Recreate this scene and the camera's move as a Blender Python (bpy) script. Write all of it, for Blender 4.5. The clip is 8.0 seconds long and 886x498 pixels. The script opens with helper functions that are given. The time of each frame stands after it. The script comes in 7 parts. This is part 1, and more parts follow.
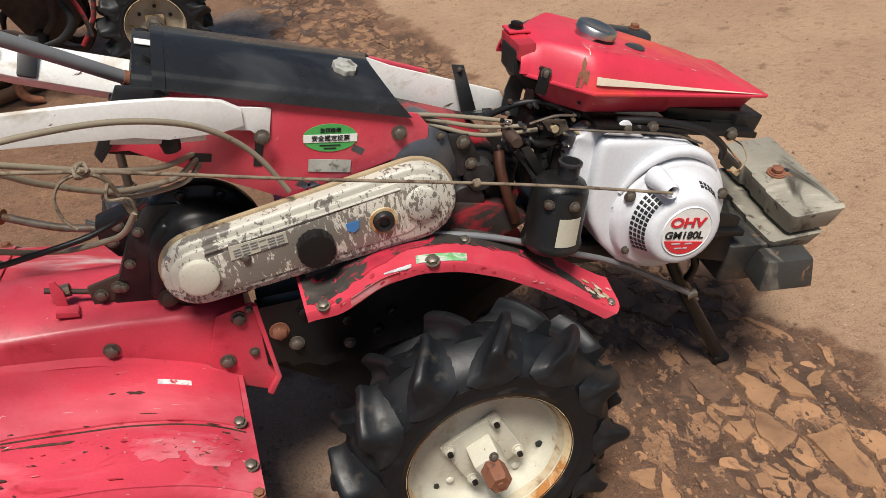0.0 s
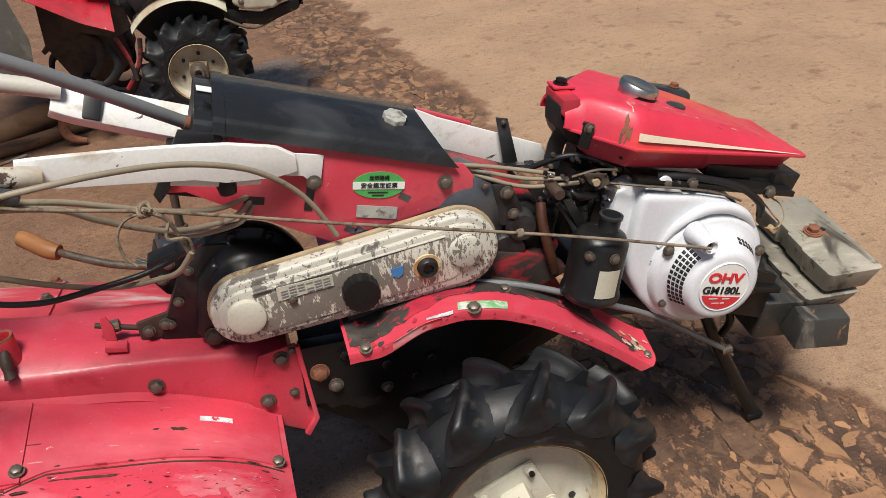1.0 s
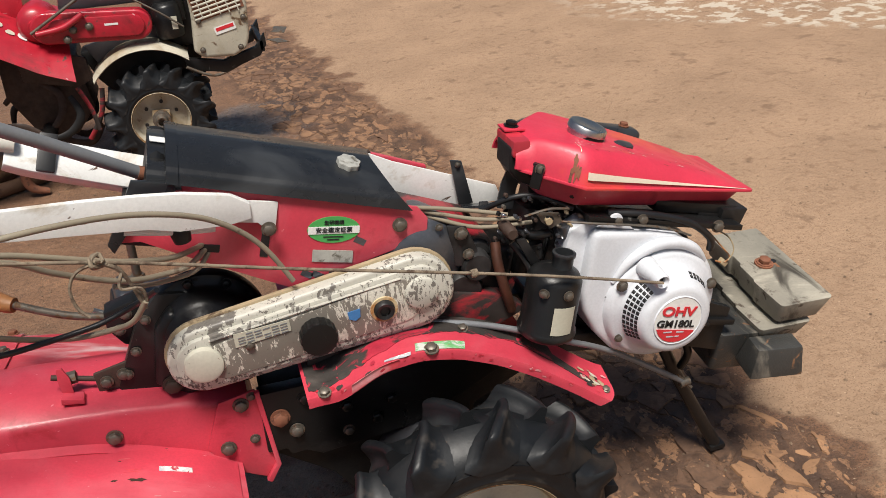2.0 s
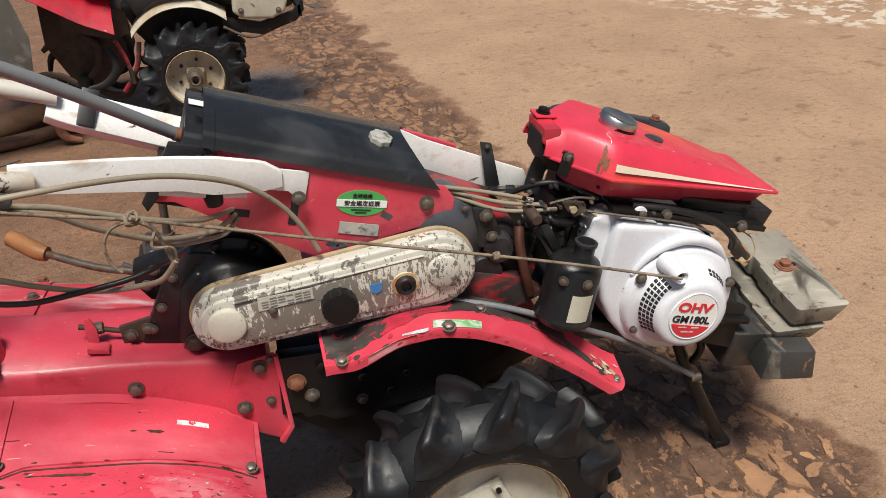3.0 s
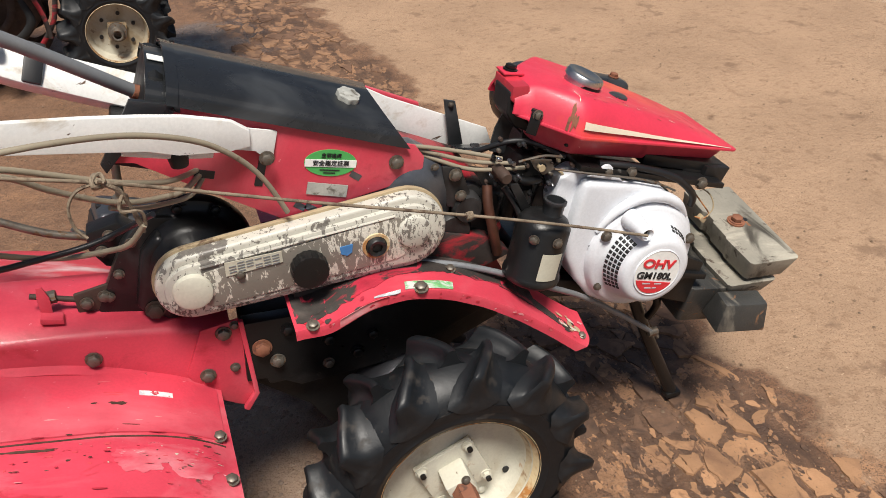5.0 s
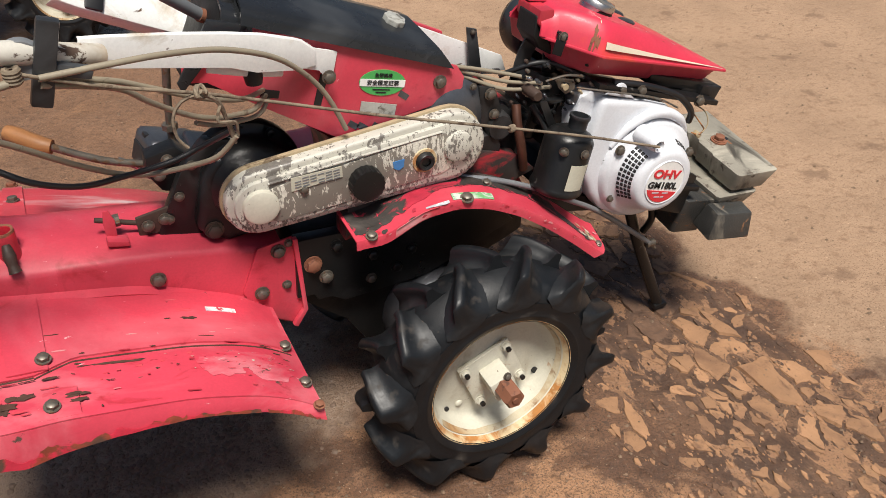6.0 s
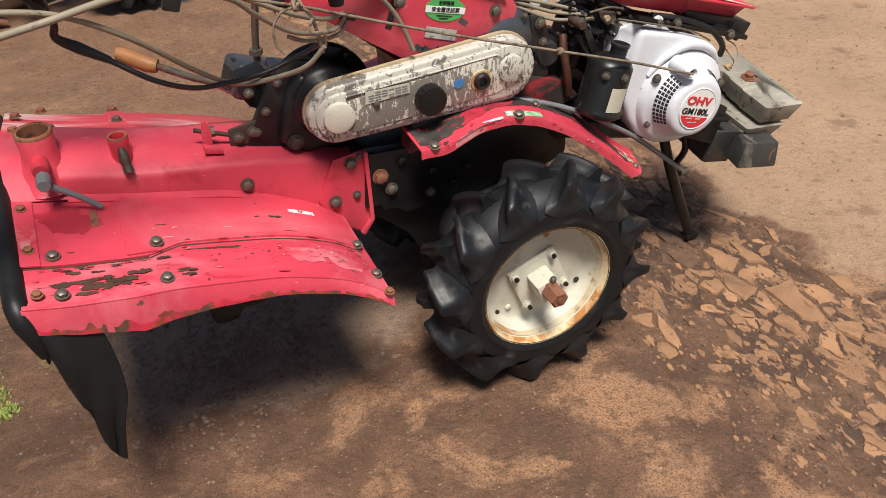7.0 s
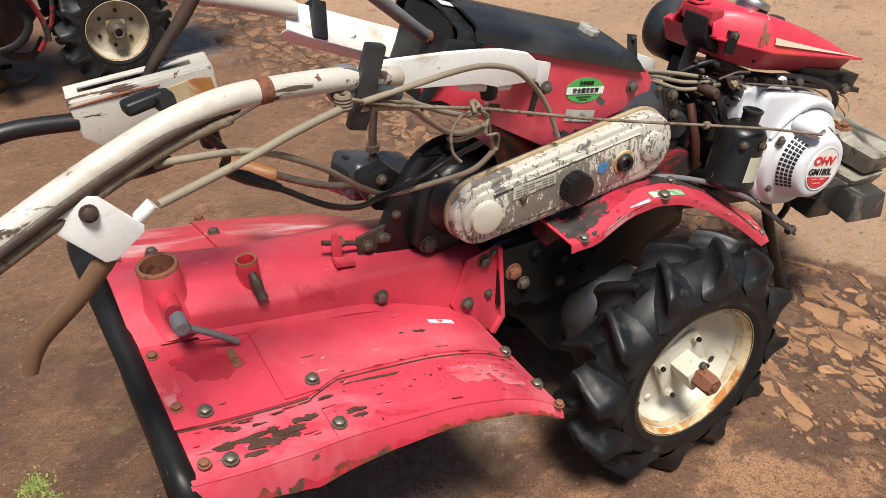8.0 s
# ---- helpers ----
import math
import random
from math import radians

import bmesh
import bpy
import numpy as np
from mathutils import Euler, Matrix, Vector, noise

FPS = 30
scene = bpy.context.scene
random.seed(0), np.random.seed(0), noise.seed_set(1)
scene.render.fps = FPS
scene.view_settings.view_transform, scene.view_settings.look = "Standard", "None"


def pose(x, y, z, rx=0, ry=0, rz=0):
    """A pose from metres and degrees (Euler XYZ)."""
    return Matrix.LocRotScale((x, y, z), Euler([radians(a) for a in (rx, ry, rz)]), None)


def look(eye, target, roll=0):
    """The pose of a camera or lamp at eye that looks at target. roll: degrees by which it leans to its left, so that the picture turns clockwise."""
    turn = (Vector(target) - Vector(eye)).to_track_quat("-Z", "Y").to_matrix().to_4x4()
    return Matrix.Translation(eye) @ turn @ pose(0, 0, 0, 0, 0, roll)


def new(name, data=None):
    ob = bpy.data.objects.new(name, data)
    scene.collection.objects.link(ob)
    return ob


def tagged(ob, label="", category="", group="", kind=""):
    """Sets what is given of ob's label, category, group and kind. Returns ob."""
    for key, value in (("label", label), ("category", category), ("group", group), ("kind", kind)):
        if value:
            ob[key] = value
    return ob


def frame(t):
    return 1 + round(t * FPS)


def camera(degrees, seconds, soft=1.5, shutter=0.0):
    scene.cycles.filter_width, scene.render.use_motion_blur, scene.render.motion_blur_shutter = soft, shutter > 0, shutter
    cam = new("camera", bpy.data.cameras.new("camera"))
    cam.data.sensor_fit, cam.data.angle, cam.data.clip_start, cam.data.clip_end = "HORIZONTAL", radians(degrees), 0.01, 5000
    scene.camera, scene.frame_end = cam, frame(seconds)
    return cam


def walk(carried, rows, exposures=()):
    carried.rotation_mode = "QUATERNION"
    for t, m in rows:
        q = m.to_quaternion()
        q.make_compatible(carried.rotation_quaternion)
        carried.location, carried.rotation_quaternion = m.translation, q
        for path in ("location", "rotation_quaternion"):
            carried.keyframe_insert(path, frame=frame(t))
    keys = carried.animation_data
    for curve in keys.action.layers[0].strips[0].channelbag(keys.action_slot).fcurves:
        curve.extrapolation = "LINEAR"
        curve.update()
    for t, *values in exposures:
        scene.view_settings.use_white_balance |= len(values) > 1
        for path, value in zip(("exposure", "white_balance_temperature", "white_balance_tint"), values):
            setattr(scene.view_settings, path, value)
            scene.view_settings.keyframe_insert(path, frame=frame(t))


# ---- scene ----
cam = camera(54.9, 8.0, soft=0.8)
PATH = [
    (0, (0.014, -0.011, 1.294), (0.359, 1.598, 0.158), -8.6),
    (0.5, (-0.034, 0.006, 1.3), (0.296, 1.639, 0.193), -7.3),
    (1, (-0.021, -0.026, 1.31), (0.304, 1.654, 0.276), -7.5),
    (1.5, (0.006, -0.04, 1.314), (0.374, 1.671, 0.344), -9.5),
    (1.7, (0.005, -0.042, 1.315), (0.398, 1.668, 0.356), -9.1),
    (3, (-0.007, -0.058, 1.337), (0.344, 1.631, 0.326), -4.5),
    (3.5, (-0.004, -0.061, 1.345), (0.349, 1.618, 0.316), -4.6),
    (4, (-0.003, -0.067, 1.349), (0.367, 1.615, 0.331), -4.2),
    (4.2, (0.008, -0.063, 1.354), (0.372, 1.613, 0.324), -3.9),
    (5.3, (-0.152, -0.012, 1.325), (0.449, 1.536, 0.21), -1.2),
    (5.5, (-0.209, -0.013, 1.324), (0.442, 1.512, 0.206), -0.8),
    (6, (-0.336, -0.066, 1.316), (0.365, 1.404, 0.156), -0.3),
    (6.5, (-0.383, -0.23, 1.324), (0.248, 1.252, 0.139), -2.7),
    (7, (-0.471, -0.25, 1.304), (0.157, 1.235, 0.121), -1.5),
    (7.5, (-0.593, -0.087, 1.312), (0.089, 1.397, 0.159), -2.7),
    (8, (-0.708, 0.074, 1.334), (0.069, 1.532, 0.207), -3.3),
]
walk(cam, [(t, look(eye, target, roll)) for t, eye, target, roll in PATH], [(0, 0.08), (3, 0.13), (4.2, 0.17), (5.5, 0.25), (6.5, 0.2), (7.5, 0.31), (8, 0.31)])

# ---- world, sun ----
world = bpy.data.worlds.new("sky")
scene.world = world
world.use_nodes = True
sky = world.node_tree.nodes.new("ShaderNodeTexSky")
sky.sky_type, sky.sun_disc = "NISHITA", False
sky.dust_density, sky.ozone_density = 2.2, 1.0
sky.sun_elevation, sky.sun_rotation = radians(66), radians(190)
world.node_tree.links.new(sky.outputs[0], world.node_tree.nodes["Background"].inputs[0])
world.node_tree.nodes["Background"].inputs[1].default_value = 0.05
sun = new("sun", bpy.data.lights.new("sun", "SUN"))
sun.data.energy, sun.data.angle, sun.data.color = 5.0, radians(17), (1.0, 0.945, 0.87)
sun.matrix_world = look((0, 0, 8), (0.09, 0.40, 8 - 0.91))


# ---- materials ----
def material(name, base, rough=0.5, metal=0.0, var=0.15, scale=7.0, grain=220.0, bump=0.08, wear=(), coat=0.0, piece=0.0, spec=0.5):
    """wear: rows of (colour, scale, threshold, softness, roughness, stretch); piece: how much alike pieces differ."""
    m = bpy.data.materials.new(name)
    m.use_nodes = True
    nodes, link = m.node_tree.nodes, m.node_tree.links.new
    bsdf = nodes["Principled BSDF"]
    co = nodes.new("ShaderNodeTexCoord")

    def cloud(size, detail=5.0, stretch=(1, 1, 1), distort=0.0):
        mp = nodes.new("ShaderNodeMapping")
        mp.inputs["Scale"].default_value = stretch
        link(co.outputs["Object"], mp.inputs["Vector"])
        n = nodes.new("ShaderNodeTexNoise")
        n.inputs["Scale"].default_value, n.inputs["Detail"].default_value = size, detail
        n.inputs["Roughness"].default_value, n.inputs["Distortion"].default_value = 0.62, distort
        link(mp.outputs[0], n.inputs["Vector"])
        return n.outputs["Fac"]

    def blend(fac, a, b):
        mix = nodes.new("ShaderNodeMix")
        mix.data_type = "RGBA"
        for socket, v in ((mix.inputs[0], fac), (mix.inputs[6], a), (mix.inputs[7], b)):
            if hasattr(v, "node"):
                link(v, socket)
            else:
                socket.default_value = v if isinstance(v, float) else (*v, 1)
        return mix.outputs[2]

    def ramp(fac, low, high, to0=0.0, to1=1.0):
        r = nodes.new("ShaderNodeMapRange")
        for i, v in enumerate((low, high, to0, to1)):
            r.inputs[i + 1].default_value = v
        link(fac, r.inputs[0])
        return r.outputs[0]

    def tint(c, k):
        return tuple(min(1.0, max(0.0, a * k)) for a in c)

    colour = blend(ramp(cloud(scale), 0.3, 0.7), tint(base, 1 - var), tint(base, 1 + var))
    fine = cloud(grain, 3.0)
    colour = blend(ramp(fine, 0.35, 0.75, 0.0, 0.35), colour, tint(base, 0.72))
    shine = ramp(cloud(scale * 2.3), 0.3, 0.7, rough * 0.75, min(1.0, rough * 1.3))
    if piece:
        info = nodes.new("ShaderNodeObjectInfo")
        colour = blend(ramp(info.outputs["Random"], 0.0, 1.0, 0.0, piece), colour, tint(base, 0.45))
    height = fine
    for c, size, threshold, soft, r2, stretch, *patch in wear:
        chips = cloud(size, 8.0, stretch, 0.6)
        if patch:
            field = nodes.new("ShaderNodeMath")
            field.operation = "MULTIPLY_ADD"
            link(cloud(patch[0], 2.0), field.inputs[0])
            field.inputs[1].default_value = patch[1]
            shifted = nodes.new("ShaderNodeMath")
            link(chips, shifted.inputs[0]), link(field.outputs[0], shifted.inputs[1])
            field.inputs[2].default_value = -0.5 * patch[1]
            chips = shifted.outputs[0]
        mask = ramp(chips, threshold, threshold + soft)
        colour = blend(mask, colour, blend(ramp(cloud(size * 3), 0.3, 0.7), tint(c, 0.75), tint(c, 1.25)))
        mixer = nodes.new("ShaderNodeMix")
        link(mask, mixer.inputs[0]), link(shine, mixer.inputs[2])
        mixer.inputs[3].default_value = r2
        shine = mixer.outputs[0]
    link(colour, bsdf.inputs["Base Color"])
    link(shine, bsdf.inputs["Roughness"])
    bsdf.inputs["Metallic"].default_value = metal
    bsdf.inputs["Specular IOR Level"].default_value = spec
    bsdf.inputs["Coat Weight"].default_value = coat
    bsdf.inputs["Coat Roughness"].default_value = 0.15
    if bump:
        b = nodes.new("ShaderNodeBump")
        b.inputs["Strength"].default_value, b.inputs["Distance"].default_value = bump, 0.002
        link(height, b.inputs["Height"])
        link(b.outputs[0], bsdf.inputs["Normal"])
    return m


ONE = (1, 1, 1)
RED = material("red_paint", (0.575, 0.050, 0.081), 0.42, var=0.16, coat=0.12, wear=[((0.61, 0.15, 0.18), 3.6, 0.50, 0.30, 0.5, ONE), ((0.36, 0.018, 0.03), 13, 0.60, 0.14, 0.4, ONE), ((0.72, 0.36, 0.38), 95, 0.68, 0.05, 0.6, (0.5, 1, 1)), ((0.10, 0.045, 0.03), 55, 0.72, 0.05, 0.8, ONE)])
RED_TANK = material("red_tank_paint", (0.60, 0.034, 0.068), 0.46, var=0.14, coat=0.08, wear=[((0.60, 0.07, 0.04), 6, 0.56, 0.12, 0.4, (0.6, 1, 1)), ((0.75, 0.45, 0.42), 60, 0.80, 0.03, 0.6, (0.25, 1, 1))])
RED_WORN = material("worn_red_paint", (0.585, 0.051, 0.085), 0.40, var=0.16, coat=0.12, wear=[((0.64, 0.18, 0.21), 4.2, 0.49, 0.25, 0.5, (1, 2, 1)), ((0.38, 0.02, 0.03), 15, 0.60, 0.12, 0.45, (0.7, 1.5, 1)), ((0.085, 0.045, 0.035), 17, 0.67, 0.03, 0.75, (0.6, 1.6, 1)), ((0.10, 0.05, 0.04), 60, 0.68, 0.03, 0.75, (0.7, 1.3, 1)), ((0.8, 0.58, 0.58), 75, 0.69, 0.05, 0.6, (0.5, 1, 1))])
RED_FADED = material("faded_red_paint", (0.60, 0.06, 0.08), 0.42, var=0.2, coat=0.1, wear=[((0.62, 0.42, 0.42), 6, 0.50, 0.16, 0.6, (0.5, 2.5, 1)), ((0.05, 0.03, 0.025), 20, 0.72, 0.04, 0.75, ONE)])
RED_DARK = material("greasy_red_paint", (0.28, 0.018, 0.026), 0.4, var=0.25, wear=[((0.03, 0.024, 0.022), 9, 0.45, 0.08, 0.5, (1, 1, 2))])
GREASE = material("dry_black_grease", (0.040, 0.034, 0.030), 0.6, var=0.35, scale=16, bump=0.25, wear=[((0.085, 0.07, 0.06), 12, 0.55, 0.14, 0.8, ONE), ((0.40, 0.026, 0.05), 13, 0.53, 0.05, 0.4, (0.8, 1.5, 1)), ((0.46, 0.03, 0.06), 38, 0.60, 0.05, 0.4, ONE)])
RIM_RUST = material("rusting_rim_paint", (0.50, 0.44, 0.31), 0.7, var=0.15, bump=0.25, wear=[((0.36, 0.21, 0.09), 9, 0.42, 0.2, 0.85, ONE), ((0.20, 0.10, 0.045), 30, 0.54, 0.12, 0.9, ONE)])
RED_OLD = material("old_red_paint", (0.43, 0.016, 0.032), 0.34, var=0.25, coat=0.2, wear=[((0.20, 0.015, 0.02), 7, 0.50, 0.15, 0.5, ONE), ((0.62, 0.45, 0.45), 40, 0.68, 0.04, 0.6, (0.5, 1, 1)), ((0.06, 0.04, 0.03), 18, 0.62, 0.06, 0.7, ONE)])
RED_STAIN = material("stained_red_paint", (0.40, 0.028, 0.045), 0.4, var=0.25, coat=0.1, wear=[((0.62, 0.03, 0.05), 14, 0.50, 0.12, 0.4, ONE)])
FLAKE = material("bare_brown_steel", (0.075, 0.038, 0.028), 0.85, var=0.4, scale=40, bump=0.2, spec=0.2)
BLACK_PLASTIC = material("black_bonnet_plastic", (0.015, 0.0162, 0.018), 0.28, var=0.3, bump=0.05, wear=[((0.045, 0.048, 0.051), 4, 0.46, 0.25, 0.42, (1, 2, 2)), ((0.07, 0.07, 0.072), 22, 0.62, 0.1, 0.55, (0.4, 1, 1)), ((0.2, 0.2, 0.2), 60, 0.72, 0.03, 0.6, (0.3, 1, 1))])
BLACK_METAL = material("oily_black_iron", (0.008, 0.008, 0.0082), 0.36, 0.0, var=0.3, bump=0.15, spec=0.4, wear=[((0.035, 0.034, 0.034), 8, 0.54, 0.2, 0.45, ONE), ((0.075, 0.070, 0.064), 50, 0.66, 0.06, 0.5, ONE), ((0.045, 0.032, 0.024), 14, 0.64, 0.12, 0.8, ONE)])
BLACK_DULL = material("dull_black_iron", (0.005, 0.005, 0.005), 0.6, var=0.3, bump=0.2, wear=[((0.03, 0.022, 0.016), 22, 0.66, 0.1, 0.9, ONE)])
RUBBER = material("tyre_rubber", (0.0058, 0.007, 0.0085), 0.48, var=0.3, bump=0.10, spec=0.4, wear=[((0.021, 0.023, 0.025), 9, 0.57, 0.2, 0.58, ONE), ((0.055, 0.046, 0.038), 12, 0.61, 0.14, 0.85, ONE), ((0.10, 0.075, 0.055), 30, 0.68, 0.08, 0.95, ONE)])
FLAP = material("black_rubber_sheet", (0.008, 0.008, 0.0085), 0.5, var=0.3, bump=0.05, spec=0.3, wear=[((0.10, 0.08, 0.06), 6, 0.66, 0.14, 0.8, ONE)])
WHITE_PAINT = material("white_engine_paint", (0.66, 0.68, 0.715), 0.38, var=0.04, bump=0.03, coat=0.15, wear=[((0.4, 0.42, 0.45), 70, 0.79, 0.03, 0.7, ONE)])
WHITE_BAR = material("chipped_white_paint", (0.76, 0.765, 0.745), 0.42, var=0.07, bump=0.06, coat=0.1, wear=[((0.40, 0.32, 0.22), 9, 0.60, 0.12, 0.7, (0.6, 1, 1)), ((0.10, 0.06, 0.04), 22, 0.65, 0.025, 0.85, (0.5, 1.3, 1.3))])
BAR_WORN = material("worn_white_paint", (0.55, 0.53, 0.47), 0.45, var=0.12, bump=0.08, wear=[((0.33, 0.24, 0.15), 6, 0.50, 0.14, 0.7, (0.6, 1, 1)), ((0.08, 0.05, 0.036), 14, 0.575, 0.02, 0.85, (0.45, 1.6, 1.6)), ((0.12, 0.06, 0.03), 60, 0.64, 0.03, 0.85, ONE)])
CREAM = material("cream_rim_paint", (0.565, 0.545, 0.45), 0.5, var=0.1, bump=0.08, wear=[((0.34, 0.28, 0.18), 7, 0.56, 0.14, 0.7, ONE), ((0.30, 0.13, 0.045), 16, 0.645, 0.06, 0.85, ONE), ((0.10, 0.06, 0.035), 65, 0.67, 0.05, 0.85, ONE)])
CREAM_DIRTY = material("dirty_cream_paint", (0.47, 0.44, 0.35), 0.6, var=0.15, bump=0.1, wear=[((0.30, 0.23, 0.14), 6, 0.48, 0.2, 0.75, ONE), ((0.13, 0.075, 0.04), 22, 0.60, 0.08, 0.85, ONE)])
CREAM_RUST = material("rusting_cream_paint", (0.62, 0.50, 0.30), 0.65, var=0.15, bump=0.2, wear=[((0.40, 0.17, 0.045), 14, 0.48, 0.10, 0.9, ONE)])
CASE = material("flaking_cream_case", (0.52, 0.505, 0.44), 0.5, var=0.1, bump=0.1, wear=[((0.38, 0.30, 0.19), 7, 0.60, 0.14, 0.65, ONE), ((0.16, 0.147, 0.13), 60, 0.575, 0.012, 0.42, (1.1, 1, 0.7), 9, 0.6), ((0.15, 0.137, 0.12), 150, 0.575, 0.015, 0.45, (1.2, 1, 0.6), 14, 0.5), ((0.12, 0.06, 0.03), 40, 0.70, 0.03, 0.8, ONE)])
CASE_FACE = material("flaking_grey_case", (0.215, 0.195, 0.165), 0.40, 0.1, var=0.10, bump=0.1, wear=[((0.60, 0.575, 0.50), 110, 0.565, 0.010, 0.5, (1.7, 1, 0.55), 8, 0.75), ((0.60, 0.575, 0.50), 45, 0.60, 0.010, 0.5, (1.4, 1, 0.5), 11, 0.7), ((0.12, 0.105, 0.09), 160, 0.64, 0.02, 0.5, ONE)])
SEAM = material("tan_sealing_edge", (0.36, 0.28, 0.17), 0.7, var=0.3, scale=20, bump=0.15, wear=[((0.10, 0.06, 0.035), 18, 0.60, 0.08, 0.8, ONE)])
STEEL = material("dull_steel", (0.165, 0.145, 0.12), 0.48, 0.6, var=0.3, scale=40, bump=0.1, wear=[((0.15, 0.08, 0.04), 70, 0.52, 0.12, 0.8, ONE)])
CHROME = material("chromed_steel", (0.5, 0.5, 0.49), 0.32, 1.0, var=0.15, scale=30, bump=0.04)
ALU = material("cast_aluminium", (0.13, 0.136, 0.15), 0.36, 0.75, var=0.2, bump=0.15, wear=[((0.04, 0.035, 0.03), 14, 0.60, 0.12, 0.6, ONE)])
RUST = material("brown_rust", (0.22, 0.085, 0.045), 0.85, var=0.3, bump=0.3, wear=[((0.10, 0.045, 0.03), 70, 0.55, 0.1, 0.9, ONE)])
RUST_RED = material("rusty_red_edge", (0.26, 0.05, 0.025), 0.7, var=0.4, scale=25, bump=0.25, wear=[((0.09, 0.045, 0.03), 20, 0.48, 0.08, 0.85, ONE), ((0.55, 0.03, 0.06), 14, 0.50, 0.06, 0.4, ONE)])
RUST_DARK = material("dark_rusty_steel", (0.05, 0.03, 0.022), 0.6, var=0.4, scale=30, bump=0.2)
COPPER = material("rusty_pipe", (0.075, 0.028, 0.016), 0.5, 0.3, var=0.4, scale=30, bump=0.2)
CABLE = material("grey_beige_cable", (0.25, 0.215, 0.155), 0.6, var=0.2, bump=0.1, wear=[((0.12, 0.09, 0.06), 40, 0.62, 0.08, 0.8, ONE)])
ROPE = material("dirty_cord", (0.21, 0.165, 0.115), 0.85, var=0.4, scale=30, grain=500, bump=0.5, wear=[((0.09, 0.06, 0.04), 45, 0.52, 0.1, 0.9, ONE)])
CABLE_BLACK = material("black_cable", (0.010, 0.010, 0.011), 0.42, var=0.2, bump=0.05)
GREY_TUBE = material("grey_tube", (0.2, 0.21, 0.22), 0.5, 0.2, var=0.15, bump=0.06)
WEIGHT = material("grey_cast_weight", (0.265, 0.245, 0.20), 0.6, var=0.3, bump=0.3, wear=[((0.42, 0.385, 0.31), 8, 0.54, 0.14, 0.7, (1, 2.4, 1)), ((0.06, 0.052, 0.04), 6, 0.56, 0.12, 0.6, (2.2, 0.7, 1)), ((0.08, 0.06, 0.045), 40, 0.58, 0.1, 0.7, ONE), ((0.22, 0.10, 0.05), 26, 0.67, 0.06, 0.9, ONE)])
WEIGHT_DARK = material("dark_cast_weight", (0.04, 0.04, 0.038), 0.45, 0.0, var=0.4, bump=0.35, wear=[((0.15, 0.135, 0.11), 8, 0.52, 0.14, 0.65, (2, 0.8, 1)), ((0.20, 0.10, 0.05), 34, 0.60, 0.06, 0.9, ONE)])
WOOD = material("orange_wood_grip", (0.30, 0.13, 0.045), 0.55, var=0.3, bump=0.1, wear=[((0.13, 0.065, 0.03), 16, 0.46, 0.16, 0.7, ONE), ((0.06, 0.035, 0.022), 40, 0.54, 0.1, 0.8, (0.4, 1, 1))])
CAP_GREY = material("weathered_grey_cap", (0.36, 0.36, 0.33), 0.55, var=0.2, scale=40, bump=0.15, wear=[((0.12, 0.11, 0.09), 60, 0.55, 0.1, 0.7, ONE)])
GREY_RUBBER = material("grey_dusty_rubber", (0.085, 0.08, 0.068), 0.7, var=0.25, bump=0.1, wear=[((0.16, 0.15, 0.13), 8, 0.56, 0.1, 0.8, ONE)])
WOOD_DARK = material("weathered_brown_wood", (0.16, 0.085, 0.045), 0.75, var=0.35, bump=0.3, wear=[((0.07, 0.04, 0.025), 8, 0.55, 0.1, 0.8, (0.4, 2, 2))])
LABEL_WHITE = material("white_sticker", (0.75, 0.75, 0.72), 0.5, var=0.04, bump=0.0)
LABEL_DIRTY = material("yellowed_sticker", (0.52, 0.5, 0.4), 0.55, var=0.1, bump=0.0, wear=[((0.2, 0.18, 0.14), 50, 0.66, 0.05, 0.6, ONE)])
LABEL_WORN = material("scratched_silver_sticker", (0.46, 0.47, 0.50), 0.45, var=0.15, bump=0.05, wear=[((0.75, 0.74, 0.72), 40, 0.55, 0.05, 0.5, (0.5, 1, 1)), ((0.5, 0.06, 0.08), 70, 0.60, 0.03, 0.6, ONE)])
RED_SCUFF = material("scuffed_red_paint", (0.59, 0.05, 0.085), 0.42, var=0.16, coat=0.08, wear=[((0.62, 0.22, 0.25), 9, 0.50, 0.22, 0.55, (0.4, 1.8, 1)), ((0.60, 0.40, 0.41), 70, 0.64, 0.08, 0.6, (0.3, 1.6, 1)), ((0.30, 0.20, 0.20), 55, 0.66, 0.06, 0.5, (0.5, 1.5, 1)), ((0.10, 0.05, 0.04), 48, 0.64, 0.02, 0.75, (0.6, 1.4, 1))])
LABEL_RUBBED = material("rubbed_green_sticker", (0.58, 0.60, 0.55), 0.5, var=0.1, bump=0.0, wear=[((0.16, 0.42, 0.17), 24, 0.43, 0.08, 0.5, (1.0, 2.5, 1)), ((0.50, 0.05, 0.08), 70, 0.63, 0.03, 0.5, (0.6, 1.5, 1))])
LABEL_GREEN = material("green_sticker", (0.07, 0.35, 0.09), 0.4, var=0.06, bump=0.0)
LABEL_RED = material("red_sticker", (0.6, 0.03, 0.04), 0.4, var=0.06, bump=0.0)
LABEL_BLUE = material("blue_sticker", (0.06, 0.22, 0.5), 0.4, var=0.06, bump=0.0)
INK = material("black_ink", (0.015, 0.015, 0.016), 0.5, var=0.1, bump=0.0)
STRIPE = material("cream_stripe", (0.66, 0.57, 0.45), 0.45, var=0.06, bump=0.0, wear=[((0.6, 0.05, 0.06), 60, 0.70, 0.04, 0.5, ONE)])
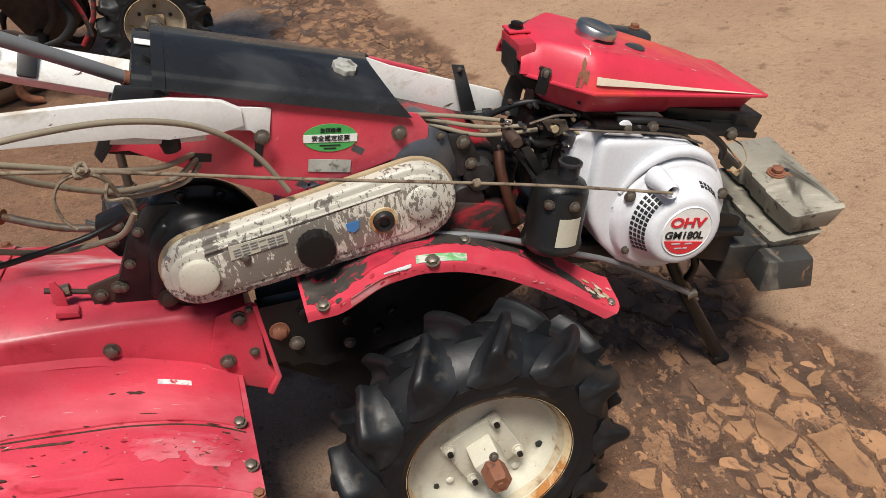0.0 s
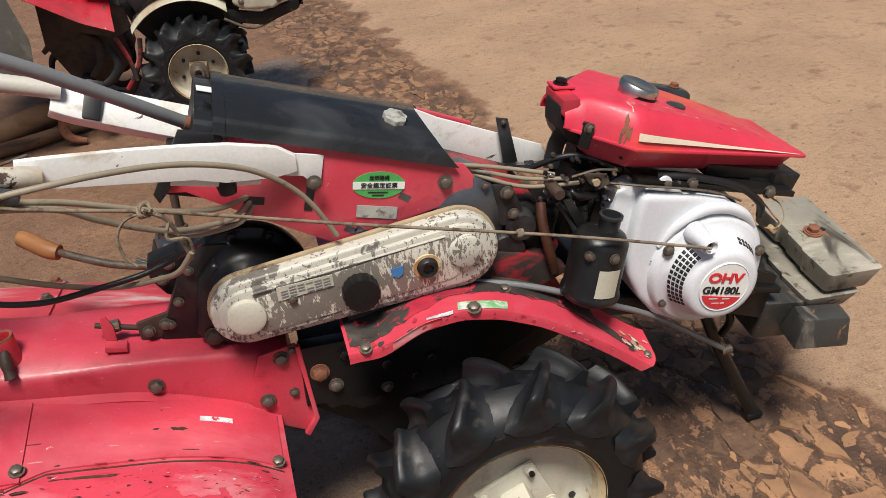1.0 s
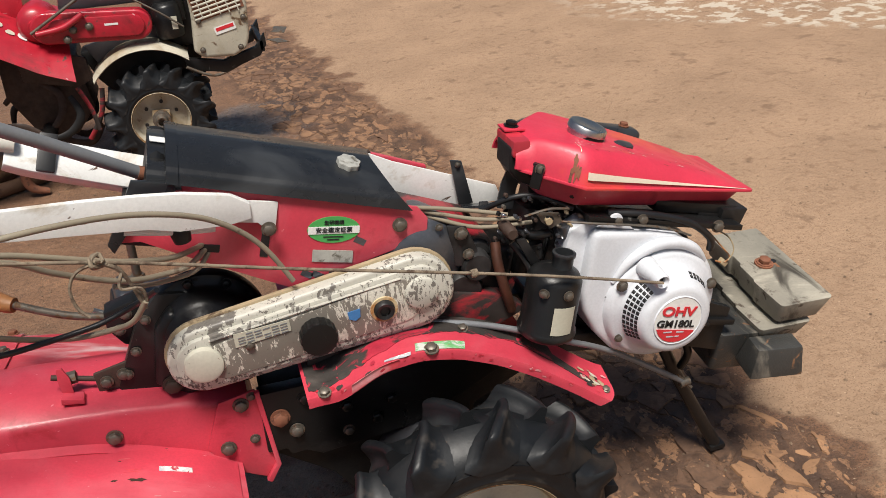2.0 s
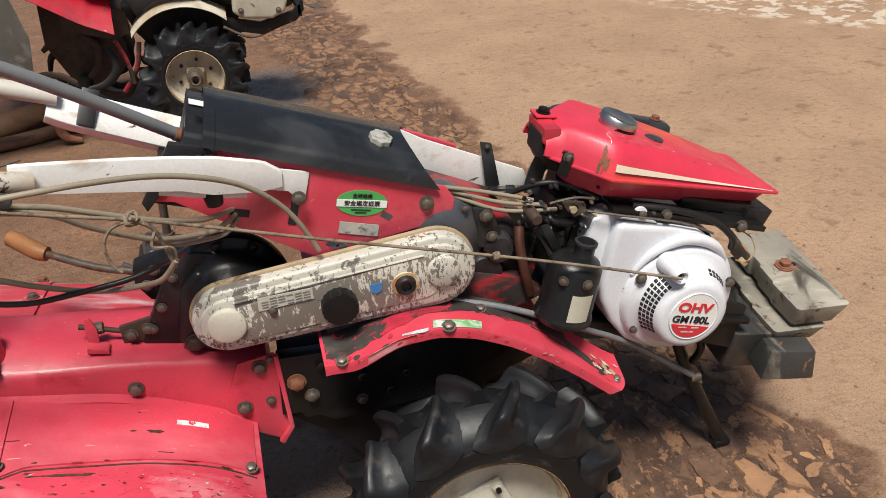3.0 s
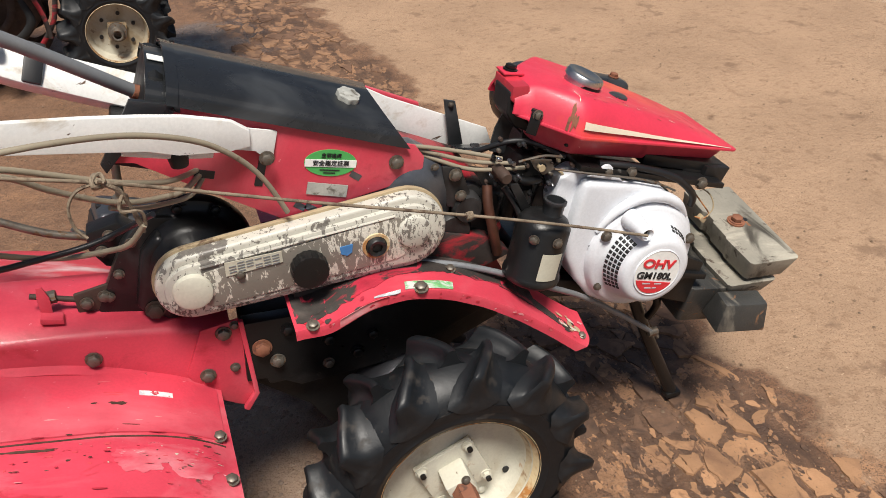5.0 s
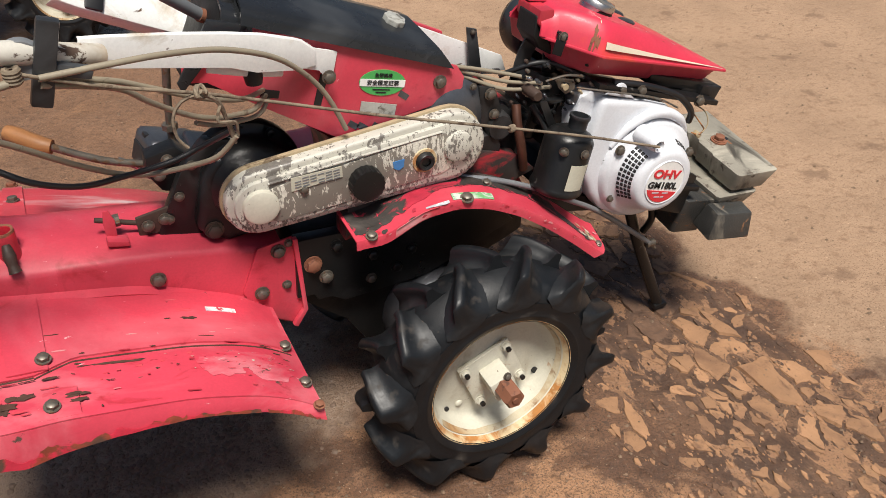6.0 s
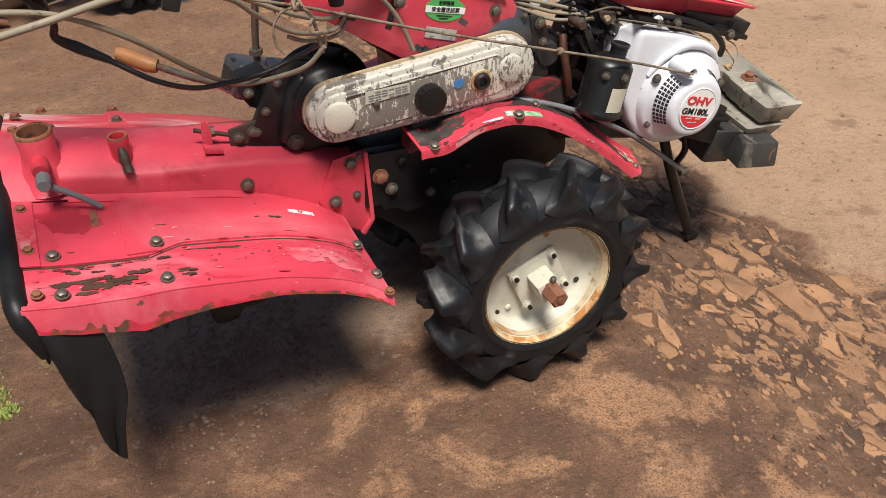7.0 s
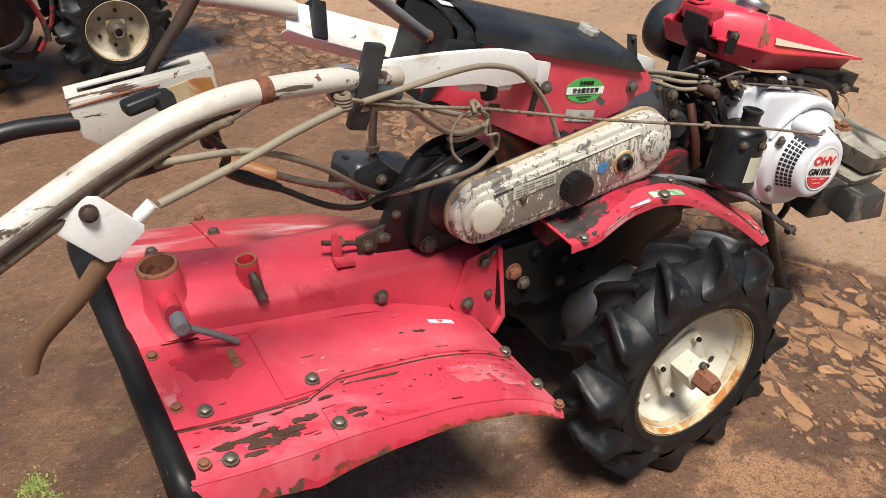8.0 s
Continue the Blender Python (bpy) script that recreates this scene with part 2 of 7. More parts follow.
TAN_PIECE = material("dry_tan_slab", (0.375, 0.203, 0.104), 0.9, var=0.24, scale=12, grain=330, bump=0.5, piece=0.55, wear=[((0.17, 0.088, 0.048), 7.0, 0.50, 0.20, 0.75, ONE), ((0.15, 0.078, 0.043), 30, 0.56, 0.14, 0.8, (1.3, 0.8, 1)), ((0.10, 0.055, 0.031), 120, 0.61, 0.08, 0.85, ONE)])
# damp brown slab, with the machine's shade painted into its dark colour
DAMP_SHADE_PIECE = material("damp_shaded_slab", (0.14, 0.077, 0.046), 0.75, var=0.35, scale=14, grain=260, bump=0.6, piece=0.5, wear=[((0.06, 0.034, 0.022), 22, 0.46, 0.14, 0.7, ONE), ((0.30, 0.165, 0.09), 30, 0.62, 0.10, 0.85, ONE)])
ROCK = material("broken_brown_rubble", (0.25, 0.138, 0.075), 0.88, var=0.35, scale=9, grain=200, bump=0.5, wear=[((0.14, 0.075, 0.045), 5, 0.46, 0.08, 0.8, ONE), ((0.13, 0.07, 0.042), 28, 0.50, 0.08, 0.85, ONE)])
PEBBLE = material("brown_pebbles", (0.19, 0.125, 0.08), 0.85, var=0.4, scale=3, bump=0.3)
CLOD = material("mud_clods", (0.15, 0.10, 0.07), 0.6, var=0.4, scale=12, bump=0.4)
LEAF = material("green_weeds", (0.22, 0.27, 0.06), 0.7, var=0.4, scale=25, bump=0.0)


# ---- mesh helpers ----
def smooth(bm, angle=47):
    bm.normal_update()
    for f in bm.faces:
        f.smooth = True
    for e in bm.edges:
        e.smooth = len(e.link_faces) == 2 and e.calc_face_angle(0.0) < radians(angle)
    return bm


def tidy(bm):
    bmesh.ops.recalc_face_normals(bm, faces=bm.faces)
    return bm


def bevel(bm, size, segments=2, angle=30):
    bm.normal_update()
    edges = [e for e in bm.edges if len(e.link_faces) == 2 and e.calc_face_angle(0.0) > radians(angle)]
    bmesh.ops.bevel(bm, geom=edges, offset=size, segments=segments, profile=0.6, affect="EDGES", clamp_overlap=True)
    return bm


def mesh_of(name, bm, mat):
    smooth(bm)
    me = bpy.data.meshes.new(name)
    bm.to_mesh(me)
    bm.free()
    me.materials.append(mat)
    return me


def hang(ob, parent):
    """Parent, with the child kept where it stands in the world."""
    if parent:
        ob.parent = parent
        ob.matrix_parent_inverse = base_of(parent).inverted()
    return ob


def base_of(ob):
    m = ob.matrix_basis.copy()
    return base_of(ob.parent) @ ob.matrix_parent_inverse @ m if ob.parent else m


def part(name, bm, mat, parent, label="", at=None):
    ob = new(name, bm if isinstance(bm, bpy.types.Mesh) else mesh_of(name, bm, mat))
    if at is not None:
        ob.matrix_basis = at
    hang(ob, parent)
    return tagged(ob, label) if label else ob


def join(*bms):
    out = bmesh.new()
    for b in bms:
        me = bpy.data.meshes.new("tmp")
        b.to_mesh(me)
        b.free()
        out.from_mesh(me)
        bpy.data.meshes.remove(me)
    return out


def turned(bm, m):
    bm.transform(m)
    return bm


def box(c, s, turn=None, bev=0.003, seg=2):
    bm = bmesh.new()
    bmesh.ops.create_cube(bm, size=1)
    bm.transform(Matrix.Diagonal((*s, 1)))
    if bev:
        bevel(bm, bev, seg)
    if turn:
        bm.transform(pose(0, 0, 0, *turn))
    bm.transform(Matrix.Translation(c))
    return bm


def prism(profile, y0, y1, bev=0.003, seg=2, axis="y"):
    """A polygon in x, z drawn out from y0 to y1 (axis z: polygon in x, y; axis x: polygon in y, z)."""
    def put(a, b, h):
        return {"y": (a, h, b), "z": (a, b, h), "x": (h, a, b)}[axis]
    bm = bmesh.new()
    low = [bm.verts.new(put(a, b, y0)) for a, b in profile]
    high = [bm.verts.new(put(a, b, y1)) for a, b in profile]
    n = len(profile)
    bm.faces.new(low), bm.faces.new(high)
    for i in range(n):
        bm.faces.new((low[i], low[(i + 1) % n], high[(i + 1) % n], high[i]))
    tidy(bm)
    if bev:
        bevel(bm, bev, seg)
    return bm


def lathe(rows, centre=(0, 0, 0), n=40, axis="y"):
    """Rows of (radius, height) turned round an axis through centre; a radius of 0 closes the end."""
    def put(r, h, a):
        u, v = r * math.cos(a), r * math.sin(a)
        p = {"y": (u, h, v), "z": (u, v, h), "x": (h, u, v)}[axis]
        return tuple(p[i] + centre[i] for i in range(3))
    bm = bmesh.new()
    rings = []
    for r, h in rows:
        rings.append([bm.verts.new(put(r, h, math.tau * i / n)) for i in range(n)] if r > 1e-6 else [bm.verts.new(put(0, h, 0))])
    for a, b in zip(rings, rings[1:]):
        for i in range(n):
            j = (i + 1) % n
            if len(a) == 1 and len(b) > 1:
                bm.faces.new((a[0], b[i], b[j]))
            elif len(b) == 1 and len(a) > 1:
                bm.faces.new((a[i], a[j], b[0]))
            elif len(a) > 1:
                bm.faces.new((a[i], a[j], b[j], b[i]))
    return tidy(bm)


def curve_points(points, steps=6):
    pts = [Vector(p) for p in points]
    if len(pts) == 2:
        return pts
    out = []
    for i in range(len(pts) - 1):
        p0, p1, p2, p3 = pts[max(i - 1, 0)], pts[i], pts[i + 1], pts[min(i + 2, len(pts) - 1)]
        for k in range(steps):
            t = k / steps
            out.append(0.5 * (2 * p1 + (p2 - p0) * t + (2 * p0 - 5 * p1 + 4 * p2 - p3) * t * t + (3 * p1 - p0 - 3 * p2 + p3) * t ** 3))
    return out + [pts[-1]]


def tube(points, radius, sides=10, steps=6, flat=1.0, straight=False):
    """A round bar along points; radius may be a list, one for each point."""
    pts = [Vector(p) for p in points] if straight else curve_points(points, steps)
    if isinstance(radius, (list, tuple)):
        k = [min(len(radius) - 1.001, i * (len(radius) - 1) / max(1, len(pts) - 1)) for i in range(len(pts))]
        rad = [radius[int(a)] * (1 - a % 1) + radius[int(a) + 1] * (a % 1) for a in k]
    else:
        rad = [radius] * len(pts)
    bm = bmesh.new()
    rings, side = [], None
    for i, p in enumerate(pts):
        d = (pts[min(i + 1, len(pts) - 1)] - pts[max(i - 1, 0)]).normalized()
        if side is None:
            side = d.cross(Vector((0, 0, 1)))
            side = side.normalized() if side.length > 1e-3 else Vector((0, 1, 0))
        side = (side - d * side.dot(d)).normalized()
        up = side.cross(d)
        rings.append([bm.verts.new(p + rad[i] * (side * math.cos(math.tau * j / sides) * flat + up * math.sin(math.tau * j / sides))) for j in range(sides)])
    for a, b in zip(rings, rings[1:]):
        for j in range(sides):
            bm.faces.new((a[j], a[(j + 1) % sides], b[(j + 1) % sides], b[j]))
    bm.faces.new(rings[0]), bm.faces.new(rings[-1])
    return tidy(bm)


def sheet(f, nu, nv, thick):
    """A bent plate: f(u, v) gives its upper face for u, v in 0..1; thick is measured along -normal."""
    grid = [[Vector(f(i / nu, j / nv)) for j in range(nv + 1)] for i in range(nu + 1)]
    bm = bmesh.new()
    def normal(i, j):
        a = grid[min(i + 1, nu)][j] - grid[max(i - 1, 0)][j]
        b = grid[i][min(j + 1, nv)] - grid[i][max(j - 1, 0)]
        return a.cross(b).normalized()
    top = [[bm.verts.new(grid[i][j]) for j in range(nv + 1)] for i in range(nu + 1)]
    low = [[bm.verts.new(grid[i][j] - normal(i, j) * thick) for j in range(nv + 1)] for i in range(nu + 1)]
    for i in range(nu):
        for j in range(nv):
            bm.faces.new((top[i][j], top[i + 1][j], top[i + 1][j + 1], top[i][j + 1]))
            bm.faces.new((low[i][j], low[i][j + 1], low[i + 1][j + 1], low[i + 1][j]))
    for j in range(nv):
        for i in (0, nu):
            bm.faces.new((top[i][j], top[i][j + 1], low[i][j + 1], low[i][j]))
    for i in range(nu):
        for j in (0, nv):
            bm.faces.new((top[i][j], top[i + 1][j], low[i + 1][j], low[i][j]))
    return tidy(bm)


def lerp_rows(rows, x):
    """Straight lines between rows of (x, value)."""
    if x <= rows[0][0]:
        return rows[0][1]
    for (a, p), (b, q) in zip(rows, rows[1:]):
        if x <= b:
            return p + (q - p) * (x - a) / (b - a)
    return rows[-1][1]


def soft_rows(rows, x):
    """A smooth line through rows of (x, value)."""
    d = (rows[-1][0] - rows[0][0]) / (len(rows) * 2.5)
    return sum(lerp_rows(rows, x + d * k) * w for k, w in ((-1, 1), (-0.5, 2), (0, 3), (0.5, 2), (1, 1))) / 9


def stadium(a, ra, b, rb, n=14):
    """The outline of a belt round two circles a and b, in x, z."""
    d = math.hypot(b[0] - a[0], b[1] - a[1])
    t = math.atan2(b[1] - a[1], b[0] - a[0])
    k = math.acos((ra - rb) / d)
    out = [(b[0] + rb * math.cos(t - k + 2 * k * i / n), b[1] + rb * math.sin(t - k + 2 * k * i / n)) for i in range(n + 1)]
    return out + [(a[0] + ra * math.cos(t + k + (math.tau - 2 * k) * i / n), a[1] + ra * math.sin(t + k + (math.tau - 2 * k) * i / n)) for i in range(n + 1)]


def hex_bolt(r, h=None, washer=True):
    """A hexagon bolt head that stands up along z from 0, with washer and thread end."""
    h = h or r * 0.8
    z0 = r * 0.22 if washer else 0
    head = lathe([(0, z0), (r * 0.96, z0), (r, z0 + 0.1 * h), (r, z0 + 0.8 * h), (r * 0.8, z0 + h), (0, z0 + h)], n=6, axis="z")
    if not washer:
        return head
    return join(head, lathe([(0, 0), (r * 1.3, 0), (r * 1.3, z0), (0, z0)], n=14, axis="z"))


BOLTS = {}


def bolt(at, r, parent, mat=None, normal=(0, -1, 0), name="bolt", label=""):
    mat = mat or STEEL
    key = (round(r, 4), mat.name)
    if key not in BOLTS:
        BOLTS[key] = mesh_of("bolt", hex_bolt(r), mat)
    turn = Vector(normal).to_track_quat("Z", "Y").to_matrix().to_4x4()
    spin = pose(0, 0, 0, 0, 0, (at[0] * 7919 + at[2] * 104729) % 60)
    return part(name, BOLTS[key], None, parent, label, Matrix.Translation(at) @ turn @ spin)


def text_mesh(body, size, mat, depth=0.0006, bold=0.0):
    cu = bpy.data.curves.new("letters", "FONT")
    cu.body, cu.size, cu.extrude, cu.offset = body, size, depth, bold
    cu.align_x, cu.align_y = "CENTER", "CENTER"
    ob = new("letters", cu)
    bpy.context.view_layer.update()
    me = bpy.data.meshes.new_from_object(ob.evaluated_get(bpy.context.evaluated_depsgraph_get()))
    bpy.data.objects.remove(ob)
    bpy.data.curves.remove(cu)
    me.materials.clear()
    me.materials.append(mat)
    return me


# ---- ground ----
def road_edge(y):
    return 1.197 - 0.1255 * y


def ground_height(x, y):
    if not (-4 < x < 5 and -3 < y < 8):
        return 0.0
    p = Vector((x, y, 0))
    d = road_edge(y) + 0.06 * noise.noise(p * 3.1) - x
    strip = min(1, max(0, d / 0.08)) * min(1, max(0, (0.95 - d) / 0.3))
    z = 0.006 * noise.noise(p * 1.3) + 0.0022 * noise.noise(p * 9)
    z += strip * (-0.006 + 0.007 * noise.noise(p * 14) + 0.004 * noise.noise(p * 31))
    return z - 0.004


def ground_material():
    m = bpy.data.materials.new("red_earth_yard")
    m.use_nodes = True
    nodes, link = m.node_tree.nodes, m.node_tree.links.new
    bsdf = nodes["Principled BSDF"]
    co = nodes.new("ShaderNodeTexCoord").outputs["Object"]

    def math_node(op, a, b=0.0, c=0.0):
        n = nodes.new("ShaderNodeMath")
        n.operation = op
        for i, v in enumerate((a, b, c)):
            if hasattr(v, "node"):
                link(v, n.inputs[i])
            else:
                n.inputs[i].default_value = v
        return n.outputs[0]

    def cloud(size, detail=6.0, stretch=(1, 1, 1), turn=0.0, distort=0.0):
        mp = nodes.new("ShaderNodeMapping")
        mp.inputs["Scale"].default_value, mp.inputs["Rotation"].default_value = stretch, (0, 0, turn)
        link(co, mp.inputs["Vector"])
        n = nodes.new("ShaderNodeTexNoise")
        n.inputs["Scale"].default_value, n.inputs["Detail"].default_value = size, detail
        n.inputs["Roughness"].default_value, n.inputs["Distortion"].default_value = 0.62, distort
        link(mp.outputs[0], n.inputs["Vector"])
        return n.outputs["Fac"]

    def ramp(v, a, b, c=0.0, d=1.0):
        r = nodes.new("ShaderNodeMapRange")
        r.interpolation_type = "SMOOTHSTEP"
        for i, k in enumerate((a, b, c, d)):
            r.inputs[i + 1].default_value = k
        link(v, r.inputs[0])
        return r.outputs[0]

    def blend(fac, a, b):
        mix = nodes.new("ShaderNodeMix")
        mix.data_type = "RGBA"
        for s, v in ((mix.inputs[0], fac), (mix.inputs[6], a), (mix.inputs[7], b)):
            if hasattr(v, "node"):
                link(v, s)
            else:
                s.default_value = v if isinstance(v, float) else (*v, 1)
        return mix.outputs[2]

    xyz = nodes.new("ShaderNodeSeparateXYZ")
    link(co, xyz.inputs[0])
    x, y = xyz.outputs[0], xyz.outputs[1]
    edge = math_node("ADD", math_node("MULTIPLY_ADD", y, 0.1255, x), -1.197)
    edge = math_node("ADD", edge, math_node("MULTIPLY_ADD", cloud(4.5), 0.5, -0.25))
    road = ramp(edge, -0.02, 0.05)
    # road: tan, with small dark scuffs
    tan = blend(ramp(cloud(2.2), 0.35, 0.65), ROAD_A, ROAD_B)
    tan = blend(ramp(cloud(7, 8, (1, 1, 1)), 0.575, 0.68, 0.0, 0.6), tan, ROAD_C)
    tan = blend(ramp(cloud(30, 8), 0.52, 0.68, 0.0, 0.5), tan, (0.19, 0.105, 0.058))
    tan = blend(ramp(cloud(220, 3), 0.52, 0.66, 0.0, 0.7), tan, (0.16, 0.088, 0.05))
    tan = blend(ramp(cloud(140, 2), 0.66, 0.74, 0.0, 0.6), tan, (0.6, 0.43, 0.29))
    # yard: damp brown earth over concrete, with dry tan patches
    earth = blend(ramp(cloud(5), 0.32, 0.68), EARTH_A, EARTH_B)
    earth = blend(ramp(math_node("ADD", y, math_node("MULTIPLY_ADD", cloud(2.5), 0.8, -0.4)), 1.7, 2.5, 0.0, 0.5), earth, (0.27, 0.15, 0.086))
    near = math_node("MULTIPLY", ramp(y, 1.35, 0.85), ramp(x, -0.6, 0.0))
    dry = math_node("ADD", cloud(4.2, 10, (1, 1, 1), 0.0, 0.5), math_node("MULTIPLY", near, 0.07))
    dry = ramp(dry, 0.575, 0.66)
    dry = math_node("MULTIPLY", dry, math_node("ADD", math_node("MULTIPLY", near, 0.42), 0.33))
    earth = blend(dry, earth, DRY)
    earth = blend(ramp(cloud(12, 9, (0.8, 1.2, 1), 0.4, 0.6), 0.56, 0.68, 0.0, 0.45), earth, (0.32, 0.175, 0.095))
    earth = blend(ramp(cloud(38, 8), 0.52, 0.66, 0.0, 0.45), earth, (0.06, 0.032, 0.019))
    earth = blend(ramp(cloud(240, 3), 0.5, 0.64, 0.0, 0.75), earth, (0.05, 0.028, 0.017))
    earth = blend(ramp(cloud(160, 2), 0.68, 0.74, 0.0, 0.7), earth, (0.45, 0.36, 0.26))
    # grey wet mud stain under the machine, painted lighter to lift its shadow
    spot = math_node("ADD", math_node("POWER", math_node("MULTIPLY", math_node("ADD", x, 0.27), 2.3), 2.0), math_node("POWER", math_node("MULTIPLY", math_node("ADD", y, -1.28), 3.7), 2.0))
    spot = ramp(math_node("ADD", spot, math_node("MULTIPLY_ADD", cloud(6), 2.0, -1.0)), 1.0, 0.55)
    earth = blend(math_node("MULTIPLY", spot, 0.85), earth, MUD_LIFTED)
    # wet patch by the far wheel, its sky sheen painted as lighter colour
    far = math_node("ADD", math_node("POWER", math_node("MULTIPLY", math_node("ADD", x, -0.05), 2.2), 2.0), math_node("POWER", math_node("MULTIPLY", math_node("ADD", y, -3.95), 2.2), 2.0))
    far = ramp(math_node("ADD", far, math_node("MULTIPLY_ADD", cloud(5), 2.4, -1.2)), 0.8, 0.3)
    earth = blend(math_node("MULTIPLY", far, 0.7), earth, (0.24, 0.195, 0.17))
    # moss near the rear
    moss = math_node("MULTIPLY", ramp(cloud(9), 0.62, 0.68), math_node("MULTIPLY", ramp(x, -0.62, -0.75), ramp(y, 2.2, 1.2)))
    earth = blend(math_node("MULTIPLY", moss, 0.35), earth, (0.26, 0.28, 0.07))
    # crushed strip along the road
    strip = math_node("MULTIPLY", ramp(edge, -0.02, -0.10), ramp(edge, -0.60, -0.42))
    rubble = blend(ramp(cloud(11, 8, (1.6, 0.7, 1)), 0.45, 0.6), (0.055, 0.03, 0.019), (0.13, 0.07, 0.04))
    earth = blend(math_node("MULTIPLY", strip, 0.75), earth, rubble)
    crumbs = math_node("MULTIPLY", ramp(cloud(13, 10, (1.5, 0.8, 1), 0.0, 0.3), 0.545, 0.565), math_node("MULTIPLY", strip, ramp(y, 6.0, 3.0, 0.35, 0.6)))
    earth = blend(crumbs, earth, DRY)
    earth = blend(ramp(cloud(210, 4), 0.52, 0.64, 0.0, 0.55), earth, (0.06, 0.033, 0.02))
    chalk = math_node("MULTIPLY", ramp(cloud(9, 8), 0.5, 0.56), math_node("MULTIPLY", ramp(math_node("ADD", math_node("MULTIPLY", x, 0.94), math_node("MULTIPLY", y, 0.8)), 5.55, 5.7), ramp(x, 2.0, 2.6)))
    tan = blend(math_node("MULTIPLY", chalk, 0.65), tan, (0.62, 0.56, 0.46))
    link(blend(road, earth, tan), bsdf.inputs["Base Color"])
    wet = ramp(cloud(7), 0.4, 0.65, 0.55, 0.85)
    wet = math_node("SUBTRACT", wet, math_node("MULTIPLY", spot, 0.33))
    wet = math_node("SUBTRACT", wet, math_node("MULTIPLY", far, 0.38))
    rough = nodes.new("ShaderNodeMix")
    link(road, rough.inputs[0]), link(wet, rough.inputs[2])
    rough.inputs[3].default_value = 0.85
    link(rough.outputs[0], bsdf.inputs["Roughness"])
    b = nodes.new("ShaderNodeBump")
    b.inputs["Strength"].default_value, b.inputs["Distance"].default_value = 0.8, 0.006
    grain = math_node("ADD", math_node("MULTIPLY", cloud(420, 3), 0.35), math_node("MULTIPLY", cloud(46, 9), 1.9))
    link(grain, b.inputs["Height"])
    link(b.outputs[0], bsdf.inputs["Normal"])
    return m


ROAD_A, ROAD_B, ROAD_C = (0.308, 0.198, 0.123), (0.373, 0.243, 0.152), (0.15, 0.086, 0.052)
EARTH_A, EARTH_B, DRY, MUD_LIFTED = (0.092, 0.045, 0.025), (0.182, 0.093, 0.050), (0.40, 0.215, 0.112), (0.235, 0.165, 0.118)


def lines(lo, hi, step, ends):
    n = round((hi - lo) / step)
    return [-e for e in reversed(ends)] + [lo + (hi - lo) * i / n for i in range(n + 1)] + list(ends)


def build_ground():
    xs = lines(-2.4, 3.6, 0.03, (6, 12, 30, 100, 600))
    ys = lines(-0.6, 6.4, 0.03, (9, 14, 30, 100, 600))
    verts = [(x, y, ground_height(x, y)) for y in ys for x in xs]
    w = len(xs)
    faces = [(j * w + i, j * w + i + 1, j * w + w + i + 1, j * w + w + i) for j in range(len(ys) - 1) for i in range(w - 1)]
    me = bpy.data.meshes.new("ground")
    me.from_pydata(verts, [], faces)
    me.polygons.foreach_set("use_smooth", [True] * len(faces))
    me.materials.append(ground_material())
    return tagged(new("ground", me), "red-brown damp earth yard beside a dusty tan road", "ground", kind="structure")


ground = build_ground()

# ---- walking tractor ----
CY = 1.19
tractor = tagged(new("walking_tractor"), "used red two-wheeled walking tractor with white engine and rotary tiller", "tractor")
tractor.matrix_basis = pose(0.2, CY, 0)


def mirror_y(bm):
    bm.transform(Matrix.Translation((0, 2 * CY, 0)) @ Matrix.Diagonal((1, -1, 1, 1)))
    bmesh.ops.reverse_faces(bm, faces=bm.faces)
    return bm


def carcass_mesh(centre, y_mid, half, r_rim, r_body):
    """The smooth body of a farm tyre, its axis along y."""
    rows = [(r_rim - 0.004, -0.90), (r_rim + 0.004, -0.94), (r_rim + 0.010, -1.0), (r_rim + 0.0125, -1.0), (r_rim + 0.014, -0.985), (r_rim + 0.026, -1.02), (r_rim + 0.038, -1.01), (r_body - 0.045, -0.985), (r_body - 0.036, -0.93), (r_body - 0.024, -0.80), (r_body - 0.013, -0.58), (r_body - 0.004, -0.28), (r_body, 0.0)]
    rows += [(r, -h) for r, h in reversed(rows[:-1])]
    return lathe([(r, h * half) for r, h in rows], (centre[0], y_mid, centre[1]), n=72)


